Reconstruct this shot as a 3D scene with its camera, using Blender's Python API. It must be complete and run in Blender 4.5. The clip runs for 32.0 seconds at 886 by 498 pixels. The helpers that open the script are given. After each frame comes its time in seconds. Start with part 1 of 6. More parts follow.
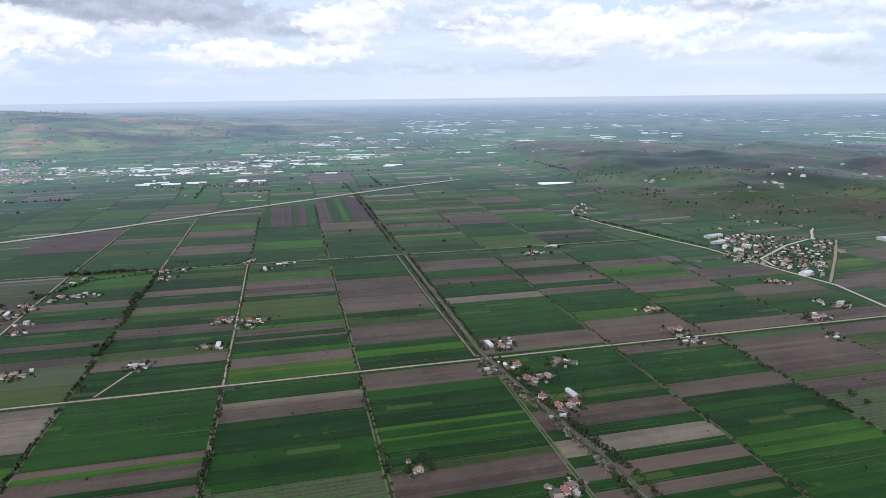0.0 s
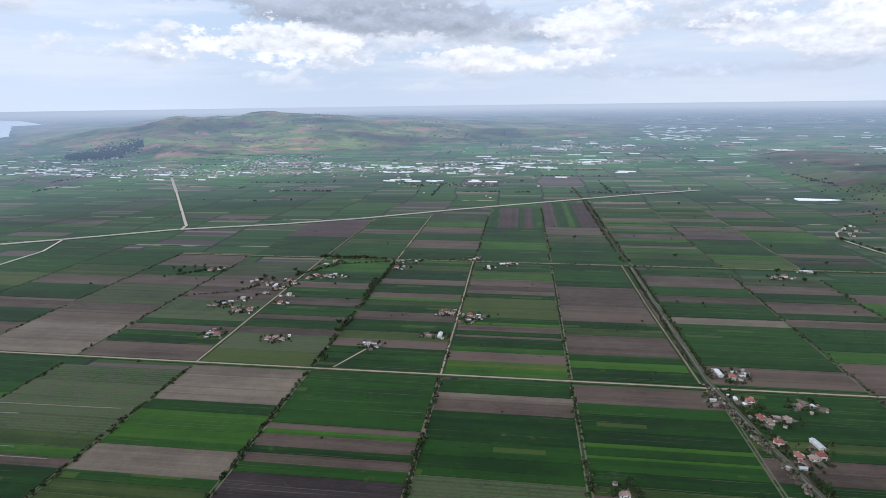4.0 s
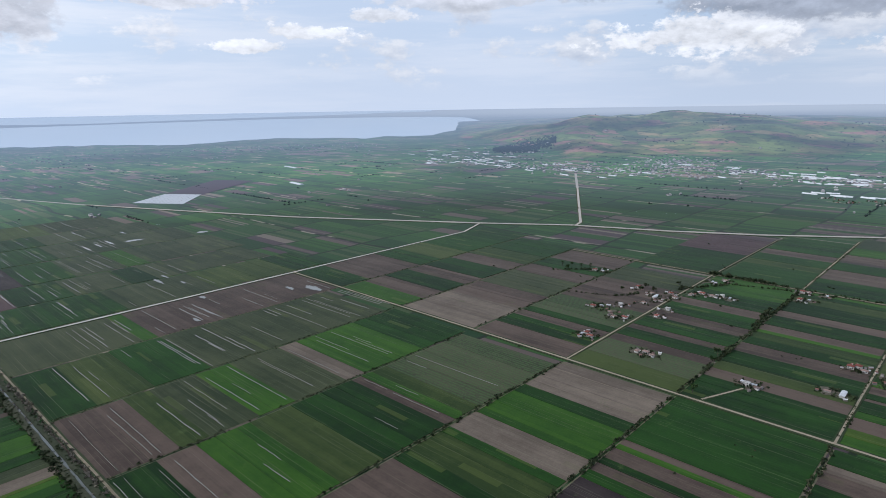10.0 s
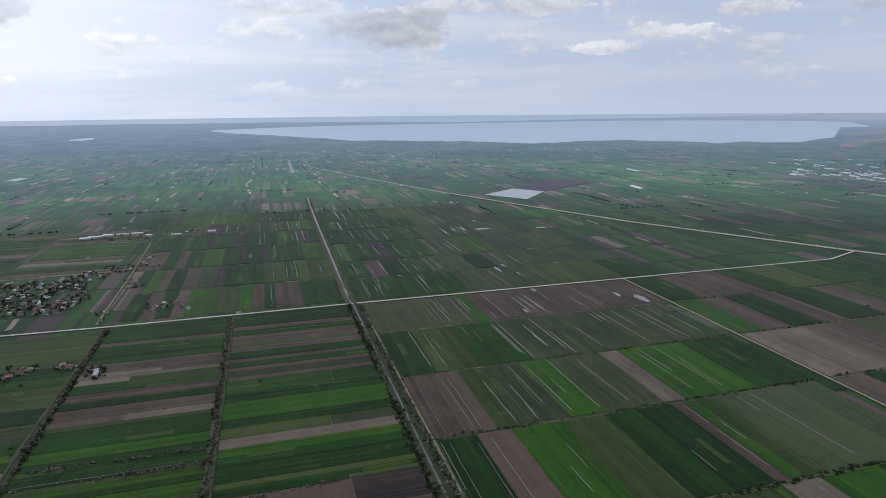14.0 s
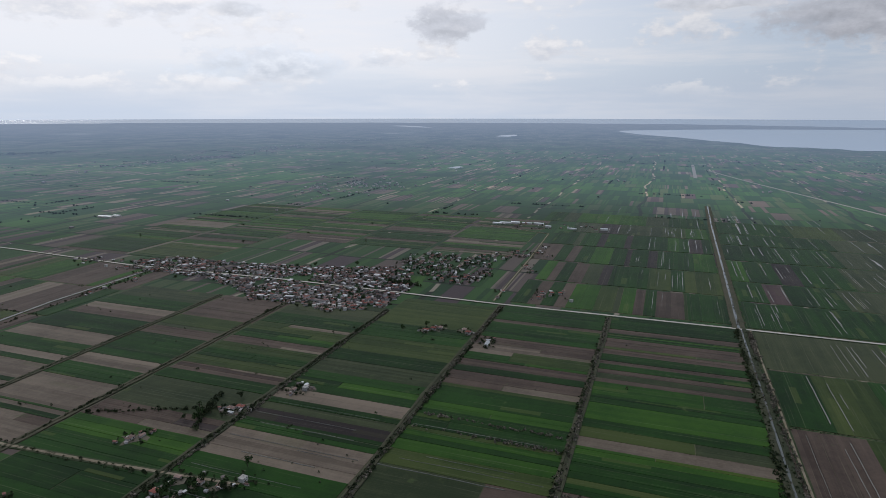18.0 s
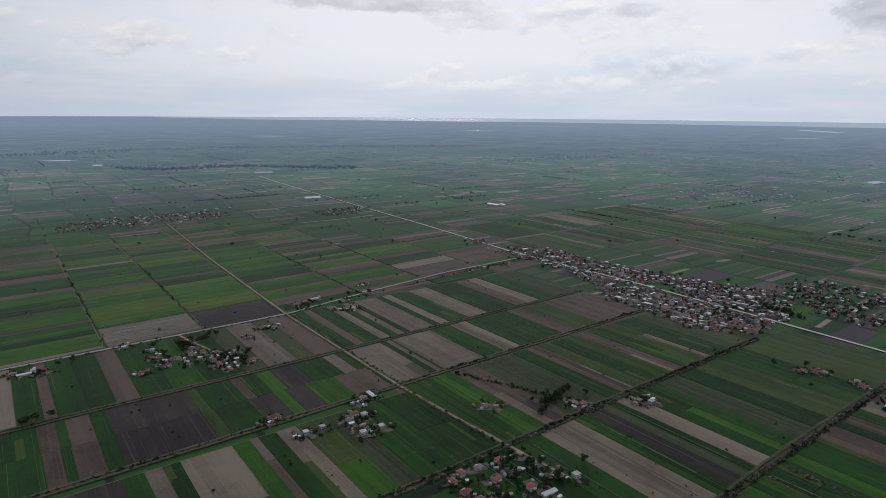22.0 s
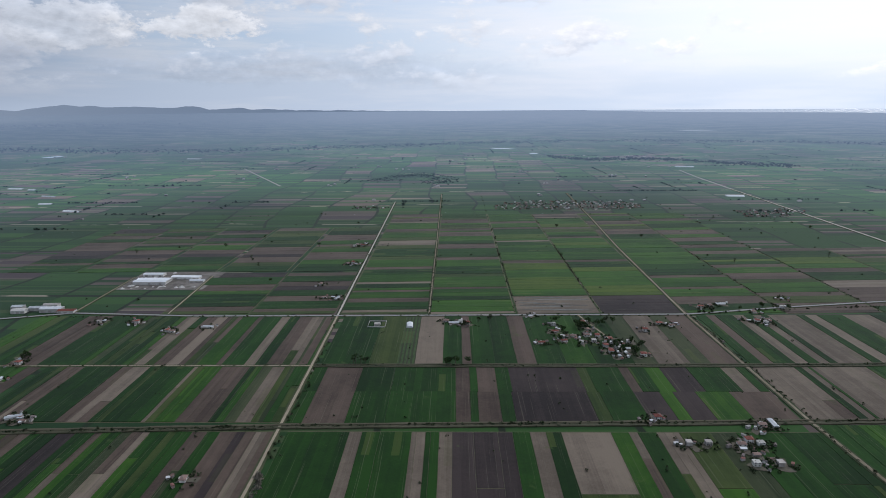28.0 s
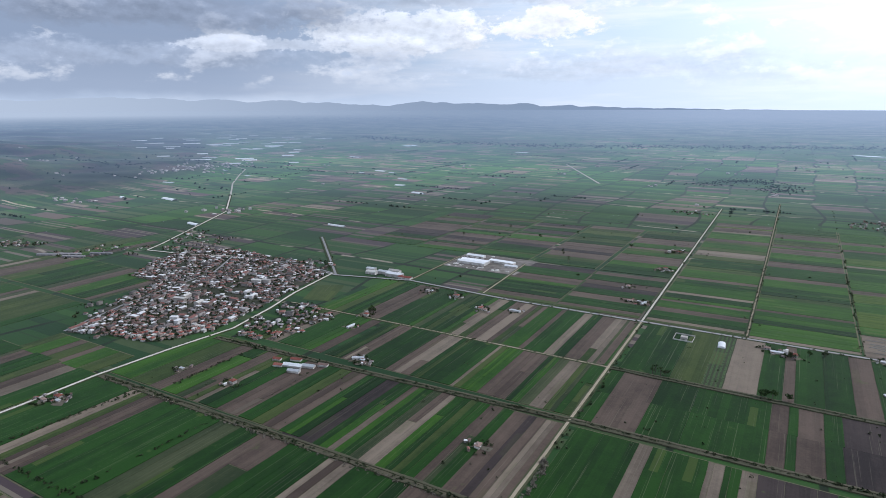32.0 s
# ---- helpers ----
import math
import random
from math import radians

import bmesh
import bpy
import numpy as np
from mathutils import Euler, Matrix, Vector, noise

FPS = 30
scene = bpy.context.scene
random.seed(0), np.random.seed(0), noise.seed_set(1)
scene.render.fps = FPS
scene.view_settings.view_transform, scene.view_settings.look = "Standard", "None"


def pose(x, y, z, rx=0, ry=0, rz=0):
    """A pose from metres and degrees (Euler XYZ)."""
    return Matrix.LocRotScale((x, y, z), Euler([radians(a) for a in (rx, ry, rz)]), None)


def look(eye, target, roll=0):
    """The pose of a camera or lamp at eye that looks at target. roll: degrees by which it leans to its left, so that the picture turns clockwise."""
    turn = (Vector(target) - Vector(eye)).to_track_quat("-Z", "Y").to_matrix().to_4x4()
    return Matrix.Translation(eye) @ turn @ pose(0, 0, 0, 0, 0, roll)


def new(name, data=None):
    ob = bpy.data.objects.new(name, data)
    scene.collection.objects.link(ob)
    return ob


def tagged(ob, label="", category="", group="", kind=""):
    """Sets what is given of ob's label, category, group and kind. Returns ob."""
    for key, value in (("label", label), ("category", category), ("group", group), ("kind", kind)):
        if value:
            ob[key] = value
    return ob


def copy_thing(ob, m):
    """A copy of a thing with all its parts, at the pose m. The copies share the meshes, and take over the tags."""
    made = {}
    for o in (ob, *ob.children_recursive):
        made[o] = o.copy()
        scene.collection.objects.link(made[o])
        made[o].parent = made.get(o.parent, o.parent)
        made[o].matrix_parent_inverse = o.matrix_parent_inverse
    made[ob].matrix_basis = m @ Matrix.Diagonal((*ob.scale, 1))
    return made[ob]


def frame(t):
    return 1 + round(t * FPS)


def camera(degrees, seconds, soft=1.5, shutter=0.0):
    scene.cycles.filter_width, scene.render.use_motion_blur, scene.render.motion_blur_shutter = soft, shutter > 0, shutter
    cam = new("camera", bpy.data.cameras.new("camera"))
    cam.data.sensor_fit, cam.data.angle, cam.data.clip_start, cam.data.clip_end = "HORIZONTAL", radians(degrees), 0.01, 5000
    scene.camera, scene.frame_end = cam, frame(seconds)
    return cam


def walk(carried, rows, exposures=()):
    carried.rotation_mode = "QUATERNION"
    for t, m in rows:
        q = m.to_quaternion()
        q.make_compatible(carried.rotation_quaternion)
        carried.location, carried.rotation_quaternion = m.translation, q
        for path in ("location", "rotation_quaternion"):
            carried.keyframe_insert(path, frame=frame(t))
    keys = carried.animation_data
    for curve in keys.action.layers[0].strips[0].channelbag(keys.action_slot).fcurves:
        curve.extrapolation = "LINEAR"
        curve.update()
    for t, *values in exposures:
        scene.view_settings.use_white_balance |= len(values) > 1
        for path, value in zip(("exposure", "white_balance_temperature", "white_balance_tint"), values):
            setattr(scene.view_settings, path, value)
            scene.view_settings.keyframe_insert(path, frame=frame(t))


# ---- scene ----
cam = camera(71.26, 32.0, soft=0.55)
# seconds, place, then heading to the left of the plan's north, pitch and roll in degrees
ROWS = [
    (0, 0.00, 0.00, 299.47, -13.70, -13.92, -0.75),
    (0.5, 0.11, 0.53, 298.20, -11.18, -13.79, -0.76),
    (1, 0.24, 1.07, 297.27, -8.55, -13.65, -0.84),
    (1.5, 0.36, 1.60, 296.79, -5.98, -13.53, -0.87),
    (2, 0.42, 1.97, 296.79, -3.36, -13.43, -1.00),
    (2.5, 0.37, 2.26, 297.24, -0.75, -13.36, -0.92),
    (3, 0.30, 2.48, 298.05, 1.99, -13.36, -0.73),
    (3.5, 0.36, 2.72, 299.08, 4.73, -13.32, -0.74),
    (5.5, 2.58, 6.01, 306.39, 15.43, -13.41, -0.82),
    (6, 3.66, 6.79, 308.18, 18.51, -13.39, -0.90),
    (6.5, 4.74, 7.56, 309.86, 21.62, -13.36, -0.86),
    (7, 5.72, 8.27, 311.36, 24.73, -13.34, -0.86),
    (7.5, 6.46, 8.96, 312.69, 27.93, -13.32, -0.93),
    (8, 6.94, 9.64, 313.97, 31.09, -13.28, -0.99),
    (8.5, 7.20, 10.28, 315.24, 34.30, -13.25, -1.02),
    (9, 7.36, 10.85, 316.55, 37.57, -13.23, -1.00),
    (9.5, 7.38, 11.34, 317.94, 40.71, -13.21, -0.98),
    (10, 7.17, 11.69, 319.37, 43.36, -13.17, -0.92),
    (10.5, 6.75, 11.81, 320.77, 46.08, -13.17, -0.92),
    (11, 6.17, 11.69, 322.02, 49.11, -13.15, -0.86),
    (11.5, 5.53, 11.40, 323.06, 52.95, -13.10, -0.84),
    (12, 4.81, 11.08, 323.82, 57.07, -13.06, -0.78),
    (12.5, 4.01, 10.93, 324.38, 61.16, -12.95, -0.76),
    (13, 3.21, 11.00, 324.86, 65.23, -12.86, -0.68),
    (13.5, 2.43, 11.33, 325.35, 69.61, -12.82, -0.60),
    (14, 1.59, 11.82, 325.92, 74.06, -12.74, -0.57),
    (14.5, 0.67, 12.33, 326.57, 78.53, -12.69, -0.53),
    (16.5, -4.53, 13.71, 328.84, 95.96, -12.55, -0.36),
    (17, -5.35, 13.78, 329.60, 100.48, -12.52, -0.25),
    (17.5, -5.99, 13.88, 330.41, 105.14, -12.52, -0.14),
    (18, -6.52, 14.04, 331.18, 109.83, -12.54, 0.01),
    (18.5, -7.01, 14.23, 331.80, 114.47, -12.54, 0.06),
    (19, -7.62, 14.30, 332.21, 119.04, -12.53, 0.12),
    (19.5, -8.39, 14.17, 332.54, 123.47, -12.51, 0.18),
    (20, -9.23, 13.73, 332.82, 127.82, -12.51, 0.16),
    (20.5, -10.11, 12.98, 333.10, 132.09, -12.51, 0.20),
    (21, -10.92, 12.08, 333.33, 136.02, -12.54, 0.29),
    (21.5, -11.58, 11.22, 333.52, 139.79, -12.58, 0.35),
    (22, -12.05, 10.38, 333.63, 143.49, -12.63, 0.46),
    (22.5, -12.42, 9.59, 333.59, 147.35, -12.66, 0.59),
    (23, -12.78, 8.94, 333.36, 151.26, -12.70, 0.63),
    (23.5, -13.17, 8.47, 333.01, 155.30, -12.74, 0.71),
    (24, -13.64, 8.06, 332.57, 159.18, -12.80, 0.69),
    (24.5, -14.28, 7.51, 331.99, 162.65, -12.83, 0.74),
    (26.5, -20.19, 0.44, 327.10, 170.72, -13.20, -0.46),
    (27, -20.62, -0.14, 326.65, 174.08, -13.21, -0.45),
    (27.5, -20.90, -0.48, 326.31, 177.56, -13.18, -0.46),
    (28, -21.07, -0.62, 326.10, 181.09, -13.16, -0.47),
    (28.5, -21.07, -0.66, 326.02, 184.46, -13.14, -0.42),
    (29, -20.95, -0.70, 326.06, 187.81, -13.16, -0.32),
    (29.5, -20.79, -0.75, 326.17, 191.17, -13.18, -0.23),
    (30, -20.65, -0.80, 326.35, 194.60, -13.19, -0.26),
    (30.5, -20.52, -0.84, 326.54, 198.18, -13.21, -0.24),
    (31, -20.44, -0.86, 326.70, 201.85, -13.24, -0.21),
    (31.5, -20.40, -0.88, 326.82, 205.79, -13.26, -0.15),
    (32, -20.38, -0.85, 326.93, 210.03, -13.26, -0.12),
]


def aim(x, y, z, yaw, pitch, roll):
    return pose(x, y, z, 90 + pitch, 0, yaw) @ pose(0, 0, 0, 0, 0, roll)


EXPOSURES = [(t, e, k, 12) for t, e, k in ((0, 0.03, 6280), (3, -0.06, 6280), (6, -0.13, 6260), (9, -0.24, 6240), (13, -0.50, 6290), (17, -0.82, 6440), (21, -0.94, 6520), (24, -0.82, 6440), (28, -0.60, 6280), (30, -0.35, 6220), (32, -0.10, 6180))]
walk(cam, [(t, aim(*row)) for t, *row in ROWS], EXPOSURES)

# ---- world, sun ----
SUN_AZ, SUN_EL = -145.0, 40.0  # clockwise from the plan's north


class Nodes:
    """Short writing for node trees."""

    def __init__(self, tree):
        self.t = tree
        tree.nodes.clear()

    def put(self, value, sock):
        if hasattr(value, "is_linked"):
            self.t.links.new(value, sock)
        elif value is not None:
            sock.default_value = value

    def math(self, op, a, b=None, c=None, clamp=False):
        n = self.t.nodes.new("ShaderNodeMath")
        n.operation, n.use_clamp = op, clamp
        for v, s in zip((a, b, c), n.inputs):
            self.put(v, s)
        return n.outputs[0]

    def mix(self, f, a, b, kind="MIX"):
        n = self.t.nodes.new("ShaderNodeMix")
        n.data_type, n.blend_type = "RGBA", kind
        self.put(f, n.inputs[0])
        for v, s in ((a, n.inputs[6]), (b, n.inputs[7])):
            self.put((*v, 1) if isinstance(v, tuple) and len(v) == 3 else v, s)
        return n.outputs[2]

    def noise(self, vec, scale, detail=4.0, rough=0.55, dims="3D"):
        n = self.t.nodes.new("ShaderNodeTexNoise")
        n.noise_dimensions = dims
        self.put(vec, n.inputs["Vector"])
        n.inputs["Scale"].default_value, n.inputs["Detail"].default_value, n.inputs["Roughness"].default_value = scale, detail, rough
        return n.outputs[0]

    def xyz(self, x, y=0.0, z=0.0):
        n = self.t.nodes.new("ShaderNodeCombineXYZ")
        for v, s in zip((x, y, z), n.inputs):
            self.put(v, s)
        return n.outputs[0]

    def split(self, vec):
        n = self.t.nodes.new("ShaderNodeSeparateXYZ")
        self.put(vec, n.inputs[0])
        return n.outputs

    def step(self, x, lo, hi):
        n = self.t.nodes.new("ShaderNodeMapRange")
        n.interpolation_type = "SMOOTHSTEP"
        for v, s in zip((x, lo, hi, 0.0, 1.0), n.inputs):
            self.put(v, s)
        return n.outputs[0]

    def ramp(self, x, stops, kind="LINEAR"):
        n = self.t.nodes.new("ShaderNodeValToRGB")
        n.color_ramp.interpolation = kind
        while len(n.color_ramp.elements) < len(stops):
            n.color_ramp.elements.new(0.5)
        for e, (p, col) in zip(n.color_ramp.elements, stops):
            e.position, e.color = p, (*col, 1)
        self.put(x, n.inputs[0])
        return n.outputs[0]


world = bpy.data.worlds.new("sky")
scene.world = world
world.use_nodes = True
W = Nodes(world.node_tree)
sky = world.node_tree.nodes.new("ShaderNodeTexSky")
sky.sky_type, sky.sun_disc = "NISHITA", False
sky.sun_elevation, sky.sun_rotation = radians(SUN_EL), radians(SUN_AZ % 360)
sky.air_density, sky.dust_density = 1.0, 1.5
where = world.node_tree.nodes.new("ShaderNodeTexCoord").outputs["Generated"]
dx, dy, dz = W.split(where)
EL = W.math("MULTIPLY", W.math("ARCSINE", dz), 57.2958)
AZ = W.math("MULTIPLY", W.math("ARCTAN2", dx, dy), 57.2958)
AZ = W.math("MULTIPLY_ADD", W.math("GREATER_THAN", AZ, 80.0), -360.0, AZ)


def billow(lift):
    """Cloud density over azimuth and elevation, drawn out along the horizon; lift looks a little higher up."""
    e = W.math("ADD", EL, lift)
    a = W.noise(W.xyz(W.math("MULTIPLY", AZ, 0.14), W.math("MULTIPLY", e, 0.30), 4.2), 1.0, 8.0, 0.56)
    return a


dens, above = billow(0.0), billow(0.55)
warpn = W.math("SUBTRACT", dens, 0.5)
fine = W.math("SUBTRACT", W.noise(W.xyz(W.math("MULTIPLY", AZ, 0.70), W.math("MULTIPLY", EL, 1.10), 8.8), 1.0, 6.0, 0.6), 0.5)
relief = W.math("SUBTRACT", dens, above)
clear = W.mix(1.0, sky.outputs[0], (0.12, 0.12, 0.12), "MULTIPLY")
low = W.math("POWER", 2.718, W.math("MULTIPLY", W.math("MAXIMUM", EL, 0.0), -0.26))
bluish = W.mix(0.72, clear, (0.60, 0.74, 0.92))
air = W.mix(low, bluish, (0.58, 0.69, 0.83))
# thin high veil, drawn out along the horizon
flat = W.xyz(W.math("MULTIPLY", AZ, 0.035), W.math("MULTIPLY", EL, 0.32), 1.7)
veil = W.step(W.noise(flat, 1.6, 6.0, 0.6), 0.42, 0.68)
air = W.mix(W.math("MULTIPLY", veil, 0.75), air, (0.86, 0.88, 0.91))
# the bright side of the sky under the sun
away = W.math("ABSOLUTE", W.math("SUBTRACT", AZ, -134.0))
away = W.math("MINIMUM", away, W.math("SUBTRACT", 360.0, away))
air = W.mix(W.math("MULTIPLY", W.step(away, 75.0, 10.0), W.math("MULTIPLY", W.step(EL, 0.0, 6.0), 0.75)), air, (0.93, 0.94, 0.97))
# heavy overcast over the mountains, thinning to both sides
bank = W.math("MULTIPLY", W.step(W.math("ABSOLUTE", W.math("SUBTRACT", AZ, -246.0)), 46.0, 14.0), W.step(W.math("MULTIPLY_ADD", dens, 2.0, EL), 0.3, 2.2))
air = W.mix(W.math("MULTIPLY", bank, 0.95), air, (0.31, 0.375, 0.485))
# pale humid air low down
air = W.mix(W.math("MULTIPLY", W.step(EL, 4.5, 0.6), W.math("MULTIPLY_ADD", bank, -0.35, 0.55)), air, (0.68, 0.75, 0.85))
# an even thin veil to the north and a clearer, brighter stretch over the lagoon
air = W.mix(W.math("MULTIPLY", W.step(W.math("ABSOLUTE", W.math("SUBTRACT", AZ, 25.0)), 50.0, 12.0), 0.45), air, (0.80, 0.84, 0.90))
air = W.mix(W.math("MULTIPLY", W.step(W.math("ABSOLUTE", W.math("ADD", AZ, 48.0)), 36.0, 8.0), 0.5), air, (0.82, 0.90, 1.02))
# broken cumulus, densest to the north, bright above and grey beneath
puff = W.math("SUBTRACT", W.noise(W.xyz(W.math("MULTIPLY", AZ, 1.7), W.math("MULTIPLY", EL, 2.6), 2.3), 1.0, 5.0, 0.62), 0.5)
norths = W.math("MULTIPLY_ADD", W.step(W.math("ABSOLUTE", W.math("SUBTRACT", AZ, 12.0)), 60.0, 20.0), -0.05, 0.545)
thick = W.math("ADD", W.math("MULTIPLY_ADD", fine, 0.16, dens), W.math("MULTIPLY", puff, 0.07))
cover = W.math("MULTIPLY", W.step(W.math("SUBTRACT", thick, norths), -0.025, 0.07), W.step(EL, 0.8, 3.2))
light = W.math("ADD", W.math("MULTIPLY_ADD", relief, 3.6, W.math("MULTIPLY_ADD", fine, 0.55, 0.62)), W.math("MULTIPLY", puff, 0.45), clamp=True)
air = W.mix(W.math("MULTIPLY", cover, 0.82), air, W.mix(light, (0.54, 0.60, 0.70), (0.98, 0.98, 0.98)))
# cloud bodies: middle azimuth, middle elevation, half width, half height, light, density
CLOUDS = [
            (14, 2.4, 12, 0.8, (0.62, 0.68, 0.78), 0.6), (-12, 7.4, 13, 1.5, (0.40, 0.44, 0.51), 0.9), (-17, 8.8, 24, 1.0, (0.52, 0.56, 0.63), 0.8), (2, 5.8, 7, 0.9, (0.50, 0.55, 0.63), 0.6),
    (-22.5, 5.0, 5.6, 2.0, (0.98, 0.98, 0.98), 0.95), (-3, 3.6, 9, 0.9, (0.95, 0.95, 0.96), 0.85), (6, 6.4, 4.5, 1.8, (0.95, 0.95, 0.96), 0.85), (14, 6.2, 6, 1.1, (0.72, 0.75, 0.81), 0.6),
    (-9, 7.0, 9, 1.0, (0.46, 0.50, 0.57), 0.9), (22, 5.0, 8, 1.6, (0.93, 0.93, 0.95), 0.8), (31, 5.7, 6, 1.6, (0.97, 0.97, 0.97), 0.9), (40, 7.3, 9, 1.1, (0.62, 0.66, 0.74), 0.7), (39, 3.7, 8, 0.9, (0.90, 0.92, 0.95), 0.6), (50, 5.5, 8, 2.0, (0.80, 0.83, 0.88), 0.7),
    (-60, 5.0, 3.4, 0.7, (0.97, 0.97, 0.97), 0.9), (-54.5, 6.2, 3.6, 0.8, (0.97, 0.97, 0.97), 0.9), (-48.5, 7.5, 3.6, 0.8, (0.95, 0.95, 0.96), 0.85), (-40, 8.6, 9, 0.8, (0.84, 0.85, 0.88), 0.7),
    (-67, 8.5, 8, 0.9, (0.86, 0.86, 0.88), 0.8), (-79, 7.0, 5.0, 1.8, (0.56, 0.58, 0.63), 0.85), (-86, 8.6, 7, 0.8, (0.80, 0.81, 0.84), 0.6), (-125, 4.0, 8, 1.3, (0.63, 0.72, 0.83), 0.45),
    (-110, 7.4, 3.6, 1.6, (0.54, 0.57, 0.63), 0.75), (-127, 8.3, 1.7, 0.6, (0.6, 0.64, 0.7), 0.6), (-150, 8.9, 9, 0.7, (0.58, 0.61, 0.66), 0.6), (166, 3.0, 18, 1.6, (0.60, 0.67, 0.77), 0.5),
    (147, 6.0, 9, 2.0, (0.88, 0.90, 0.93), 0.75), (157.5, 6.2, 4.5, 1.6, (0.98, 0.98, 0.98), 0.85), (145, 8.7, 14, 0.8, (0.52, 0.57, 0.65), 0.6), (125, 7.2, 16, 1.6, (0.31, 0.36, 0.45), 0.85),
    (124, 3.8, 18, 1.2, (0.46, 0.52, 0.62), 0.6), (136, 4.9, 8, 0.6, (0.80, 0.83, 0.88), 0.5), (60, 2.6, 14, 2.0, (0.60, 0.67, 0.76), 0.7),
]
for n, (a0, e0, aw, eh, tone, full) in enumerate(CLOUDS):
    da = W.math("SUBTRACT", AZ, float(a0 if a0 < 80 else a0 - 360))
    qa = W.math("POWER", W.math("DIVIDE", da, float(aw)), 2.0)
    below = W.math("LESS_THAN", EL, float(e0))
    qe = W.math("POWER", W.math("DIVIDE", W.math("SUBTRACT", EL, float(e0)), W.math("MULTIPLY_ADD", below, -0.2 * eh, eh)), 2.0)
    dist = W.math("SQRT", W.math("ADD", qa, qe))
    edge = W.math("ADD", W.math("MULTIPLY_ADD", warpn, -2.9, dist), W.math("MULTIPLY_ADD", fine, -1.5, W.math("MULTIPLY", puff, -0.9)))
    body = W.step(edge, 1.35 if tone[0] < 0.7 else 1.15, 0.55 if tone[0] < 0.7 else 0.8)
    lit = W.math("ADD", W.math("MULTIPLY_ADD", relief, 1.7, W.math("MULTIPLY_ADD", fine, 0.45, W.math("MULTIPLY", puff, 0.3))), W.math("MULTIPLY_ADD", W.math("SUBTRACT", EL, float(e0)), 0.09 / eh, 1.0))
    rgb = W.mix(1.0, tone, W.xyz(lit, lit, lit), "MULTIPLY")
    air = W.mix(W.math("MULTIPLY", body, full), air, rgb)
air = W.mix(1.0, air, W.mix(W.step(away, 90.0, 25.0), (0.965, 1.0, 1.055), (1.0, 1.0, 1.01)), "MULTIPLY")
glow = W.math("MULTIPLY_ADD", W.step(away, 84.0, 12.0), 0.67, 1.05)
air = W.mix(1.0, air, W.xyz(glow, glow, glow), "MULTIPLY")
back = world.node_tree.nodes.new("ShaderNodeBackground")
W.put(air, back.inputs[0])
back.inputs[1].default_value = 1.0
wout = world.node_tree.nodes.new("ShaderNodeOutputWorld")
world.node_tree.links.new(back.outputs[0], wout.inputs[0])

sun = new("sun", bpy.data.lights.new("sun", "SUN"))
sun.data.energy, sun.data.angle, sun.data.color = 1.45, radians(12), (1.0, 0.96, 0.9)
sa, se = radians(SUN_AZ), radians(SUN_EL)
sun.matrix_world = look((0, 0, 900), (0 - math.sin(sa) * math.cos(se), -math.cos(sa) * math.cos(se), 900 - math.sin(se)))

# ---- materials ----


def material(name, rough=0.9):
    m = bpy.data.materials.new(name)
    m.use_nodes = True
    N = Nodes(m.node_tree)
    b = m.node_tree.nodes.new("ShaderNodeBsdfPrincipled")
    o = m.node_tree.nodes.new("ShaderNodeOutputMaterial")
    m.node_tree.links.new(b.outputs[0], o.inputs[0])
    b.inputs["Roughness"].default_value = rough
    b.inputs["Specular IOR Level"].default_value = 0.2
    if rough > 0.9:  # pale sheen stands in for haze, lifting ground seen at a low angle
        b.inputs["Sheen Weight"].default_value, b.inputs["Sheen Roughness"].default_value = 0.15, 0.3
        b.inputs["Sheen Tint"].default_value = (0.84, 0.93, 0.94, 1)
    return m, N, b


def coords(N, kind="Object"):
    return N.t.nodes.new("ShaderNodeTexCoord").outputs[kind]


def rand(N):
    return N.t.nodes.new("ShaderNodeObjectInfo").outputs["Random"]


def island(N):
    return N.t.nodes.new("ShaderNodeNewGeometry").outputs["Random Per Island"]


def bump(N, b, height, strength=0.4, dist=0.3):
    n = N.t.nodes.new("ShaderNodeBump")
    n.inputs["Strength"].default_value, n.inputs["Distance"].default_value = strength, dist
    N.put(height, n.inputs["Height"])
    N.t.links.new(n.outputs[0], b.inputs["Normal"])


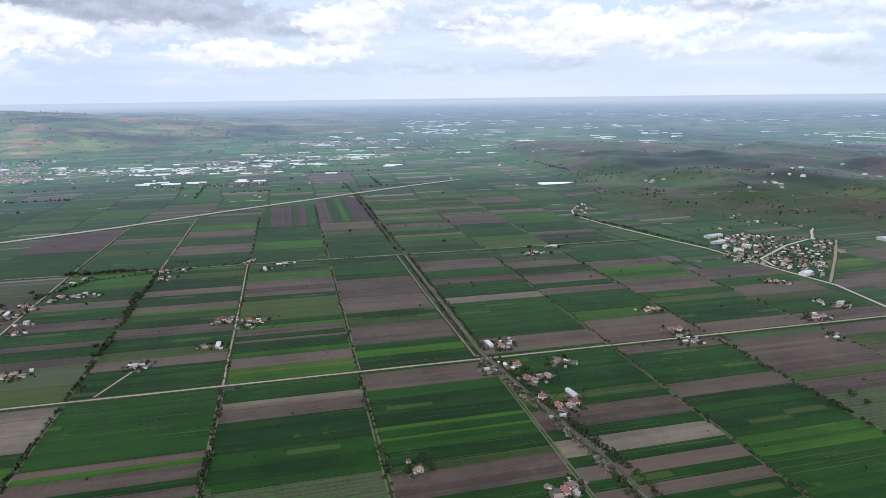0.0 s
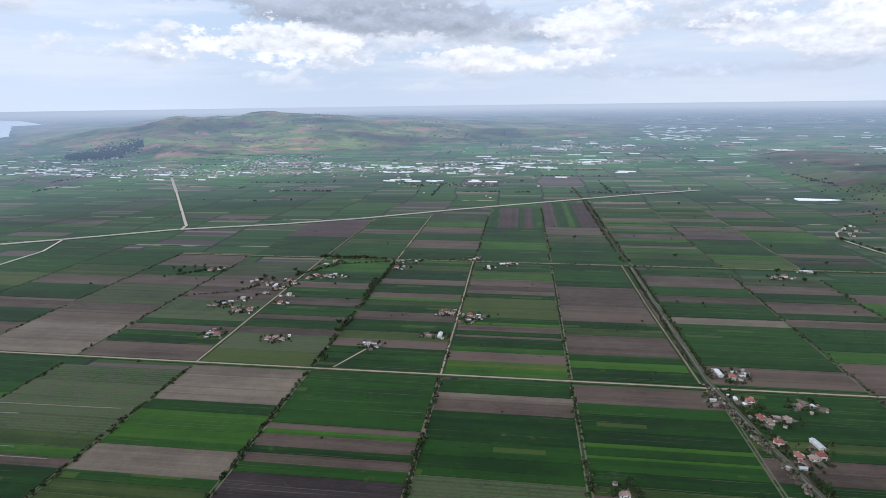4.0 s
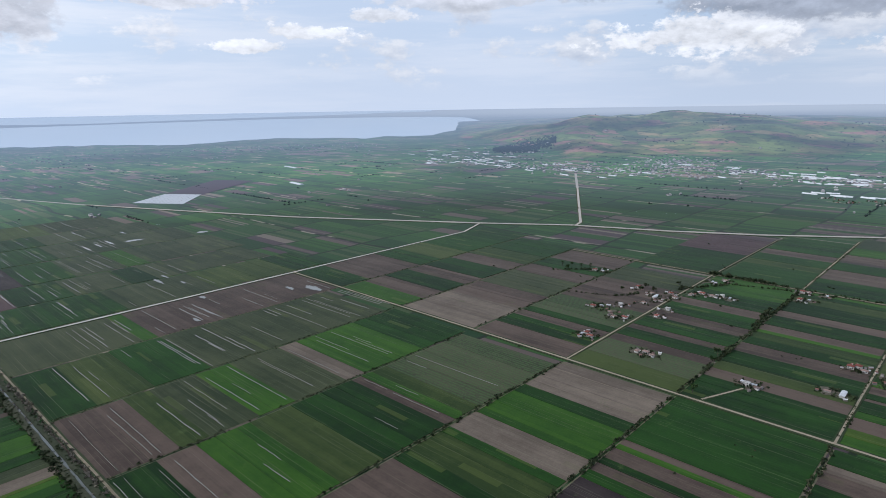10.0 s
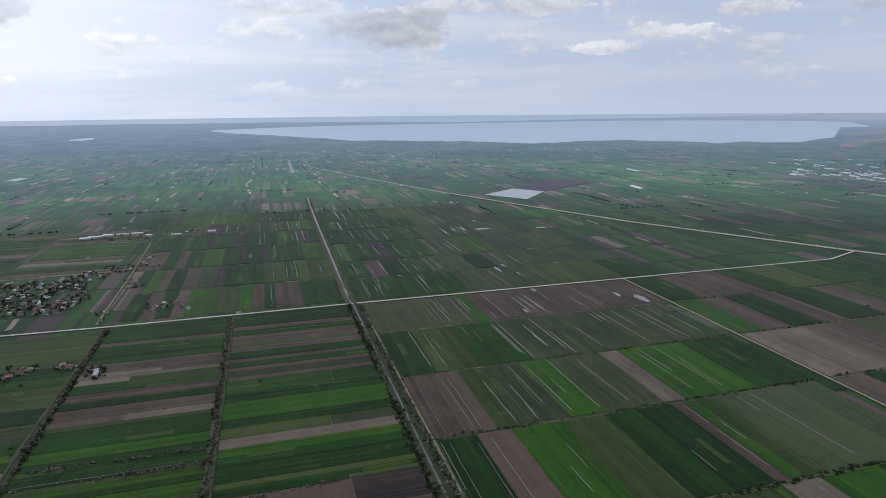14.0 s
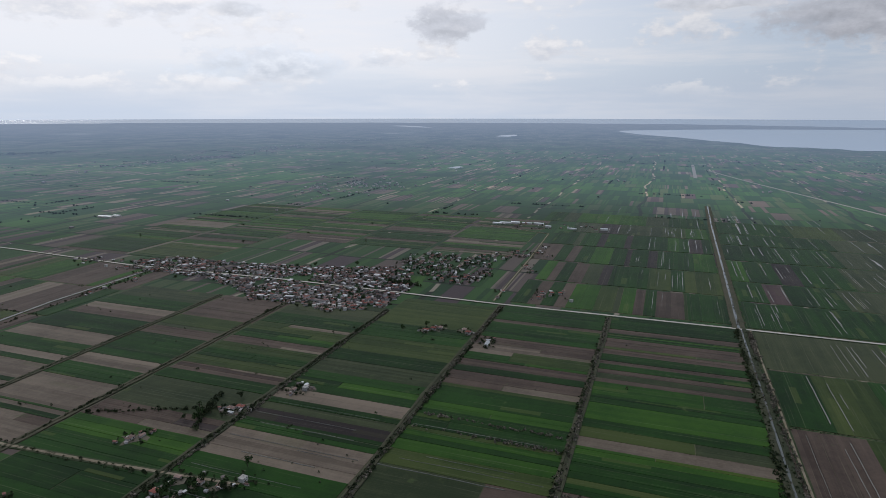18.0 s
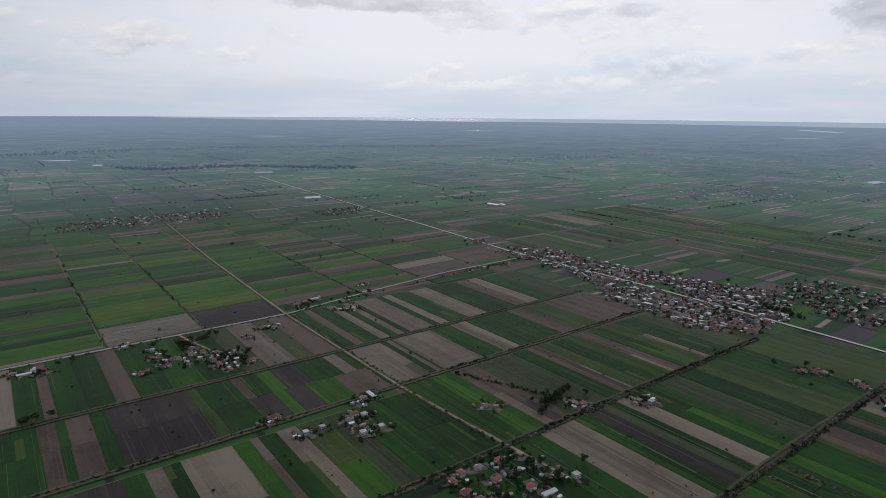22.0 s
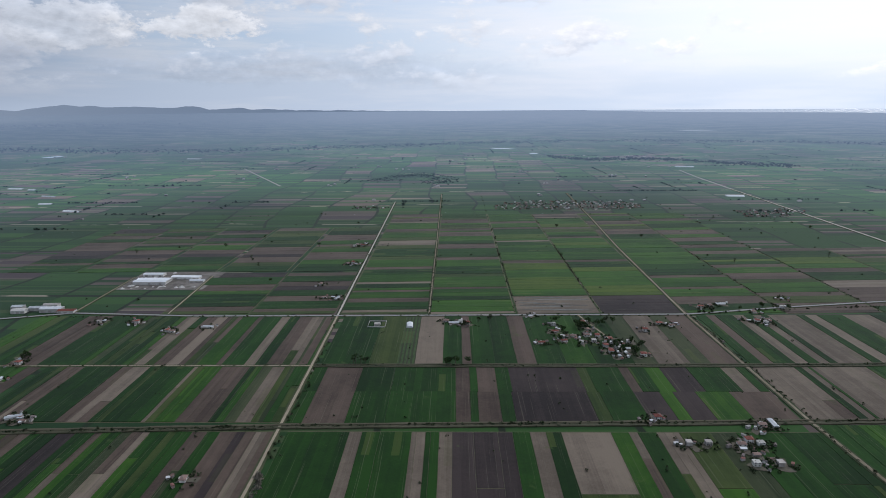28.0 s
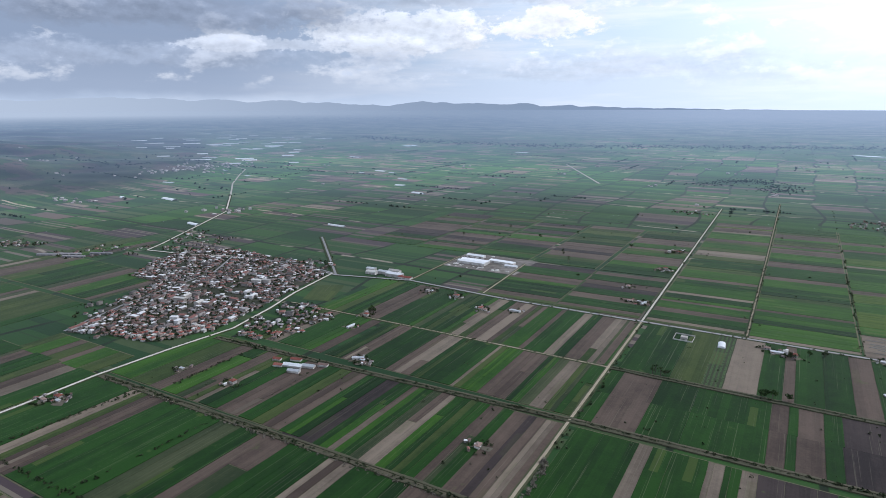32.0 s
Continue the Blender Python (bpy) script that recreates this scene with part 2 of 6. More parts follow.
def crop_material(name, dark, light, furrow, rows=0.0, rowtone=(0.05, 0.1, 0.03), odd=0.4):
    """A field surface: UV runs in metres along and across the drills."""
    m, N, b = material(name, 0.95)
    uv = coords(N, "UV")
    x, y, _ = N.split(uv)
    obj = coords(N)
    big = N.noise(obj, 0.012, 3.0)
    drill = N.noise(N.xyz(N.math("MULTIPLY", x, 0.012), N.math("MULTIPLY", y, 0.55), rand(N)), 1.0, 3.0, 0.7)
    streak = N.noise(N.xyz(N.math("MULTIPLY", x, 0.004), N.math("MULTIPLY", y, 0.11), N.math("MULTIPLY", rand(N), 9.0)), 1.0, 3.0, 0.6)
    grain = N.noise(obj, 0.35, 4.0, 0.7)
    f = N.math("MULTIPLY_ADD", N.math("SUBTRACT", big, 0.5), 1.5, 0.5)
    f = N.math("MULTIPLY_ADD", N.math("SUBTRACT", N.noise(obj, 0.07, 5.0, 0.7), 0.5), 1.0, f)
    f = N.math("MULTIPLY_ADD", N.math("SUBTRACT", drill, 0.5), furrow, f)
    f = N.math("MULTIPLY_ADD", N.math("SUBTRACT", streak, 0.5), 0.8, f)
    f = N.math("MULTIPLY_ADD", N.math("SUBTRACT", rand(N), 0.5), 0.7, f)
    wn = N.t.nodes.new("ShaderNodeTexWhiteNoise")
    wn.noise_dimensions = "2D"
    N.put(N.xyz(N.math("FLOOR", N.math("MULTIPLY_ADD", rand(N), 7.0, N.math("DIVIDE", y, 9.0))), N.math("MULTIPLY", rand(N), 31.0)), wn.inputs["Vector"])
    f = N.math("MULTIPLY_ADD", N.math("SUBTRACT", wn.outputs["Value"], 0.5), 0.45, f)
    f = N.math("MULTIPLY_ADD", N.math("SUBTRACT", grain, 0.5), 0.75, f, clamp=True)
    col = N.mix(f, dark, light)
    # odd pieces of a strip sown or cut at another time
    w2 = N.t.nodes.new("ShaderNodeTexWhiteNoise")
    wx = N.math("FLOOR", N.math("MULTIPLY_ADD", rand(N), 13.0, N.math("DIVIDE", x, 46.0)))
    wy = N.math("FLOOR", N.math("MULTIPLY_ADD", rand(N), 5.0, N.math("DIVIDE", y, 8.0)))
    N.put(N.xyz(wx, wy, N.math("MULTIPLY", rand(N), 57.0)), w2.inputs["Vector"])
    col = N.mix(N.math("MULTIPLY", N.math("GREATER_THAN", w2.outputs["Value"], 0.972), odd), col, (0.075, 0.100, 0.024))
    tram = N.step(N.noise(N.xyz(N.math("MULTIPLY", x, 0.006), N.math("MULTIPLY", y, 0.9), N.math("MULTIPLY", rand(N), 5.0)), 1.0, 1.0), 0.64, 0.72)
    col = N.mix(N.math("MULTIPLY", tram, 0.28), col, (0.17, 0.16, 0.11))
    weed = N.step(N.noise(obj, 0.03, 5.0, 0.7), 0.62, 0.74)
    col = N.mix(N.math("MULTIPLY", weed, 0.5), col, (0.07, 0.10, 0.03))
    if rows:
        line = N.step(N.math("ABSOLUTE", N.math("SUBTRACT", N.math("FRACT", N.math("DIVIDE", y, rows)), 0.5)), 0.32, 0.2)
        gap = N.step(N.noise(obj, 0.25, 2.0), 0.38, 0.5)
        col = N.mix(N.math("MULTIPLY", N.math("MULTIPLY", line, gap), 0.65), col, rowtone)
    N.put(col, b.inputs["Base Color"])
    bump(N, b, N.math("ADD", drill, grain), 0.5, 0.25)
    return m


CROPS = {
    "g": ("wheat_strip", crop_material("young wheat", (0.0029, 0.0193, 0.0020), (0.0106, 0.0479, 0.0039), 0.3)),
    "G": ("pasture_strip", crop_material("bright sward", (0.0108, 0.0459, 0.0035), (0.0312, 0.0893, 0.0069), 0.4)),
    "l": ("fallow_strip", crop_material("pale sward", (0.0175, 0.0361, 0.0073), (0.0478, 0.0684, 0.0169), 0.5)),
    "y": ("mustard_strip", crop_material("yellowing crop", (0.0291, 0.0630, 0.0067), (0.0645, 0.1008, 0.0118), 0.4)),
    "b": ("ploughed_strip", crop_material("ploughed earth", (0.0462, 0.0329, 0.0266), (0.1008, 0.0735, 0.0578), 0.6, odd=0.12)),
    "t": ("harrowed_strip", crop_material("dry harrowed earth", (0.0931, 0.0738, 0.0570), (0.1811, 0.1457, 0.1120), 0.7, odd=0.12)),
    "d": ("tilled_strip", crop_material("dark tilled earth", (0.0193, 0.0145, 0.0151), (0.0450, 0.0339, 0.0323), 0.7, odd=0.1)),
    "o": ("stubble_strip", crop_material("wet stubble", (0.0187, 0.0307, 0.0120), (0.0489, 0.0597, 0.0272), 0.8, odd=0.3)),
    "p": ("fresh_plough_strip", crop_material("purple plough", (0.0351, 0.0189, 0.0218), (0.0720, 0.0449, 0.0454), 0.7, odd=0.1)),
    "v": ("vineyard_strip", crop_material("vineyard earth", (0.0270, 0.0370, 0.0168), (0.0612, 0.0651, 0.0353), 0.3, 5.0)),
}


def plain(name, a, b2, scale=0.5, rough=0.85, spread=1.0, per="obj"):
    """A two-tone surface with grain at two scales; per object or per island variation."""
    m, N, b = material(name, rough)
    o = coords(N)
    f = N.math("MULTIPLY_ADD", N.math("SUBTRACT", N.noise(o, scale, 5.0, 0.65), 0.5), 1.4, 0.5)
    f = N.math("MULTIPLY_ADD", N.math("SUBTRACT", N.noise(o, scale * 0.12, 3.0), 0.5), 1.2, f)
    f = N.math("MULTIPLY_ADD", N.math("SUBTRACT", rand(N) if per == "obj" else island(N), 0.5), spread, f, clamp=True)
    N.put(N.mix(f, a, b2), b.inputs["Base Color"])
    return m


EARTH_ROAD = plain("dry earth road", (0.15, 0.125, 0.085), (0.32, 0.27, 0.20), 0.12)
GRAVEL_ROAD = plain("pale gravel road", (0.34, 0.31, 0.27), (0.52, 0.48, 0.43), 0.3)
ASPHALT = plain("worn asphalt", (0.16, 0.16, 0.17), (0.28, 0.27, 0.27), 0.25)
VERGE = plain("grass verge", (0.020, 0.036, 0.013), (0.062, 0.070, 0.034), 0.2)
BANK = plain("reedy bank", (0.028, 0.036, 0.018), (0.080, 0.074, 0.048), 0.25)
LEAF = plain("hedge leaves", (0.014, 0.026, 0.010), (0.052, 0.064, 0.030), 0.4, per="island")
REED = plain("dry reeds and blossom", (0.080, 0.076, 0.054), (0.20, 0.175, 0.145), 0.4, per="island")
CROWN = plain("tree leaves", (0.012, 0.030, 0.009), (0.045, 0.080, 0.022), 0.5, per="island")
BARK = plain("bark", (0.06, 0.05, 0.04), (0.13, 0.11, 0.09), 2.0)
WHITEWALL = plain("lime-washed wall", (0.34, 0.33, 0.31), (0.66, 0.64, 0.61), 0.4)
GREYWALL = plain("bare block wall", (0.28, 0.26, 0.24), (0.46, 0.43, 0.40), 0.5)
TERRACOTTA = plain("red roof tiles", (0.17, 0.058, 0.046), (0.30, 0.115, 0.092), 0.8)
OLDTILE = plain("old brown roof tiles", (0.16, 0.11, 0.095), (0.30, 0.21, 0.18), 0.8)
SHEET = plain("pale sheet roofing", (0.36, 0.38, 0.40), (0.62, 0.64, 0.66), 0.3, 0.5)
CONCRETE = plain("concrete", (0.36, 0.35, 0.33), (0.55, 0.53, 0.50), 0.3)
FILM = plain("greenhouse film", (0.60, 0.62, 0.64), (0.86, 0.87, 0.88), 0.05, 0.45)
GLASSY = plain("dark window", (0.02, 0.025, 0.03), (0.05, 0.055, 0.06), 1.0, 0.15)


def town_roofs():
    m, N, b = material("mixed roofs", 0.8)
    col = N.ramp(island(N), [(0.0, (0.24, 0.10, 0.085)), (0.18, (0.14, 0.080, 0.070)), (0.42, (0.17, 0.14, 0.135)), (0.60, (0.085, 0.08, 0.082)), (0.72, (0.36, 0.34, 0.34)), (0.83, (0.74, 0.74, 0.75))], "CONSTANT")
    g = N.noise(coords(N), 0.6, 4.0, 0.7)
    N.put(N.mix(N.math("MULTIPLY", g, 0.45), col, (0.11, 0.10, 0.09)), b.inputs["Base Color"])
    return m


def town_walls():
    m, N, b = material("mixed walls", 0.85)
    col = N.ramp(island(N), [(0.0, (0.44, 0.41, 0.40)), (0.28, (0.22, 0.20, 0.19)), (0.62, (0.68, 0.66, 0.65)), (0.84, (0.33, 0.23, 0.20))], "CONSTANT")
    g = N.noise(coords(N), 0.6, 4.0, 0.7)
    N.put(N.mix(N.math("MULTIPLY", g, 0.5), col, (0.25, 0.23, 0.2)), b.inputs["Base Color"])
    return m


ROOFS, WALLS = town_roofs(), town_walls()


def water(name, tint, rough=0.06, wave=0.02):
    m, N, b = material(name, rough)
    N.put((*tint, 1), b.inputs["Base Color"])
    b.inputs["Specular IOR Level"].default_value = 0.5
    b.inputs["IOR"].default_value = 1.33
    bump(N, b, N.noise(coords(N), wave, 4.0), 0.25, 0.4)
    return m


CANAL = water("canal water", (0.10, 0.11, 0.10), 0.08, 0.4)
FLOOD = water("standing water", (0.20, 0.20, 0.18), 0.10, 0.5)


def patchwork(N, x, y):
    """Unread parcels of the plain: strips across the long blocks, by place in metres."""
    wob = N.math("MULTIPLY", N.noise(N.xyz(x, y, 0.0), 0.0016, 2.0), 150.0)
    xb = N.math("DIVIDE", N.math("ADD", x, wob), 148.0)
    bu = N.math("FLOOR", xb)
    yb = N.math("DIVIDE", N.math("MULTIPLY_ADD", wob, 0.8, y), 330.0)
    bv = N.math("FLOOR", yb)

    def toss(a, b2, seed):
        n = N.t.nodes.new("ShaderNodeTexWhiteNoise")
        N.put(N.xyz(a, b2, seed), n.inputs["Vector"])
        return n.outputs["Value"]

    block, mixed = toss(bu, bv, 3.0), toss(bu, bv, 21.0)
    wid = N.math("MULTIPLY_ADD", block, 46.0, 16.0)
    ys = N.math("DIVIDE", N.math("ADD", y, N.math("MULTIPLY", block, 300.0)), wid)
    strip = toss(bu, N.math("FLOOR", ys), 7.0)
    thin = toss(bu, N.math("FLOOR", N.math("MULTIPLY", ys, 4.0)), 9.0)
    # about half of the blocks are sown alike, the rest change from strip to strip
    share = N.math("MULTIPLY_ADD", N.step(mixed, 0.25, 0.6), 0.7, 0.3)
    pick = N.math("ADD", N.math("MULTIPLY", strip, share), N.math("MULTIPLY", toss(bu, bv, 5.0), N.math("SUBTRACT", 0.95, N.math("MULTIPLY", share, 0.95))))
    pick = N.math("MULTIPLY_ADD", N.math("SUBTRACT", thin, 0.5), 0.10, pick)
    col = N.ramp(pick, [(0.0, (0.010, 0.036, 0.011)), (0.16, (0.016, 0.052, 0.012)), (0.34, (0.025, 0.070, 0.015)), (0.45, (0.012, 0.042, 0.012)), (0.55, (0.042, 0.066, 0.026)), (0.63, (0.018, 0.056, 0.014)), (0.73, (0.088, 0.068, 0.060)), (0.81, (0.055, 0.040, 0.044)), (0.89, (0.140, 0.118, 0.096)), (0.93, (0.022, 0.062, 0.016))], "CONSTANT")
    col = N.mix(N.math("MULTIPLY", N.step(N.math("ABSOLUTE", N.math("SUBTRACT", N.math("FRACT", ys), 0.5)), 0.45, 0.49), 0.45), col, (0.014, 0.024, 0.011))
    edge = N.math("ABSOLUTE", N.math("SUBTRACT", N.math("FRACT", xb), 0.5))
    broken = N.noise(N.xyz(x, y, 0.0), 0.008, 3.0)
    col = N.mix(N.math("MULTIPLY", N.step(edge, 0.465, 0.482), N.step(broken, 0.36, 0.50)), col, (0.009, 0.017, 0.008))
    line = N.math("ABSOLUTE", N.math("SUBTRACT", N.math("FRACT", yb), 0.5))
    col = N.mix(N.math("MULTIPLY", N.step(line, 0.484, 0.491), N.step(broken, 0.50, 0.44)), col, (0.22, 0.19, 0.15))
    col = N.mix(N.math("MULTIPLY", N.step(line, 0.478, 0.487), N.step(broken, 0.44, 0.5)), col, (0.009, 0.017, 0.008))
    g = N.noise(N.xyz(x, y, 0.0), 0.02, 5.0, 0.65)
    return N.mix(N.math("MULTIPLY", N.step(g, 0.55, 0.78), 0.5), col, (0.018, 0.040, 0.015))


def hillside(N, x, y, size):
    """Crooked little fields of a hill, with scrub along their edges and in patches."""
    wx = N.math("MULTIPLY_ADD", N.noise(N.xyz(x, y, 2.0), 1.2 / size, 3.0), size * 1.3, x)
    wy = N.math("MULTIPLY_ADD", N.noise(N.xyz(y, x, 6.0), 1.2 / size, 3.0), size * 1.3, N.math("MULTIPLY", y, 1.7))
    cells = []
    for feature in ("F1", "DISTANCE_TO_EDGE"):
        v = N.t.nodes.new("ShaderNodeTexVoronoi")
        v.voronoi_dimensions, v.feature = "2D", feature
        v.inputs["Scale"].default_value = 1 / size
        N.put(N.xyz(wx, wy, 0.0), v.inputs["Vector"])
        cells.append(v)
    r, g, b2 = N.split(cells[0].outputs["Color"])
    col = N.ramp(r, [(0.0, (0.030, 0.072, 0.022)), (0.2, (0.045, 0.082, 0.028)), (0.4, (0.066, 0.090, 0.038)), (0.55, (0.040, 0.085, 0.026)), (0.70, (0.098, 0.078, 0.062)), (0.78, (0.085, 0.060, 0.056)), (0.86, (0.085, 0.098, 0.050)), (0.94, (0.02, 0.045, 0.016))], "CONSTANT")
    rough = N.noise(N.xyz(x, y, 0.0), 2.2 / size, 8.0, 0.7)
    col = N.mix(N.math("MULTIPLY", rough, 0.8 if size < 100 else 0.45), col, (0.052, 0.078, 0.030))
    col = N.mix(N.math("MULTIPLY", N.step(cells[1].outputs["Distance"], 0.06, 0.02), N.math("MULTIPLY", N.step(g, 0.45, 0.6), 0.6)), col, (0.014, 0.028, 0.011))
    return N.mix(N.step(rough, 0.57 if size < 100 else 0.545, 0.61), col, (0.014, 0.030, 0.012))


def ground_material():
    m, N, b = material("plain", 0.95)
    o = coords(N)
    x, y, z = N.split(o)
    col = patchwork(N, x, y)
    col = N.mix(N.step(z, 1.0, 5.0), col, N.mix(1.0, hillside(N, x, y, 70.0), (0.74, 0.66, 0.66), "MULTIPLY"))
    N.put(col, b.inputs["Base Color"])
    bump(N, b, N.noise(o, 0.3, 4.0), 0.4, 0.4)
    return m


# glow colours that paint the haze, at middle distance and at the horizon
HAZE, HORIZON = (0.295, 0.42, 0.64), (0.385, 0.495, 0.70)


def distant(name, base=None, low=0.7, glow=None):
    """Far country: a backdrop that glows faintly, the haze of distance painted into its colour and emission. UV holds
    its place in kilometres.
    """
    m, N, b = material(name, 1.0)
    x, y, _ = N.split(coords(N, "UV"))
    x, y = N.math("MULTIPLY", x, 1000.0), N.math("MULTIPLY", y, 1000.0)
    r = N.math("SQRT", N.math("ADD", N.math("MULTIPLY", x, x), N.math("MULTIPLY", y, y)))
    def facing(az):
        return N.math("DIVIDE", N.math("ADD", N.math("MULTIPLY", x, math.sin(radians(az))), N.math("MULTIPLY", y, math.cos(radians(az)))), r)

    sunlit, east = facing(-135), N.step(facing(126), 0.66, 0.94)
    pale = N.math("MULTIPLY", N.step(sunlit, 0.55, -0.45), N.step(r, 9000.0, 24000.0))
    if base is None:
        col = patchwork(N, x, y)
        # field colours painted brighter with distance, against the dimming by the painted haze
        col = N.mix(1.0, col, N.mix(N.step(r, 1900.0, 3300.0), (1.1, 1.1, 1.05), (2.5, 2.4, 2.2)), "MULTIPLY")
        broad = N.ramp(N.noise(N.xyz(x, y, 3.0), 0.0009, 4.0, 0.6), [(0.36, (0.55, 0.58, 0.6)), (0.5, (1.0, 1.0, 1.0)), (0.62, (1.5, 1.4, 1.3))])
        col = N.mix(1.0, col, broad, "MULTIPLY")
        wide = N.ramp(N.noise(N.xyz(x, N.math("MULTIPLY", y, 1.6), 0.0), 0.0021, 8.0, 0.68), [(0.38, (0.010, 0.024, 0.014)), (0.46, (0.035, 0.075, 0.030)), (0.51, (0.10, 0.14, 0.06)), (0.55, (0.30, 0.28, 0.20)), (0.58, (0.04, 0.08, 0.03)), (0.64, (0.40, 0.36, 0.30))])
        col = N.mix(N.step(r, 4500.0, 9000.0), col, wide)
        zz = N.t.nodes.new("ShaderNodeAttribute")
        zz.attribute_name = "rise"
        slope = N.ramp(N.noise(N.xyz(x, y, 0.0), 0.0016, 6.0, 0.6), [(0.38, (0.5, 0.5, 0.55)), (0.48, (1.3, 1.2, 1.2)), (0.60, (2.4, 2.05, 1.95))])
        # sun painted into the north hill's colour, cloud shade into the east hills'
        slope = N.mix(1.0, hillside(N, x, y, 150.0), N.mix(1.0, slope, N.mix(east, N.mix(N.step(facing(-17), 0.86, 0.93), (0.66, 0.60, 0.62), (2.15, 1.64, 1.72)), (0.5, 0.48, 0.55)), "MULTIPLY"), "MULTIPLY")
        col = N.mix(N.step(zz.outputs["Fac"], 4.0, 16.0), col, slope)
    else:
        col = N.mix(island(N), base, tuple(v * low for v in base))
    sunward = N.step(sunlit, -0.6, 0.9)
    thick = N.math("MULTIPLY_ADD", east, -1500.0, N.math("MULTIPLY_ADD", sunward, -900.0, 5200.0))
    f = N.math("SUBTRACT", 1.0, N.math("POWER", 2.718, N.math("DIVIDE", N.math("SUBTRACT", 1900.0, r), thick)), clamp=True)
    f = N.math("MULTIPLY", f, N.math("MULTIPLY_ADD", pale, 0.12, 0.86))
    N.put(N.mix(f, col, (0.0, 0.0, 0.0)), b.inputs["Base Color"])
    # painted haze glow: darker under the cloud bank in the east, paler towards the north
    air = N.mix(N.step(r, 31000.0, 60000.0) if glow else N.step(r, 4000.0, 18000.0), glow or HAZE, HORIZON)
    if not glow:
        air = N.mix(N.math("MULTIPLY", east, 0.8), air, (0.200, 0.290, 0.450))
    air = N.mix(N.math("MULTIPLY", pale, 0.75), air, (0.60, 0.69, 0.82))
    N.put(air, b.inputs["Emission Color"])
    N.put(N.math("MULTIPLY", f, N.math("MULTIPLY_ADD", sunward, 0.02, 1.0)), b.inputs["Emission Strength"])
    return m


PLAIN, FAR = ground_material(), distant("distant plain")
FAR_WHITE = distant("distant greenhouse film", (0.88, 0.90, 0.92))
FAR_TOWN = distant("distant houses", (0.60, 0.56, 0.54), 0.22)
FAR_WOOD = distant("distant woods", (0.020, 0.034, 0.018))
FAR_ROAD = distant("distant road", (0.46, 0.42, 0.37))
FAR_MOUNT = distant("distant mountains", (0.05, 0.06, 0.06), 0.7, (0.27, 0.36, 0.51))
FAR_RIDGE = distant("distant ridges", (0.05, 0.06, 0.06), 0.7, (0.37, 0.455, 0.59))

# ---- building helpers ----
CU, CV, HC, R0, RL = -5.0, 5.0, 318.0, 2400.0, 4650.0


def fold(u, v, h=0.0):
    """Beyond R0 the country is drawn in along the line of sight, so that the horizon stands inside RL."""
    x, y = u - CU, v - CV
    r = math.hypot(x, y)
    if r <= R0:
        return (u, v, h)
    k = (R0 + (RL - R0) * (1 - 1 / (1 + (r - R0) / (RL - R0)))) / r
    return (CU + x * k, CV + y * k, HC - (HC - h) * k)


def mesh(name, verts, faces, mats=(), uvs=None, slots=None, smooth=False):
    me = bpy.data.meshes.new(name)
    me.from_pydata(verts, [], faces)
    for m in mats:
        me.materials.append(m)
    if slots is not None:
        me.polygons.foreach_set("material_index", slots)
    if uvs is not None:
        layer = me.uv_layers.new(name="UVMap")
        idx = np.empty(len(me.loops), dtype=np.int32)
        me.loops.foreach_get("vertex_index", idx)
        layer.data.foreach_set("uv", np.asarray(uvs, dtype=np.float32)[idx].ravel())
    if smooth:
        me.polygons.foreach_set("use_smooth", [True] * len(me.polygons))
    return me


def part(name, me, parent, label=""):
    ob = new(name, me)
    ob.parent = parent
    if label:
        ob["label"] = label
    return ob


def thing(name, label, category, group="", kind="", at=(0, 0, 0), turn=0.0):
    ob = new(name)
    ob.empty_display_size = 2
    ob.matrix_basis = pose(*at, 0, 0, turn)
    return tagged(ob, label, category, group, kind)


def smooth01(x):
    x = min(1.0, max(0.0, x))
    return x * x * (3 - 2 * x)


def bent(x, table):
    """Straight lines between (x, y) pairs."""
    for (a, p), (b, q) in zip(table, table[1:]):
        if x <= b:
            return p + (q - p) * max(0.0, (x - a) / (b - a))
    return table[-1][1]


def rise(u, v):
    """Height of the land over the plain."""
    r, az = math.hypot(u, v), math.degrees(math.atan2(u, v))
    h = 0.0
    if 15 < az < 75 and 1200 < r < 4600:
        d = (u - 690) * 0.55 + (v - 1330) * 0.84
        side = u - 760 - 0.12 * (v - 1300)
        k = smooth01(d / 650) * smooth01(side / 420) * smooth01((4500 - r) / 1500) * smooth01((75 - az) / 15)
        if k > 0:
            h += k * (42 + 46 * noise.fractal((u / 520, v / 520, 3.1), 1.0, 2.0, 4))
    if -42 < az < 12 and 2900 < r < 12000:
        rb = bent(az, [(-42, 6200), (-37, 4900), (-31, 3250), (-24, 3650), (-14, 3600), (-2, 4600), (12, 5200)])
        hc = bent(az, [(-42, 0), (-36, 95), (-33, 120), (-30, 175), (-26, 190), (-22, 200), (-17, 180), (-10, 130), (-2, 62), (4, 45), (12, 0)])
        k = smooth01((r - rb) / (5900 - rb)) if r < 5900 else 1 - 0.6 * smooth01((r - 5900) / 6000)
        h += max(0.0, hc * k * (0.92 + 0.42 * noise.fractal((u / 900, v / 900, 7.7), 1.0, 2.0, 4)))
    if 96 < az < 132 and 2200 < r < 9000:
        hc = bent(az, [(96, 130), (110, 115), (116, 90), (122, 45), (132, 0)])
        k = smooth01((r - 2300) / 1500) * (1 - 0.5 * smooth01((r - 5000) / 4000))
        h += max(0.0, hc * k * (0.9 + 0.5 * noise.fractal((u / 700, v / 700, 5.2), 1.0, 2.0, 4)))
    return max(0.0, h)


# ---- the land ----


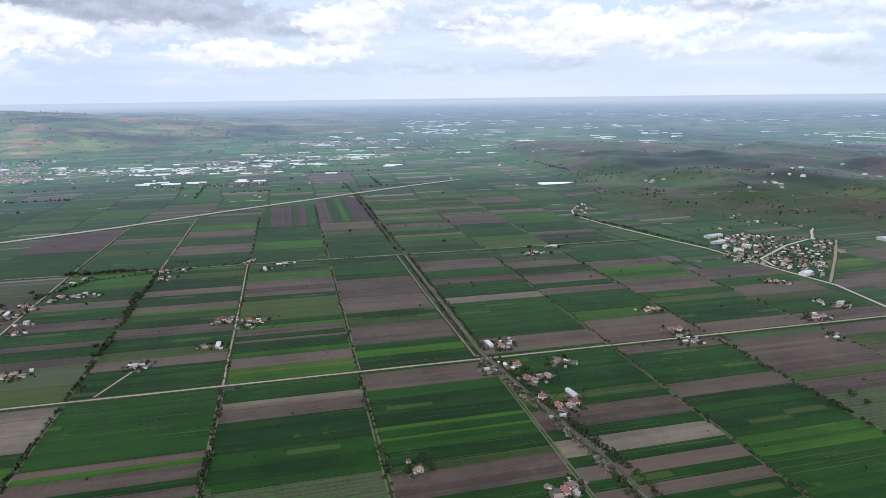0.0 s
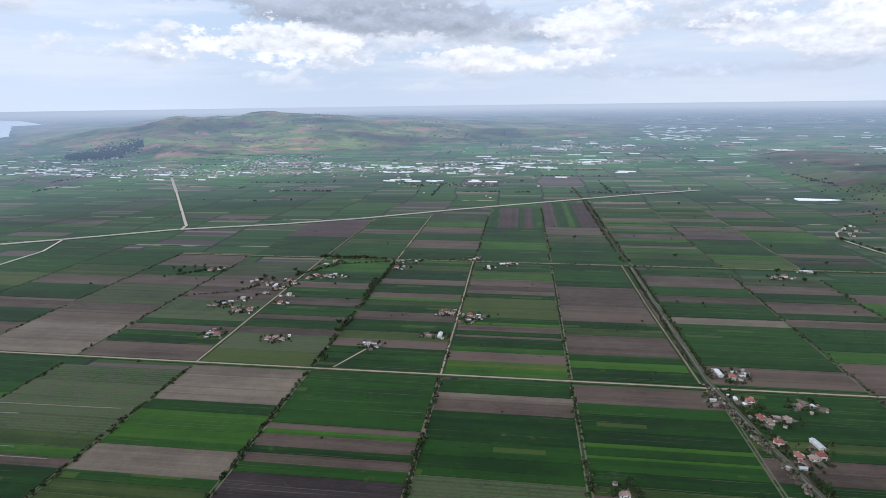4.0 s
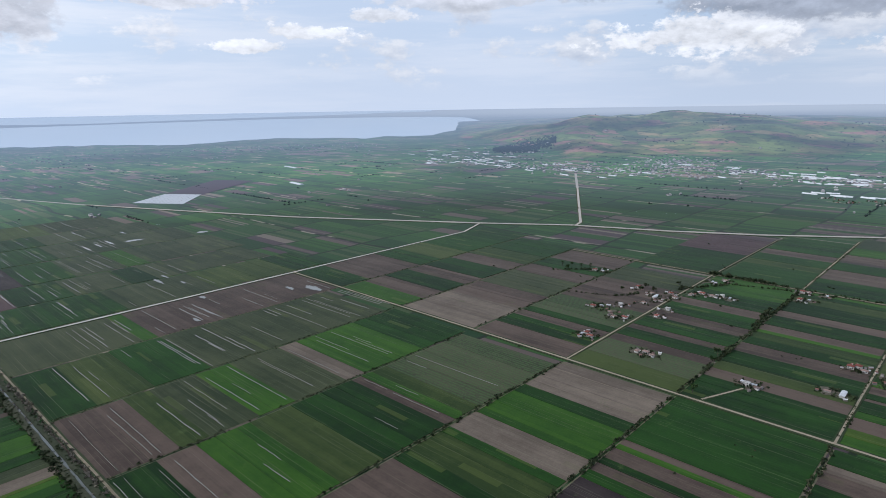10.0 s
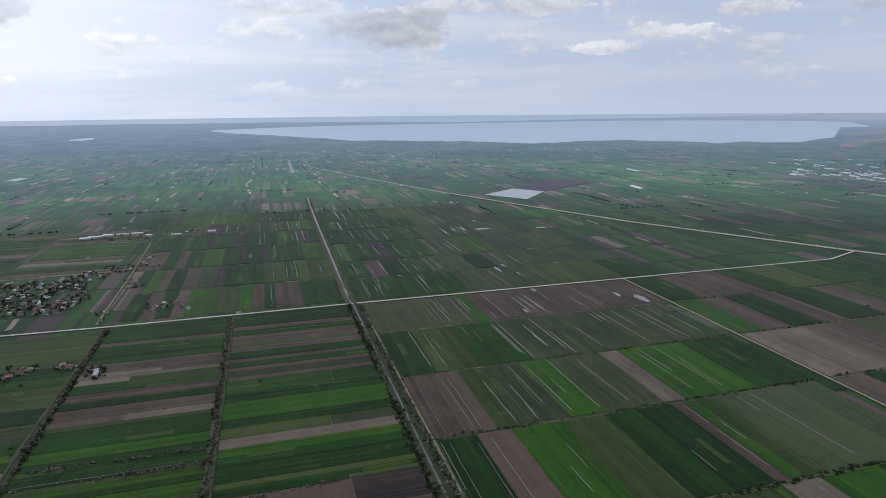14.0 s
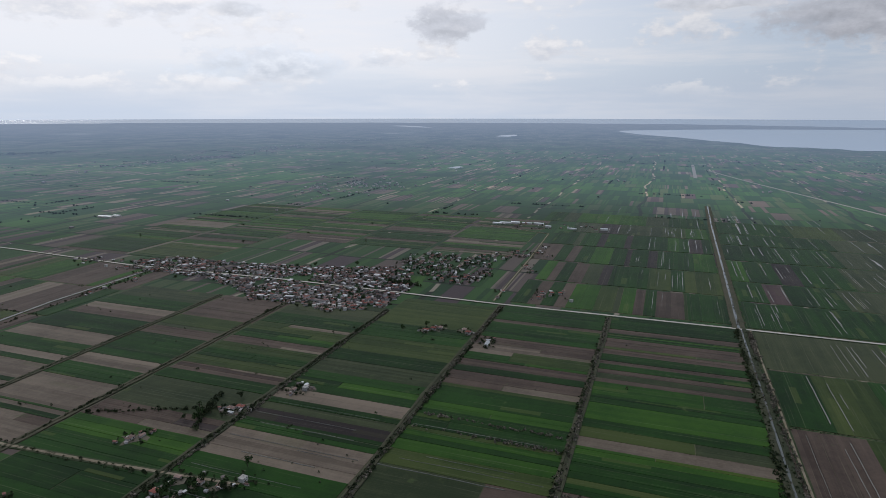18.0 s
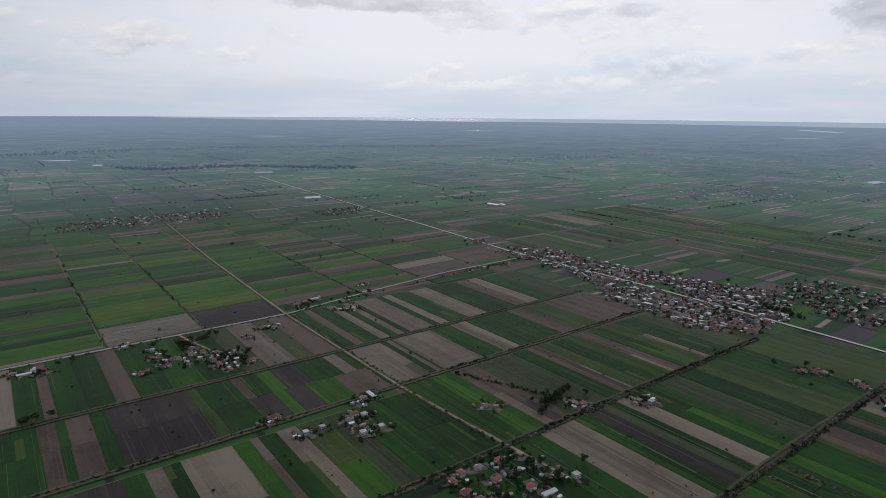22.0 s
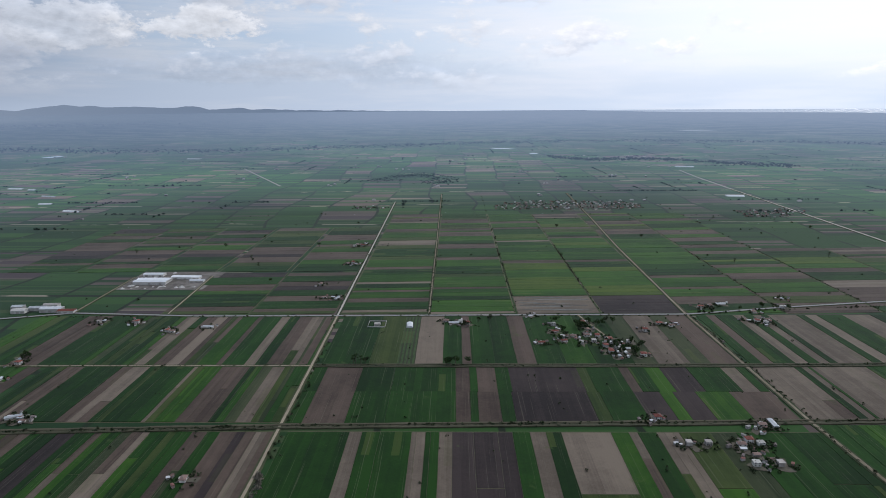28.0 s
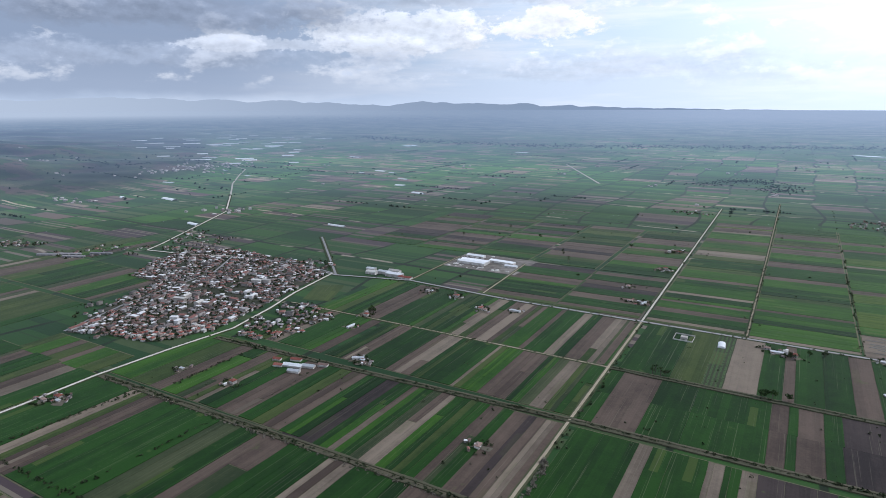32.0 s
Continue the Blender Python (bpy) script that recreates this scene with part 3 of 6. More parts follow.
def sheet(name, radii, steps, mat, folded):
    verts, uvs, up, faces = [], [], [], []
    for r in radii:
        for n in range(steps):
            a = 2 * math.pi * n / steps
            u, v = CU + r * math.sin(a), CV + r * math.cos(a)
            h = rise(u, v)
            verts.append(fold(u, v, h))
            uvs.append((u / 1000, v / 1000))
            up.append(h)
    for i in range(len(radii) - 1):
        for n in range(steps):
            p, q = i * steps + n, i * steps + (n + 1) % steps
            faces.append((p, p + steps, q + steps, q))
    if not folded:
        verts.append((CU, CV, 0.0))
        uvs.append((0, 0))
        up.append(0)
        for n in range(steps):
            faces.append((len(verts) - 1, n, (n + 1) % steps))
    me = mesh(name, verts, faces, [mat], uvs, smooth=True)
    att = me.attributes.new("rise", "FLOAT", "POINT")
    att.data.foreach_set("value", up)
    return new(name, me)


near = [60.0 * 1.09**n for n in range(42)]
near = [r for r in near if r < 1150] + [1150 + 31.25 * n for n in range(25)]
tagged(sheet("ground", near, 420, PLAIN, False), "flat green plain of ploughed and sown land rising to low hills", "ground", kind="structure")
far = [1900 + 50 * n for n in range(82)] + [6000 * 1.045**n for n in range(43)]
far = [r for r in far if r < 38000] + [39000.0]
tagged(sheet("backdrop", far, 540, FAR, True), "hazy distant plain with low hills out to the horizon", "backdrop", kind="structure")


def shore_water(name, label, table, mat):
    """Water between a near and a far shore, given by azimuth, near and far distance."""
    verts, uvs, faces, steps = [], [], [], 14
    lo, hi = table[0][0], table[-1][0]
    count = int((hi - lo) / 0.5)
    for i in range(count + 1):
        az = lo + (hi - lo) * i / count
        a, b = bent(az, [(t[0], t[1]) for t in table]), bent(az, [(t[0], t[2]) for t in table])
        ragged = 1 + 0.035 * noise.fractal((az / 2.2, 1.5, 0), 1.0, 2.0, 4)
        for j in range(steps + 1):
            r = a * ragged * (b / (a * ragged)) ** (j / steps)
            u, v = CU + r * math.sin(radians(az)), CV + r * math.cos(radians(az))
            verts.append(fold(u, v, 2.5))
            uvs.append((u / 1000, v / 1000))
    w = steps + 1
    for i in range(count):
        for j in range(steps):
            faces.append((i * w + j, i * w + j + 1, (i + 1) * w + j + 1, (i + 1) * w + j))
    return tagged(new(name, mesh(name, verts, faces, [mat], uvs)), label, "water", kind="structure")


def far_water():
    m, N, b = material("lagoon and sea", 0.12)
    b.inputs["IOR"].default_value = 1.33
    b.inputs["Specular IOR Level"].default_value = 0.5
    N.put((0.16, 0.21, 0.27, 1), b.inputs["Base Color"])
    # pale brightness painted in as emission, on top of the reflected sky
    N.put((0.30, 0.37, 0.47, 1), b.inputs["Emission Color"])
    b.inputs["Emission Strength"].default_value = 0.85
    return m


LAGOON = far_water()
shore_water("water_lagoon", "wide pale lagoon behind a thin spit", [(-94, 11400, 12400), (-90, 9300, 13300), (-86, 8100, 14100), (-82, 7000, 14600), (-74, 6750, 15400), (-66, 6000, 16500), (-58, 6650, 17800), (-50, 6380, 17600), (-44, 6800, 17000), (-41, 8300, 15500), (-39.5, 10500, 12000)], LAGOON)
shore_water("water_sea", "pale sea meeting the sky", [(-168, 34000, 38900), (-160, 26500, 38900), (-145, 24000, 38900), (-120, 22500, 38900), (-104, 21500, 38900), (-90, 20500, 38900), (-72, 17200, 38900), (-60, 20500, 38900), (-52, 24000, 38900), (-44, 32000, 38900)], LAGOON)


def mountains(name, label, table, seed, dist, mat):
    verts, uvs, faces = [], [], []
    lo, hi = table[0][0], table[-1][0]
    count = int((hi - lo) / 0.3)
    for i in range(count + 1):
        az = lo + (hi - lo) * i / count
        e = bent(az, table) + 0.24 * noise.fractal((az / 3.0, seed, 0), 1.0, 2.0, 5) * smooth01((az - lo) / 4) * smooth01((hi - az) / 26)
        s, c = math.sin(radians(az)), math.cos(radians(az))
        # km is no real distance: larger at the foot, it paints paler haze there
        for k, el, km in ((1.0, -0.75, 40), (1.004, max(-0.6, e), 30), (1.03, -1.0, 30)):
            verts.append((CU + dist * k * s, CV + dist * k * c, HC + dist * k * math.tan(radians(el))))
            uvs.append((km * s, km * c))
    for i in range(count):
        for j in (0, 1):
            p = i * 3 + j
            faces.append((p, p + 1, p + 4, p + 3))
    return tagged(new(name, mesh(name, verts, faces, [mat], uvs, smooth=True)), label, "mountains", kind="structure")


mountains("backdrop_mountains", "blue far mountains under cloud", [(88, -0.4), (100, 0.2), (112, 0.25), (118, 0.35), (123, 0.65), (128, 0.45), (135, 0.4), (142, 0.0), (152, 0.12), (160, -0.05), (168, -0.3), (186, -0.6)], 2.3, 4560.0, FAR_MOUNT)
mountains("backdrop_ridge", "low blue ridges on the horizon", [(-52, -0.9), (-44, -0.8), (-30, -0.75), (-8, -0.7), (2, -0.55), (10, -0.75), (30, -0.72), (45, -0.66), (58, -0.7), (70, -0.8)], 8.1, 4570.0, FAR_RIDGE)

# ---- fields ----


def slab(name, quad, height, mat, along):
    """One strip of land: quad is four (u, v) corners in order; along 0 or 1 says which side the drills follow."""
    (a, b, c, d) = [Vector((*p, 0)) for p in quad]
    la, lb = (b - a).length, (d - a).length
    nu, nv = (max(2, min(14, int(la / 22))), max(1, min(3, int(lb / 40)))) if along == 0 else (max(1, min(3, int(la / 40))), max(2, min(14, int(lb / 22))))
    verts, uvs, faces = [], [], []
    for j in range(nv + 1):
        for i in range(nu + 1):
            s, t = i / nu, j / nv
            p = (a * (1 - s) + b * s) * (1 - t) + (d * (1 - s) + c * s) * t
            if along == 0 and j in (0, nv):
                p += Vector((0, 0.45 * noise.noise((p.x / 30, p.y / 30, 1.0)), 0))
            if along == 1 and i in (0, nu):
                p += Vector((0.45 * noise.noise((p.x / 30, p.y / 30, 1.0)), 0, 0))
            verts.append((p.x, p.y, height))
            uvs.append((s * la, t * lb) if along == 0 else (t * lb, s * la))
    w = nu + 1
    for j in range(nv):
        for i in range(nu):
            faces.append((j * w + i, j * w + i + 1, (j + 1) * w + i + 1, (j + 1) * w + i))
    rim = [i for i in range(nu)] + [w - 1 + j * w for j in range(nv)] + [nv * w + i for i in range(nu, 0, -1)] + [j * w for j in range(nv, 0, -1)]
    base = len(verts)
    for k in rim:
        verts.append((verts[k][0], verts[k][1], -0.1))
        uvs.append(uvs[k])
    for n in range(len(rim)):
        m = (n + 1) % len(rim)
        faces.append((base + n, base + m, rim[m], rim[n]))
    return mesh(name, verts, faces, [mat], uvs)


HEIGHT = {"g": 0.42, "G": 0.34, "l": 0.26, "y": 0.45, "b": 0.14, "t": 0.12, "d": 0.16, "o": 0.12, "p": 0.14, "v": 0.18}
SEEN = {"g": "wheat", "G": "pasture", "l": "fallow grass", "y": "yellow crop", "b": "ploughed earth", "t": "harrowed earth", "d": "dark tilled earth", "o": "wet stubble", "p": "purple plough", "v": "vines"}


LAID = [0]
frs, lay = random.Random(404), random.Random(505)
NEAR = {"g": "gGgl", "G": "gGly", "l": "lGot", "y": "Gly", "b": "btdo", "t": "tbbl", "d": "dbd", "o": "olb", "p": "pbp", "v": "vo"}
BALK = plain("dry grass balk", (0.055, 0.060, 0.030), (0.13, 0.12, 0.075), 0.15)


def lay_block(kind, a, b, start, sign, spec, gap=2.6, split=None):
    """A block of strips. V: between the lines u = a and b, cut along v from start on. U: between v = a and b, cut along u."""
    a, b = min(a, b), max(a, b)
    split = kind == "U" if split is None else split
    kinds = []
    for tok in spec.split():
        if SEEN[tok[0]] not in kinds:
            kinds.append(SEEN[tok[0]])
    root = thing("field_block", "long field strips of " + " and ".join(kinds[:2]), "field", "blocks of fields")
    lift = 0.007 * (LAID[0] % 37)
    LAID[0] += 1
    p = start

    def one(crop, lo, hi, a, b):
        if hi - lo < 1.2:
            return
        if kind == "V":
            k = -0.022 * ((lo + hi) / 2 / 640) * (b - a) / 2
            quad = [(a, lo - k), (b, lo + k), (b, hi + k), (a, hi - k)]
        else:
            quad = [(lo, a), (hi, a), (hi, b), (lo, b)]
        name, mat = CROPS[crop]
        part(name, slab(name, quad, HEIGHT[crop] + lift + lay.uniform(0, 0.05), mat, 0 if kind == "V" else 1), root)

    total = sum(float(tok[1:]) for tok in spec.split())
    e0, e1 = sorted((start, start + sign * total))
    k = -0.022 * ((e0 + e1) / 2 / 640) * (b - a) / 2 if kind == "V" else 0
    quad = [(a + 1, e0 - k), (b - 1, e0 + k), (b - 1, e1 + k), (a + 1, e1 - k)] if kind == "V" else [(e0, a + 1), (e1, a + 1), (e1, b - 1), (e0, b - 1)]
    part("balk", slab("balk", quad, 0.05 + lift * 0.2, BALK, 0 if kind == "V" else 1), root, "dry grass balk")
    for tok in spec.split():
        crop, w = tok[0], float(tok[1:])
        cuts = [(crop, w)]
        if kind == "V" and w > 26 and frs.random() < 0.6:
            share = [frs.uniform(0.4, 1.6) for _ in range(min(4, int(w / 16)))]
            cuts = [(crop if frs.random() < 0.97 else frs.choice(NEAR[crop]), w * x / sum(share)) for x in share]
        elif split and w > 10 and frs.random() < (0.75 if start > 350 or start < -380 else 0.4):
            n = 2 if w < 22 else frs.choice((2, 3, 3, 4))
            share = [frs.uniform(0.5, 1.5) for _ in range(n)]
            cuts = [(crop if frs.random() < (0.86 if start > 350 else 0.92) else frs.choice(NEAR[crop]), w * x / sum(share)) for x in share]
        for crop, w in cuts:
            q = p + sign * w
            lo, hi = min(p, q) + frs.uniform(0.02, 0.30), max(p, q) - frs.uniform(0.02, 0.30)
            p = q
            if split and frs.random() < 0.2:
                m = a + gap + (b - a - 2 * gap) * frs.uniform(0.25, 0.75)
                one(crop, lo, hi, a + gap, m - 0.5)
                one(frs.choice(NEAR[crop]), lo, hi, m + 0.5, b - gap)
            else:
                one(crop, lo, hi, a + gap, b - gap)
    return root


def random_spec(rng, length, pool, lo=12, hi=55):
    out, done = [], 0.0
    while done < length - 3:
        w = min(length - done, rng.uniform(lo, hi))
        out.append(rng.choice(pool) + str(max(2, round(w))))
        done += w
    return " ".join(out)


lay_block("V", -87, 58, 1139, -1, "g45 l21 G31 b86 g22 l91 g32 b22 g16 b8 g31 G17 b29 y18 G20")
lay_block("V", 58, 207, 1157, -1, "g149 b170 g26 l26 b66 g19 G21 g32")
lay_block("V", 58, 207, 635, -1, "b42 g76 G7 g13 G5 g40 l12 b35 g260")
lay_block("V", -87, 58, 635, -1, "g31 t15 b26 g55 g56 v222")
lay_block("V", -241, -87, 643, -1, "g120 b11 G9 b21 g11 b15 g15 b221")
lay_block("V", -385, -241, 644, -1, "t85 g22 G66 t42 g13 l45 g20 b208")
lay_block("V", -546, -385, 632, -1, "v147 l23 G16 b15 g85 l49 G58 b38 g57")
lay_block("V", -703, -546, 644, -1, "g85 G101 t28 o72 G45 o56 l29 b86")
lay_block("V", -1020, -865, 669, -1, "b329 G21 o176")
lay_block("V", -865, -703, 632, -1, "o293 g71 l63 g62")
lay_block("V", 207, 365, 1122, -1, "g35 b69 g48 b34 g68 t28 g141 b49 g4")
lay_block("V", 365, 503, 1079, -1, "o44 b41 g45 b52 g26 b31 g82 G36 b85")
lay_block("V", 503, 655, 1079, -1, "g80 b48 G72 b69 g29 l22 g85 b43")
lay_block("V", 207, 365, 631, -1, "g93 l16 g14 b37 g18 t27 g15 b19 g14 b16 g133")
lay_block("V", 365, 503, 630, -1, "b24 g80 b30 g62 g16 G32 g156")
lay_block("V", 503, 655, 609, -1, "b73 b23 l19 b30 v134")
lay_block("V", -241, -87, 1690, -1, "o113 G81 b80 g68 b82 g106")
lay_block("V", -385, -241, 1616, -1, "g157 b51 g60 l45 g139")
lay_block("V", -546, -385, 1536, -1, "p169 g197")
lay_block("V", -87, 58, 1490, -1, "g148 G76 g106")
lay_block("U", 1494, 1794, -84, 1, "g28 p50 g14 p22 g26", split=False)
lay_block("V", 58, 207, 1508, -1, "b84 o85 g189")
lay_block("U", 1512, 1886, 61, 1, "p30 g28 G14 g14 p57", split=False)
lay_block("V", -241, -87, 1203, -1, "g78 l36 g60 b31 g49 b27 G38 g28 b36 g45 l28 b27 g71")
lay_block("V", -385, -241, 1163, -1, "G94 g68 b35 g52 b37 g48 b19 g33 b24 v56 l45")
lay_block("V", -546, -385, 1124, -1, "o96 b143 v87 g22 b25 g43 b53")
lay_block("V", -703, -546, 1195, -1, "b108 g65 b60 o104 b80 t82 t35")
lay_block("V", -865, -703, 1209, -1, "g124 l74 b57 g79 b49 g59 b51 G51")
lay_block("V", -1020, -865, 1251, -1, "g230 l85 g65 b135 g68")
lay_block("U", -57, 143, -1020, 1, "g64 b19 g23 b36 l9 b20 g25 b12 g18 b42 G37 g23 G42 g19 l42 G16 g16 g29 l9 g15 b174")
lay_block("U", -235, -57, -1019, 1, "g78 b14 g68 b28 t38 g26 b23 g18 b42 l8 g44 G20 g43 g28 G20 l28 o204")
lay_block("U", -413, -235, -997, 1, "l131 g65 l59 g38 o43 g56 t27 g13 b39 g23 t53 g121")
lay_block("U", -590, -413, -931, 1, "o81 g48 l35 g33 b25 l27 g29 l25 b24 g26 o70 b38 G34 g40")
lay_block("U", -737, -932, 639, -1, "G25 l17 g33 b41 g54 G8 o11 g10 l12 g25 t21 g12 b16 t16 b8 l8 b8 G25 b8 g29 t14 g15 b20 t18 o15 g4")
lay_block("U", -737, -932, 153, -1, "g63 l36 v23 t36 g26 b12 g30 g29 b25 g38 G39 g49 o30 t41 o26 b44", split=False)
lay_block("U", -590, -737, 504, -1, "g26 b23 g49 b13 t23 g7 l7 g43 t13 G23 b20 b16 g16 o13 t16 l13 g18")
lay_block("U", -590, -664, 157, -1, "g16 b45 g42 g76 b16 g9 b24 g15 d87 l15 g39 d30 G15 d26 G39 b48", 0.25, False)
lay_block("U", -664, -737, 157, -1, "g16 b45 g42 g76 b17 g9 b23 g17 d86 l12 g41 b12 g20 G19 d34 g43 t19 g11", 0.25, False)
lay_block("U", -590, -737, -391, -1, "t57 g9 t8 g4")
lay_block("U", -405, -575, 408, -1, "d40 g19 b8 g19 o11 b11 t8 g19 l8 g16 b16 g13 b37 t11 b8")
lay_block("U", -405, -575, 151, -1, "g64 t13 g51 t14 g14 t13 d61 g18 t16 g16 t50 G18 t9 g19 t23 l31 o26 g94")
lay_block("U", -590, -737, -456, -1, "t82 g39 t32 g90 b43 l44 b115")
lay_block("U", -737, -932, -399, -1, "g16 b14 g28 t17 g14 t13 g10 t45 g13 t18 g40 t43 g66 b30 t27 g47 o60", split=False)

# further blocks of the grid, strips as their neighbours have them
rng = random.Random(11)
SOUTH = [165, 20, -120, -255, -390, -545, -700, -860, -1020]
for e, w in zip(SOUTH, SOUTH[1:]):
    for top, low in ((-940, -1390), (-1400, -1860)):
        if math.hypot(w, low) > 1990:
            continue
        if (e, top) in ((-120, -940), (-255, -940)):
            continue
        spec = {(165, -940): "l8 t12 g40 b22 G36 b12 G40 t14 G50 g40 b20 G60 l30 g66", (20, -940): "t10 G60 g22 G44 b12 G70 l20 g60 G52 b26 g74"}.get((e, top))
        lay_block("V", w, e, top, -1, spec or random_spec(rng, top - low, "gGGGGgyGlbbbtgb", 14, 60), 3)
lay_block("V", -255, -120, -940, -1, "t92 g6 G34 y78 G60 y50 b26 G74 g40")
lay_block("V", -390, -255, -940, -1, "d95 y60 G100 y30 g45 b20 G70 g30")
for w, e in ((165, 310), (310, 455), (455, 600), (600, 745), (745, 890)):
    for top, low in ((-1200, -1650),):
        lay_block("V", w + 6, e, top, -1, random_spec(rng, top - low, "gggGlbbbdb", 14, 50), 3)
lay_block("V", 171, 310, -940, -1, "l12 b14 g40 b30 g34 d26 b30 g40 b24")
lay_block("V", 310, 455, -940, -1, "l14 b22 g70 G20 b40 g50 d34")
NORTH_ROWS = [-1028, -1180, -1323, -1515, -1698, -1855, -2056, -2204]
SOUTH_ROWS = [-1036, -1203, -1377, -1561, -1742, -1902, -2086, -2264]
NORTH_STRIPS = ["g209 o159 l160 g80", "g52 p35 g90 o95 g50 o240", "G34 g59 d38 g89 o98 G46 o220", "g245 o320", "g268 o280", "g200 l120 o180"]
SOUTH_STRIPS = ["g67 l5 b46 g20 b17 G23 o10 l32 G47 b20 g24 b23 g30", "l68 g26 l43 g74 d20 o31 b27 g25 b17 G23", "G46 g77 d20 g38 d11 g33 G43 g33 b21 g26 b51", "g20 d30 g25 G27 g87 d16 g48 d19 g42 o16 g60", "G56 l45 o130 d55 o70", "g101 o64 G205 o42 g60"]
for n in range(6):
    lay_block("V", NORTH_ROWS[n + 1] + 2, NORTH_ROWS[n] - 2, 152, 1, NORTH_STRIPS[n], 2.4, False)
    lay_block("V", SOUTH_ROWS[n + 1] + 2, SOUTH_ROWS[n] - 2, 132, -1, SOUTH_STRIPS[n], 2.4, False)
for n in range(5):
    lo, hi = -1036 - 175 * n, -1036 - 175 * (n + 1)
    if n > 1:
        for a, b in ((-520, -310), (-740, -530), (-960, -750), (-1180, -970), (-1400, -1190)):
            lay_block("U", a, b, lo, -1, random_spec(rng, 165, "ggGGgGbbtg", 12, 40), 3)
for a, b in ((-1400, -1190), (-1180, -970)):
    lay_block("U", a, b, -1036 - 60, -1, random_spec(rng, 280, "ggGGlbbtg", 12, 40), 3)
for w, e, top, low in ((207, 365, 1560, 1150), (365, 503, 1520, 1150), (503, 655, 1480, 1150), (207, 365, 1850, 1570), (365, 503, 1820, 1530), (503, 655, 1760, 1490)):
    lay_block("V", w, e, top, -1, random_spec(rng, top - low, "gggGGlbbp", 20, 60), 3)
for w, e in ((655, 790), (800, 940)):
    lay_block("V", w, e, 620 if w == 655 else 560, -1, random_spec(rng, 420, "bbbgGlb", 24, 60), 3)
lay_block("V", 655, 800, 900, -1, "b60 g40 b50 l30 g50 b45")
for w, e in ((880, 1010), (1020, 1160), (1170, 1310)):
    lay_block("V", w, e, 940, -1, random_spec(rng, 420, "ggGbyb", 24, 60), 3)
# beyond the diagonal road
for n in range(7):
    for m in range(3):
        w = -1060 + 150 * n
        top = 1560 + 480 * m + int(0.56 * 150 * n)
        lay_block("V", w, w + 146, top + 440, -1, random_spec(rng, 440, "gggGgoplb", 20, 60), 3) if math.hypot(w, top + 440) < 2050 else None
# east blocks by the town
lay_block("U", -405, -230, 700, -1, "g70 t16 l12 b30 g90 o30 g26 b40 g50 t30 g60 b36 g40")
lay_block("U", -575, -412, 700, -1, "G40 l36 b22 g26 b20 l18 g30 b34 g20 l16 b24 g28")
lay_block("U", -405, -230, 940, -1, "g60 b34 g40 l20 b40 g36")
lay_block("U", -220, -40, 900, -1, random_spec(rng, 620, "ggbbtgl", 20, 50))
lay_block("U", -462, -396, 892, -1, "l22 G30 b18 l26 b14 G32 l30", split=False)
lay_block("U", -735, -590, 660, -1, "g30 l16 b22 g40 G22 b18")
for a, b in ((-400, -560), (-570, -740), (-750, -930), (-230, -390)):
    lay_block("U", a, b, 1420, -1, random_spec(rng, 420 if a > -600 else 130, "ggGlbGb", 24, 60), 3)

# ---- roads and canals ----


def ribbon(pts, width, z, base=-0.1, step=18.0, wob=0.5, seed=0.0):
    """A road or a bed along a line of plan points."""
    line = []
    for (a, b), (c, d) in zip(pts, pts[1:]):
        n = max(1, int(math.hypot(c - a, d - b) / step))
        line += [(a + (c - a) * i / n, b + (d - b) * i / n) for i in range(n)]
    line.append(pts[-1])
    verts, uvs, faces, run = [], [], [], 0.0
    for i, (u, v) in enumerate(line):
        p, q = line[max(0, i - 1)], line[min(len(line) - 1, i + 1)]
        dx, dy = q[0] - p[0], q[1] - p[1]
        ln = math.hypot(dx, dy) or 1
        nx, ny = -dy / ln, dx / ln
        run += math.hypot(u - line[i - 1][0], v - line[i - 1][1]) if i else 0
        for k, (off, h) in enumerate(((-0.5, base), (-0.47, z), (0.0, z * 1.15), (0.47, z), (0.5, base))):
            o = off * width + wob * noise.noise((u / 25 + seed, v / 25, off * 4))
            ground = rise(u + nx * o, v + ny * o)
            verts.append(fold(u + nx * o, v + ny * o, h + ground))
            uvs.append((u / 1000, v / 1000))
    for i in range(len(line) - 1):
        for k in range(4):
            a = i * 5 + k
            faces.append((a, a + 1, a + 6, a + 5))
    return verts, faces, uvs


def road(name, label, pts, width, mat, z=0.95, verge=5.0):
    v, f, uv = ribbon(pts, width, z, seed=len(pts))
    ob = tagged(new(name, mesh(name, v, f, [mat], uv)), label, "road", kind="structure")
    if verge:
        v, f, uv = ribbon(pts, width + verge, 0.75, wob=1.2, seed=5.0)
        part("verge", mesh("verge", v, f, [VERGE], uv), ob, "rough grass verge")
    return ob


def north(u):
    return 645 - 0.022 * u


def second(u):
    return 1158 - 0.035 * u


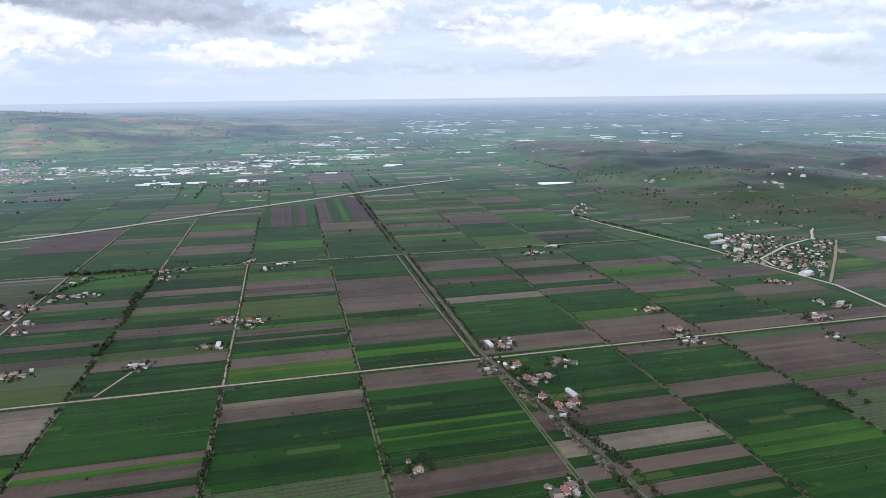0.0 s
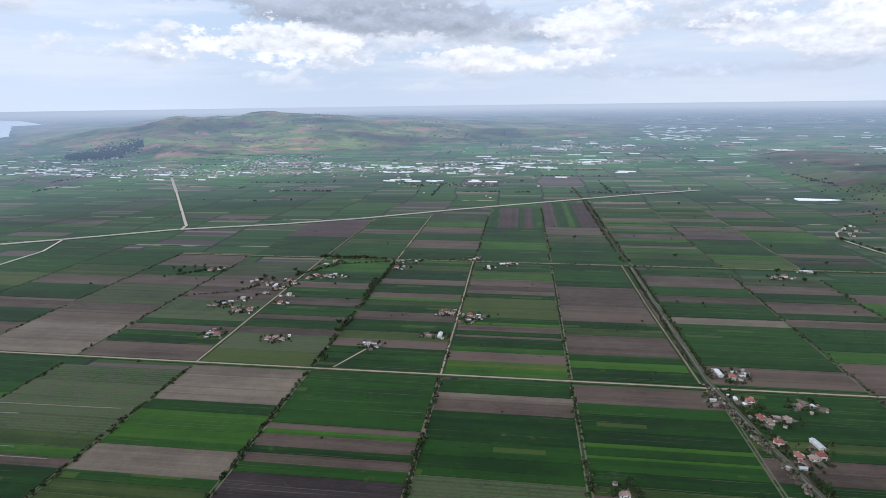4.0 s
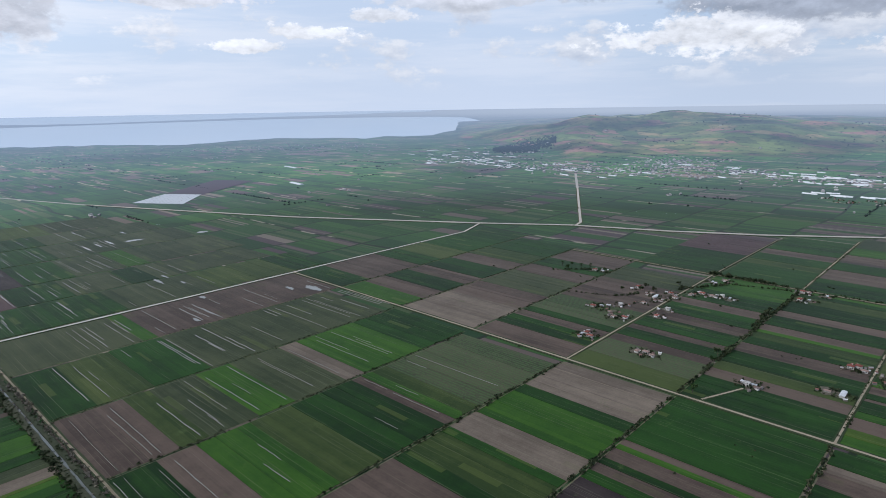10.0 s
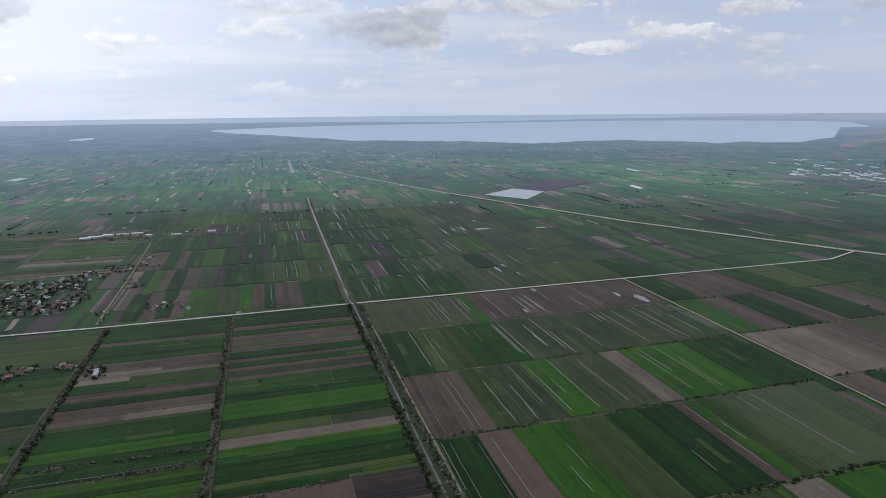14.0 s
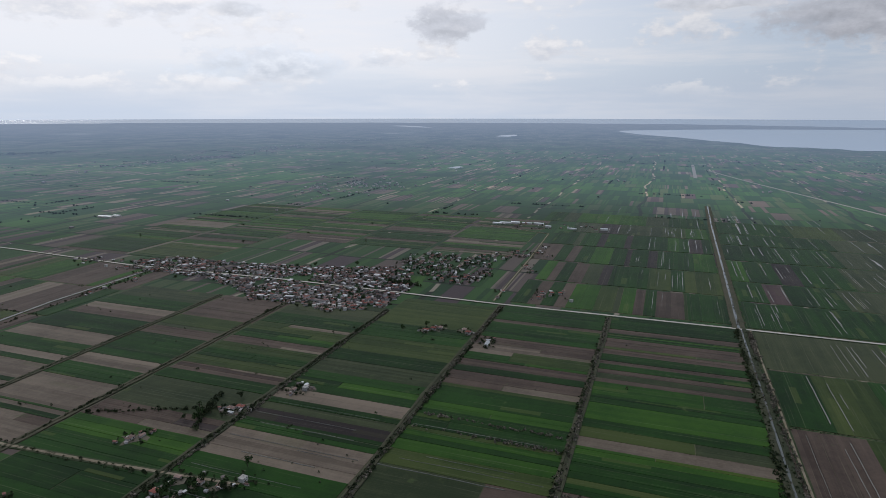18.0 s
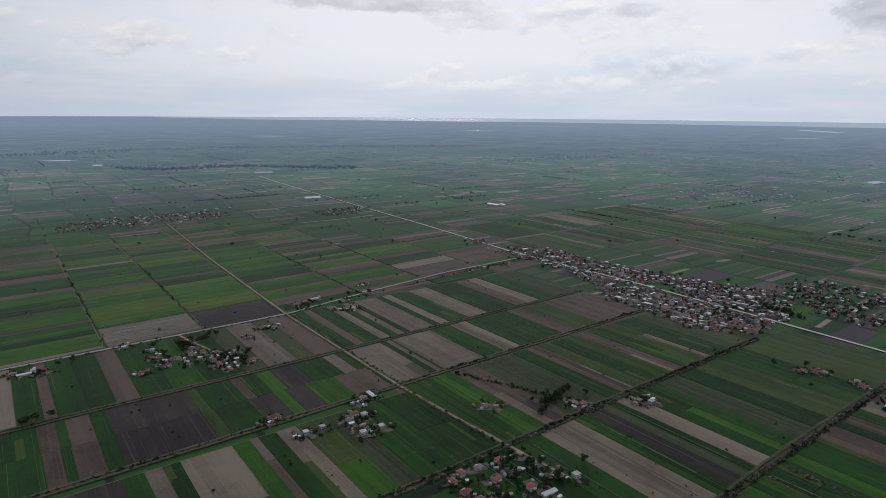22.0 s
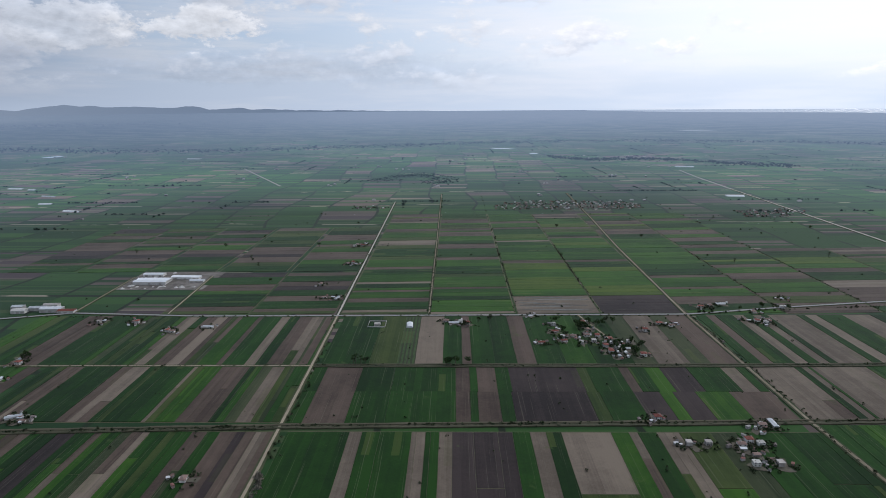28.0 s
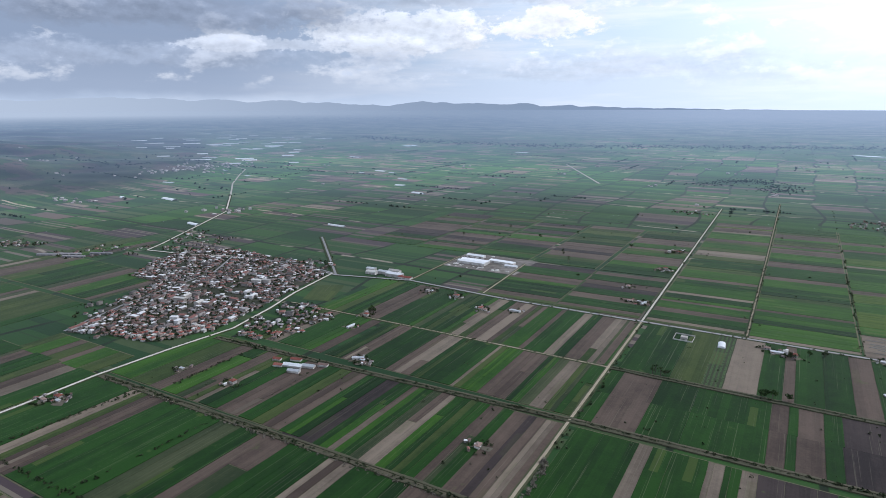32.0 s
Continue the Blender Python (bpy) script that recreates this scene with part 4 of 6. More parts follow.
road("road_1", "straight pale earth road between the fields", [(u, north(u)) for u in range(-1020, 801, 130)], 3.3, EARTH_ROAD, verge=6.0)
road("road_2", "narrow earth track along a ditch", [(u, second(u)) for u in range(-700, 701, 140)], 5.0, EARTH_ROAD, verge=9)
road("road_3", "pale straight gravel road", [(-1062, 1293), (-1020, 1180), (-1020, 668), (-1022, 140), (-1019, -247), (-1025, -453), (-1031, -709), (-1018, -1076), (-1046, -1478), (-1087, -2390)], 5.6, GRAVEL_ROAD)
road("road_4", "pale diagonal road beside a dyke", [(-2330, 708), (-1919, 872), (-1558, 1022), (-1062, 1293), (-857, 1420), (-620, 1505), (-424, 1600), (-179, 1755), (381, 2076), (600, 2180)], 11.0, GRAVEL_ROAD, 1.9, 7.0)
road("road_5", "pale road to the village under the hill", [(-845, 1432), (-857, 1475), (-1230, 2075)], 7.5, GRAVEL_ROAD)
road("road_6", "long straight village road", [(980, -925), (745, -906), (597, -945), (387, -929), (165, -930), (-140, -932), (-389, -934), (-560, -968), (-760, -1000), (-1028, -1011)], 5.0, ASPHALT)
road("road_7", "straight gravel road crossing the plain", [(165, -930), (175, -1600), (182, -2110)], 3.2, GRAVEL_ROAD)
road("road_17", "rutted earth road to the ditch", [(161, -400), (161, -507), (165, -926)], 3.2, EARTH_ROAD, verge=4.0)
road("road_8", "earth track from the crossing", [(-415, -330), (-400, -480), (-392, -600), (-386, -930), (-399, -1400), (-420, -1800), (-440, -2300)], 3.6, EARTH_ROAD)
road("road_9", "pale road past the town", [(706, -30), (703, -309), (706, -398), (700, -497), (688, -599), (708, -693), (733, -776), (759, -913)], 3.8, GRAVEL_ROAD)
road("road_10", "road leaving the town between rows of bushes", [(1003, -1164), (745, -906)], 5.0, ASPHALT, verge=9)
road("road_11", "road from the town to the hills", [(1040, -912), (1154, -874), (1258, -856), (1290, -920), (1515, -1308), (1780, -1560)], 5.0, GRAVEL_ROAD)
road("road_15", "street through the town", [(895, -466), (934, -583), (955, -693), (972, -805), (1040, -912)], 4.0, ASPHALT, verge=0)
road("road_16", "street along the edge of the town", [(1040, -912), (961, -926), (845, -932), (759, -913)], 4.0, ASPHALT, verge=0)
road("road_12", "winding pale road round the foot of the hill", [(758, 1543), (712, 1480), (690, 1420), (705, 1310), (722, 1242), (756, 1120), (786, 1027), (806, 871), (826, 761), (804, 640), (800, 500)], 5.0, GRAVEL_ROAD)
road("road_13", "curving village street", [(815, 880), (830, 930), (880, 960), (949, 1002), (1050, 1040), (1100, 1095), (1127, 1117)], 5.5, GRAVEL_ROAD)
road("road_14", "straight lane beside the village", [(830, 776), (960, 895), (1083, 1013)], 5.0, EARTH_ROAD)
for n, pts in enumerate((
    [(-87, north(-87)), (-88, 900), (-90, 1160)], [(-385, north(-385)), (-388, 900), (-391, 1165)], [(-391, 1175), (-388, 1560)], [(-241, 1175), (-243, 1650)],
    [(599, -945), (606, -1160)], [(441, -940), (455, -1165)], [(-190, 712), (-215, 655)],
    [(161, -737), (440, -737), (700, -735)], [(-215, -934), (-240, -830)], [(20, -940), (22, -1500), (26, -2300)], [(-1018, 154), (-700, 155), (-555, 156), (-330, 157)],
    [(196, 650), (190, 900), (188, 1150)],
)):
    road("track", "narrow earth track between fields", pts, 2.4, EARTH_ROAD, 0.9, 4.0)


def canal(label, pts, width, wet=True, banks=5.0):
    """A drainage canal: two grassed banks with water between them."""
    root = thing("canal", label, "canal", kind="structure")
    for side in (-1, 1):
        off = side * (width / 2 + banks / 2)
        line = []
        for i, (u, v) in enumerate(pts):
            p, q = pts[max(0, i - 1)], pts[min(len(pts) - 1, i + 1)]
            ln = math.hypot(q[0] - p[0], q[1] - p[1])
            line.append((u - (q[1] - p[1]) / ln * off, v + (q[0] - p[0]) / ln * off))
        v, f, uv = ribbon(line, banks, 1.3, wob=1.4, seed=side)
        part("bank", mesh("bank", v, f, [BANK], uv), root)
    v, f, uv = ribbon(pts, width + 0.6, 0.85 if wet else 0.8, wob=0.6)
    part("water_surface" if wet else "ditch_bed", mesh("bed", v, f, [CANAL if wet else BANK], uv), root, "still grey water" if wet else "reed-filled bed")
    return root


canal("wide drainage canal with scrubby banks", [(-1022, 141), (-700, 142), (-330, 143)], 2.4, True, 6.5)
canal("wide drainage canal with grey reedy banks", [(-2380, 160), (-1923, 150), (-1386, 143), (-1022, 138)], 4.0, True, 8.0)
REACH = (-2300, 158), (-1030, 139)
canal("straight canal beside the crossing with bushy banks", [(203, 1160), (203, 900), (205, 660), (222, 530), (240, 420), (255, 250)], 1.8, True, 2.6)
canal("straight canal running to the north", [(203, 1180), (196, 1500), (194, 1900), (180, 2250)], 1.8, False, 2.6)
for pts in ([(-1010, -57), (-330, -57)], [(-1010, -240), (-660, -238), (-330, -226)], [(-920, -418), (-600, -415), (-300, -408)], [(-300, -408), (300, -407), (700, -402)], [(-990, -604), (-400, -594), (160, -583), (680, -560)], [(-900, -745), (-400, -737), (160, -737)]):
    canal("overgrown drainage ditch between field blocks", pts, 3.0, False, 3.5)

# ---- standing water in the wet fields ----
rng = random.Random(5)


def furrow_water(root, u, v, length, width, along):
    n = 6
    pts = [(u + (length * i / n if along == 0 else rng.uniform(-0.4, 0.4)), v + (length * i / n if along == 1 else rng.uniform(-0.4, 0.4))) for i in range(n + 1)]
    vv, ff, uv = ribbon(pts, width, 0.84, 0.3, 12.0, width * 0.35, u)
    part("puddle", mesh("puddle", vv, ff, [FLOOD], uv), root)


def flooded(label, u0, u1, v0, v1, count, along, width=1.3):
    root = thing("flooded_furrows", label, "water", kind="structure")
    for _ in range(count):
        u, v = rng.uniform(u0, u1), rng.uniform(v0, v1)
        full = (u1 - u0) if along == 0 else (v1 - v0)
        ln = rng.choice((0.3, 0.6, 0.85, 0.95)) * full * rng.uniform(0.8, 1.0)
        if along == 0:
            furrow_water(root, u0 + rng.uniform(0, full - ln), v, ln, width * rng.uniform(0.35, 0.95), 0)
        else:
            furrow_water(root, u, v0 + rng.uniform(0, full - ln), ln, width * rng.uniform(0.35, 0.95), 1)


flooded("long bright puddles in furrows of wet stubble", -1010, -872, 250, 655, 22, 0)
flooded("long bright puddles in wet pasture", -858, -710, 200, 660, 26, 0)
flooded("water lying in drills of brown earth", -698, -552, 170, 560, 18, 0, 0.9)
flooded("water lying in drills of the green crop", -540, -392, 160, 640, 12, 0, 0.8)
for n in range(7):
    a, b = NORTH_ROWS[n + 1] + 8, NORTH_ROWS[n] - 8
    flooded("rows of bright water between flooded strips", a, b, 165, 330 if n else 300, 9, 0, 1.35 + 0.1 * n)
    flooded("rows of bright water between flooded strips", a, b, 330, 560, 5 if n in (0, 5) else 10, 0, 1.0 + 0.1 * n)
    a, b = SOUTH_ROWS[n + 1] + 8, SOUTH_ROWS[n] - 8
    flooded("rows of bright water between flooded strips", a, b, -60 if n < 4 else -240, 120, (3, 9, 7, 9, 26, 8, 12)[n], 0, 0.95 + 0.12 * n)
flooded("thin wet drills in the dark green crop", -620, -300, -232, -62, 14, 1, 0.7)
flooded("bright wet furrows in the ploughed field", -250, -126, -1028, -948, 14, 0, 1.7)
flooded("thin wet drills in brown earth", -640, -350, -405, -240, 9, 1, 0.7)


def pool(label, u, v, w, l, seed):
    verts, faces = [(u, v, 0.86)], []
    n = 28
    for i in range(n):
        a = 2 * math.pi * i / n
        k = 0.65 + 0.8 * abs(noise.noise((math.cos(a) * 1.7 + seed, math.sin(a) * 1.7, seed)))
        verts.append((u + math.cos(a) * w * k, v + math.sin(a) * l * k, 0.84))
    faces = [(0, 1 + i, 1 + (i + 1) % n) for i in range(n)]
    tagged(new("pool", mesh("pool", verts, faces, [FLOOD])), label, "water", kind="structure")


for i, (u, v, w, l) in enumerate([(-900, 628, 26, 9), (-930, 600, 16, 5), (-1165, 462, 26, 4), (-1190, 485, 18, 3), (-1120, 490, 12, 3), (-1585, 470, 44, 3), (-1600, 500, 34, 3), (-1610, 530, 40, 4), (-1590, 580, 10, 26), (-895, 409, 14, 4), (-1000, 470, 12, 5), (-1556, 741, 14, 18), (-2159, 277, 6, 6), (-1720, 600, 20, 4)]):
    pool("shallow pool of standing water in a wet field", u, v, w, l, i * 1.3)

# ---- hedges, scrub and trees ----
nrng = np.random.default_rng(17)


def clumps(places, radii, per, leaf):
    """Leafy clumps: many small turned quads round each place. places (n, 3), radii (n, 3)."""
    n = len(places)
    d = nrng.normal(size=(n, per, 3))
    d /= np.linalg.norm(d, axis=2, keepdims=True)
    d *= nrng.uniform(0.35, 1.0, size=(n, per, 1)) ** 0.5
    c = places[:, None] + d * radii[:, None]
    a = nrng.normal(size=(n, per, 3))
    a /= np.linalg.norm(a, axis=2, keepdims=True)
    b = np.cross(a, nrng.normal(size=(n, per, 3)))
    b /= np.linalg.norm(b, axis=2, keepdims=True)
    s = leaf * nrng.uniform(0.5, 1.3, size=(n, per, 1)) * radii.mean(1)[:, None, None]
    q = np.stack([c - a * s - b * s * 0.7, c + a * s - b * s, c + a * s * 0.8 + b * s, c - a * s + b * s * 0.9], 2)
    return q.reshape(-1, 3)


def leafy(name, places, radii, per, leaf, mat):
    v = clumps(np.asarray(places, float), np.asarray(radii, float), per, leaf)
    f = np.arange(len(v)).reshape(-1, 4)
    return mesh(name, v.tolist(), f.tolist(), [mat])


def hedge(label, a, b, every, size, mat=None, spread=1.6, gaps=0.25, tall=1.0):
    ln = math.hypot(b[0] - a[0], b[1] - a[1])
    n = max(2, int(ln / every))
    pl, ra = [], []
    ox, oy = random.uniform(0, 99), random.uniform(0, 99)
    for i in range(n):
        t = (i + random.uniform(-0.4, 0.4)) / n
        u, v = a[0] + (b[0] - a[0]) * t, a[1] + (b[1] - a[1]) * t
        k = noise.noise((u / 45 + ox, v / 45 + oy, 1.0))
        if k < -0.5 + gaps * 2 - 0.2 and random.random() < gaps + 0.25:
            continue
        s = 0.84 * size * random.uniform(0.55, 1.15) * (1 + 0.8 * max(0, k))
        u, v = u + random.gauss(0, spread), v + random.gauss(0, spread)
        pl.append((u, v, s * 0.75 * tall + rise(u, v)))
        ra.append((s * 1.1, s * 1.1, s * 0.9 * tall))
    tagged(new("hedgerow", leafy("hedgerow", pl, ra, 15, 0.42, mat or LEAF)), label, "hedge", kind="stuff")


DENSE, THIN, SCRUB = "dense green hedge of bushes along a ditch", "thin broken line of bushes between fields", "scrubby bushes and dry reeds along a canal bank"
for u, spans in {
    -87: [(240, 640, 3.0, 2.2, DENSE), (650, 1150, 6, 1.6, THIN), (1170, 1650, 7, 1.8, THIN)], 58: [(240, 640, 3.2, 2.0, DENSE), (650, 1150, 6, 1.5, THIN), (1160, 1800, 8, 1.8, THIN)],
    -241: [(240, 640, 3.2, 2.0, DENSE), (655, 1150, 4.0, 2.9, DENSE), (1180, 1600, 9, 1.5, THIN)], -385: [(150, 640, 3.6, 1.9, DENSE)], -546: [(150, 650, 4.5, 1.6, THIN), (660, 1150, 6, 1.8, THIN)],
    -703: [(150, 650, 5.0, 1.3, THIN), (665, 1180, 7, 1.6, THIN)], -865: [(150, 660, 7, 1.0, THIN), (670, 1250, 8, 1.3, THIN)], 365: [(240, 630, 4, 2.0, DENSE), (640, 1110, 5, 1.8, THIN), (1140, 1560, 8, 1.7, THIN)],
    503: [(240, 620, 3.4, 2.4, DENSE), (640, 1080, 5, 1.7, THIN)], 655: [(240, 620, 7, 1.8, THIN), (640, 1000, 7, 1.8, THIN)], -1015: [(155, 660, 12, 0.9, THIN)],
}.items():
    for v0, v1, every, size, lab in spans:
        hedge(lab, (u, v0), (u, v1), every, size)
for u in (20, -120, -255, -545, -700):
    hedge(THIN, (u, -945), (u, -1400), 7, 1.6)
    hedge(THIN, (u, -1400), (u, -2250), 16, 1.8, gaps=0.5)
for off in (-5, 5):
    hedge(SCRUB, (-1010, 142 + off), (-330, 143 + off), 3.0, 1.5, None, 1.2)
    hedge(SCRUB, (203 + off, 1150), (206 + off, 660), 4.0, 1.5, None, 1.0)
    hedge(SCRUB, (208 + off, 640), (245 + off, 400), 3.0, 1.6, None, 1.0)
hedge("grey reeds standing in the canal", (-1010, 141), (-330, 143), 4.0, 1.3, REED, 0.7, 0.45)
hedge("grey reeds standing in the canal", *REACH, 5.0, 1.5, REED, 0.8, 0.5)
for off in (-9, 9):
    hedge(SCRUB, (203 + off * 0.7, 1150), (206 + off * 0.7, 660), 3.2, 1.4, None)
    hedge(SCRUB, (208 + off, 640), (245 + off, 400), 2.6, 2.5, None if off > 0 else REED)
    hedge(SCRUB, (245 + off, 400), (256 + off, 250), 3, 2.5)
    hedge(SCRUB, (-1010, 142 + off), (-330, 143 + off), 2.0, 2.1, REED if off > 0 else None, 2.0)
    hedge(SCRUB, (-2300, 158 + off), (-1030, 138 + off), 6.0, 1.1, REED, 2.0, 0.35)
    hedge(THIN, (200 + off * 0.7, 1180), (194 + off * 0.7, 1950), 6.0, 2.0)
for a, b, every, size, mat in (
    ((-1005, -57), (-330, -57), 2.6, 2.0, REED), ((-1005, -60), (-330, -60), 3.4, 1.9, None), ((-1005, -240), (-330, -226), 2.4, 2.2, REED), ((-1005, -236), (-330, -229), 2.8, 2.1, None),
    ((-920, -418), (-300, -408), 2.2, 2.2, None), ((-920, -414), (-300, -404), 3.0, 2.0, REED), ((-300, -408), (690, -402), 2.4, 2.0, None), ((-300, -404), (690, -398), 4.5, 1.7, REED),
    ((-990, -604), (-400, -594), 2.6, 1.9, None), ((-400, -594), (160, -583), 2.6, 1.7, None), ((165, -580), (690, -560), 2.6, 1.9, None), ((-900, -745), (-400, -737), 4, 1.6, None),
    ((-400, -737), (160, -737), 5, 1.5, None), ((170, -737), (690, -735), 7, 1.4, None), ((-1000, -1000), (-400, -940), 6, 2.0, None), ((-380, -927), (700, -927), 12, 1.8, None),
    ((-598, -220), (-596, -66), 2.2, 1.9, REED), ((-568, -222), (-568, -66), 2.2, 1.9, REED), ((-497, -52), (-503, 60), 2.4, 1.7, REED), ((-405, -340), (-392, -590), 5, 1.8, None), ((-396, -600), (-391, -930), 6, 1.7, None),
    ((155, -520), (160, -925), 9, 1.6, None), ((148, -400), (155, -500), 2.0, 2.2, REED), ((-545, -420), (-470, -585), 3, 2.2, None), ((-560, -470), (-480, -440), 2.6, 3.0, None),
    ((-400, 1172), (-240, 1168), 3.0, 3.4, None), ((-230, 1172), (-90, 1166), 6, 2.2, None), ((-464, 935), (-440, 975), 3.2, 2.7, None), ((-400, 1040), (-345, 1122), 3.2, 2.9, None), ((-345, 1122), (-250, 1149), 3.6, 2.6, None), ((-546, 904), (-464, 935), 4, 2.0, None), ((-251, 1029), (-245, 925), 3.4, 2.8, None), ((-640, 1010), (-560, 1080), 4, 2.6, None),
    ((600, -430), (600, -560), 6, 2.0, None), ((640, -240), (420, -250), 4, 1.7, None), ((500, -230), (490, -400), 5, 1.6, None), ((640, -225), (620, -400), 4, 1.8, None),
    ((-700, second(-700)), (700, second(700) - 4), 9, 1.5, None), ((690, 1420), (800, 1030), 5, 2.6, None),
):
    hedge(SCRUB if mat is REED else DENSE, a, b, every, size, mat)


def tree_kind(seed, height, wide, mat, bare=False):
    """A tapered trunk with limbs and an uneven crown of leaf clumps, at the origin."""
    r = random.Random(seed)
    v, f = [], []

    def limb(a, b, ra, rb):
        d = (b - a).normalized()
        x = d.orthogonal().normalized()
        y = d.cross(x)
        base = len(v)
        for p, rad in ((a, ra), (b, rb)):
            for k in range(5):
                t = 2 * math.pi * k / 5
                v.append(tuple(p + (x * math.cos(t) + y * math.sin(t)) * rad))
        for k in range(5):
            f.append((base + k, base + (k + 1) % 5, base + 5 + (k + 1) % 5, base + 5 + k))

    top = Vector((r.uniform(-0.3, 0.3), r.uniform(-0.3, 0.3), height * 0.62))
    limb(Vector((0, 0, -0.3)), top, height * 0.035, height * 0.018)
    pl, ra = [], []
    for k in range(9):
        a = r.uniform(0, 6.28)
        s = r.uniform(0.25, 0.8)
        end = Vector((math.cos(a) * wide * s, math.sin(a) * wide * s, height * r.uniform(0.42, 0.92)))
        limb(top * r.uniform(0.5, 0.95), end, height * 0.012, height * 0.004)
        q = wide * r.uniform(0.32, 0.55)
        pl.append(tuple(end))
        ra.append((q, q, q * r.uniform(0.7, 1.0)))
    root = thing("tree", "broad leafy tree standing in the fields", "tree", "field trees")
    part("trunk", mesh("trunk", v, f, [BARK]), root)
    part("crown", leafy("crown", pl, ra, 34, 0.24, mat), root)
    return root


TREES = [tree_kind(1, 9, 4.2, CROWN), tree_kind(2, 11, 4.6, CROWN), tree_kind(3, 7, 3.4, CROWN), tree_kind(4, 8, 4.0, LEAF), tree_kind(5, 13, 3.0, CROWN)]
SPARE = {t: True for t in TREES}


def place(proto, u, v, turn=0.0, z=0.0):
    """The first use moves the model itself, later ones copy it."""
    m = pose(u, v, z + 0.5 + rise(u, v), 0, 0, turn)
    if SPARE.pop(proto, None):
        proto.matrix_basis = m
        return proto
    return copy_thing(proto, m)


trng = random.Random(21)
SPOTS = [(-228, 665), (-242, 757), (-246, 790), (526, 434), (520, 446), (94, 443), (88, 452), (78, 437), (232, 590), (238, 470), (242, 458), (105, -745), (108, -741), (101, -742), (96, -747), (-8, -742), (-15, -744), (-22, -740), (-36, -742),
         (548, -762), (556, -768), (552, -758), (-505, -455), (-515, -462), (-498, -448), (-520, -450), (-492, -462), (-560, -440), (-410, -340), (-395, -352), (-372, -360), (-400, -366), (-340, -372), (-350, -350), (-445, -338), (-325, -372),
         (-450, 1010), (-440, 985), (-430, 1002), (-470, 970), (-398, 1040), (-410, 1060), (-640, 1040), (-620, 1030), (-600, 1050), (-585, 1062), (-630, 1058), (690, 1330), (705, 1290), (560, 1180), (450, 1110), (440, 1085), (470, 1060), (300, 1220), (120, 1380),
         (-1120, -720), (-1140, -690), (-1105, -560), (-1010, -520), (-960, -480), (-1180, -610), (-1090, -500), (-880, -570), (-835, -350), (-860, -320), (-1240, -500), (-960, -900), (-1000, -960), (-560, -955), (-520, -960), (-480, -950), (-430, -945), (-260, -890), (-230, -880), (-200, -870), (-180, -905), (-165, -890), (-60, -900), (-75, -905), (-40, -880),
         (380, -1230), (420, -1290), (300, -1420), (450, -1500), (330, -1120), (520, -1420), (700, -1350), (640, -1500), (250, -1700), (-250, -1300), (-600, -1250), (-820, -1300), (-480, -1500), (-300, -1650), (-950, -1600), (-760, -1750), (-1300, -1000), (-1450, -900), (-1500, -1150), (-1260, -1300), (-1400, -700), (-1650, -800)]
for u, v in SPOTS:
    place(trng.choice(TREES), u + trng.uniform(-3, 3), v + trng.uniform(-3, 3), trng.uniform(0, 360))

# ---- houses ----


def box(x0, x1, y0, y1, z0, z1):
    v = [(x, y, z) for z in (z0, z1) for x, y in ((x0, y0), (x1, y0), (x1, y1), (x0, y1))]
    return v, [(0, 3, 2, 1), (4, 5, 6, 7), (0, 1, 5, 4), (1, 2, 6, 5), (2, 3, 7, 6), (3, 0, 4, 7)]


def join(*shapes):
    v, f = [], []
    for a, b in shapes:
        f += [tuple(k + len(v) for k in face) for face in b]
        v += a
    return v, f


def hip(w, d, z, h, over=0.5, inset=None):
    """A hipped roof with a thick eave; inset 0 makes gables."""
    x, y = w / 2 + over, d / 2 + over
    i = min(x * 0.9, y) if inset is None else inset
    v = [(-x, -y, z), (x, -y, z), (x, y, z), (-x, y, z), (-x, -y, z + 0.22), (x, -y, z + 0.22), (x, y, z + 0.22), (-x, y, z + 0.22), (-x + i, 0, z + h), (x - i, 0, z + h)]
    return v, [(0, 3, 2, 1), (0, 1, 5, 4), (1, 2, 6, 5), (2, 3, 7, 6), (3, 0, 4, 7), (4, 5, 9, 8), (6, 7, 8, 9), (5, 6, 9), (7, 4, 8)]


def house_kind(label, w0, d0, h0, roof, rh, wall, flat=False, chimney=True, storeys=2, group="farmhouses"):
    w, d, h, rh = 0.80 * w0, 0.80 * d0, 0.86 * h0, 0.8 * rh
    root = thing("house", label, "house", group)
    part("wall", mesh("wall", *box(-w / 2, w / 2, -d / 2, d / 2, -0.3, h), [wall]), root)
    rf = part("roof", mesh("roof", *(box(-w / 2 - 0.3, w / 2 + 0.3, -d / 2 - 0.3, d / 2 + 0.3, h, h + 0.3) if flat else hip(w, d, h, rh)), [roof]), root)
    if chimney:
        part("chimney", mesh("chimney", *box(w * 0.15, w * 0.15 + 0.7, -0.4, 0.3, h + (0.2 if flat else rh * 0.5), h + rh + 0.9), [GREYWALL]), rf)
    for s in range(storeys):
        z = 0.9 + s * 2.4
        for x in (-w * 0.28, w * 0.28):
            for y in (-d / 2, d / 2):
                part("window", mesh("window", *box(x - 0.6, x + 0.6, y - 0.06, y + 0.06, z, z + 1.3), [GLASSY]), root)
    if not storeys:
        return root
    part("door", mesh("door", *box(-0.55, 0.55, -d / 2 - 0.07, -d / 2 + 0.05, 0, 2.1), [BARK]), root)
    if not flat:
        part("porch", mesh("porch", *box(-w * 0.2, w * 0.2, -d / 2 - 1.6, -d / 2, 2.6, 2.8), [CONCRETE]), root)
    return root


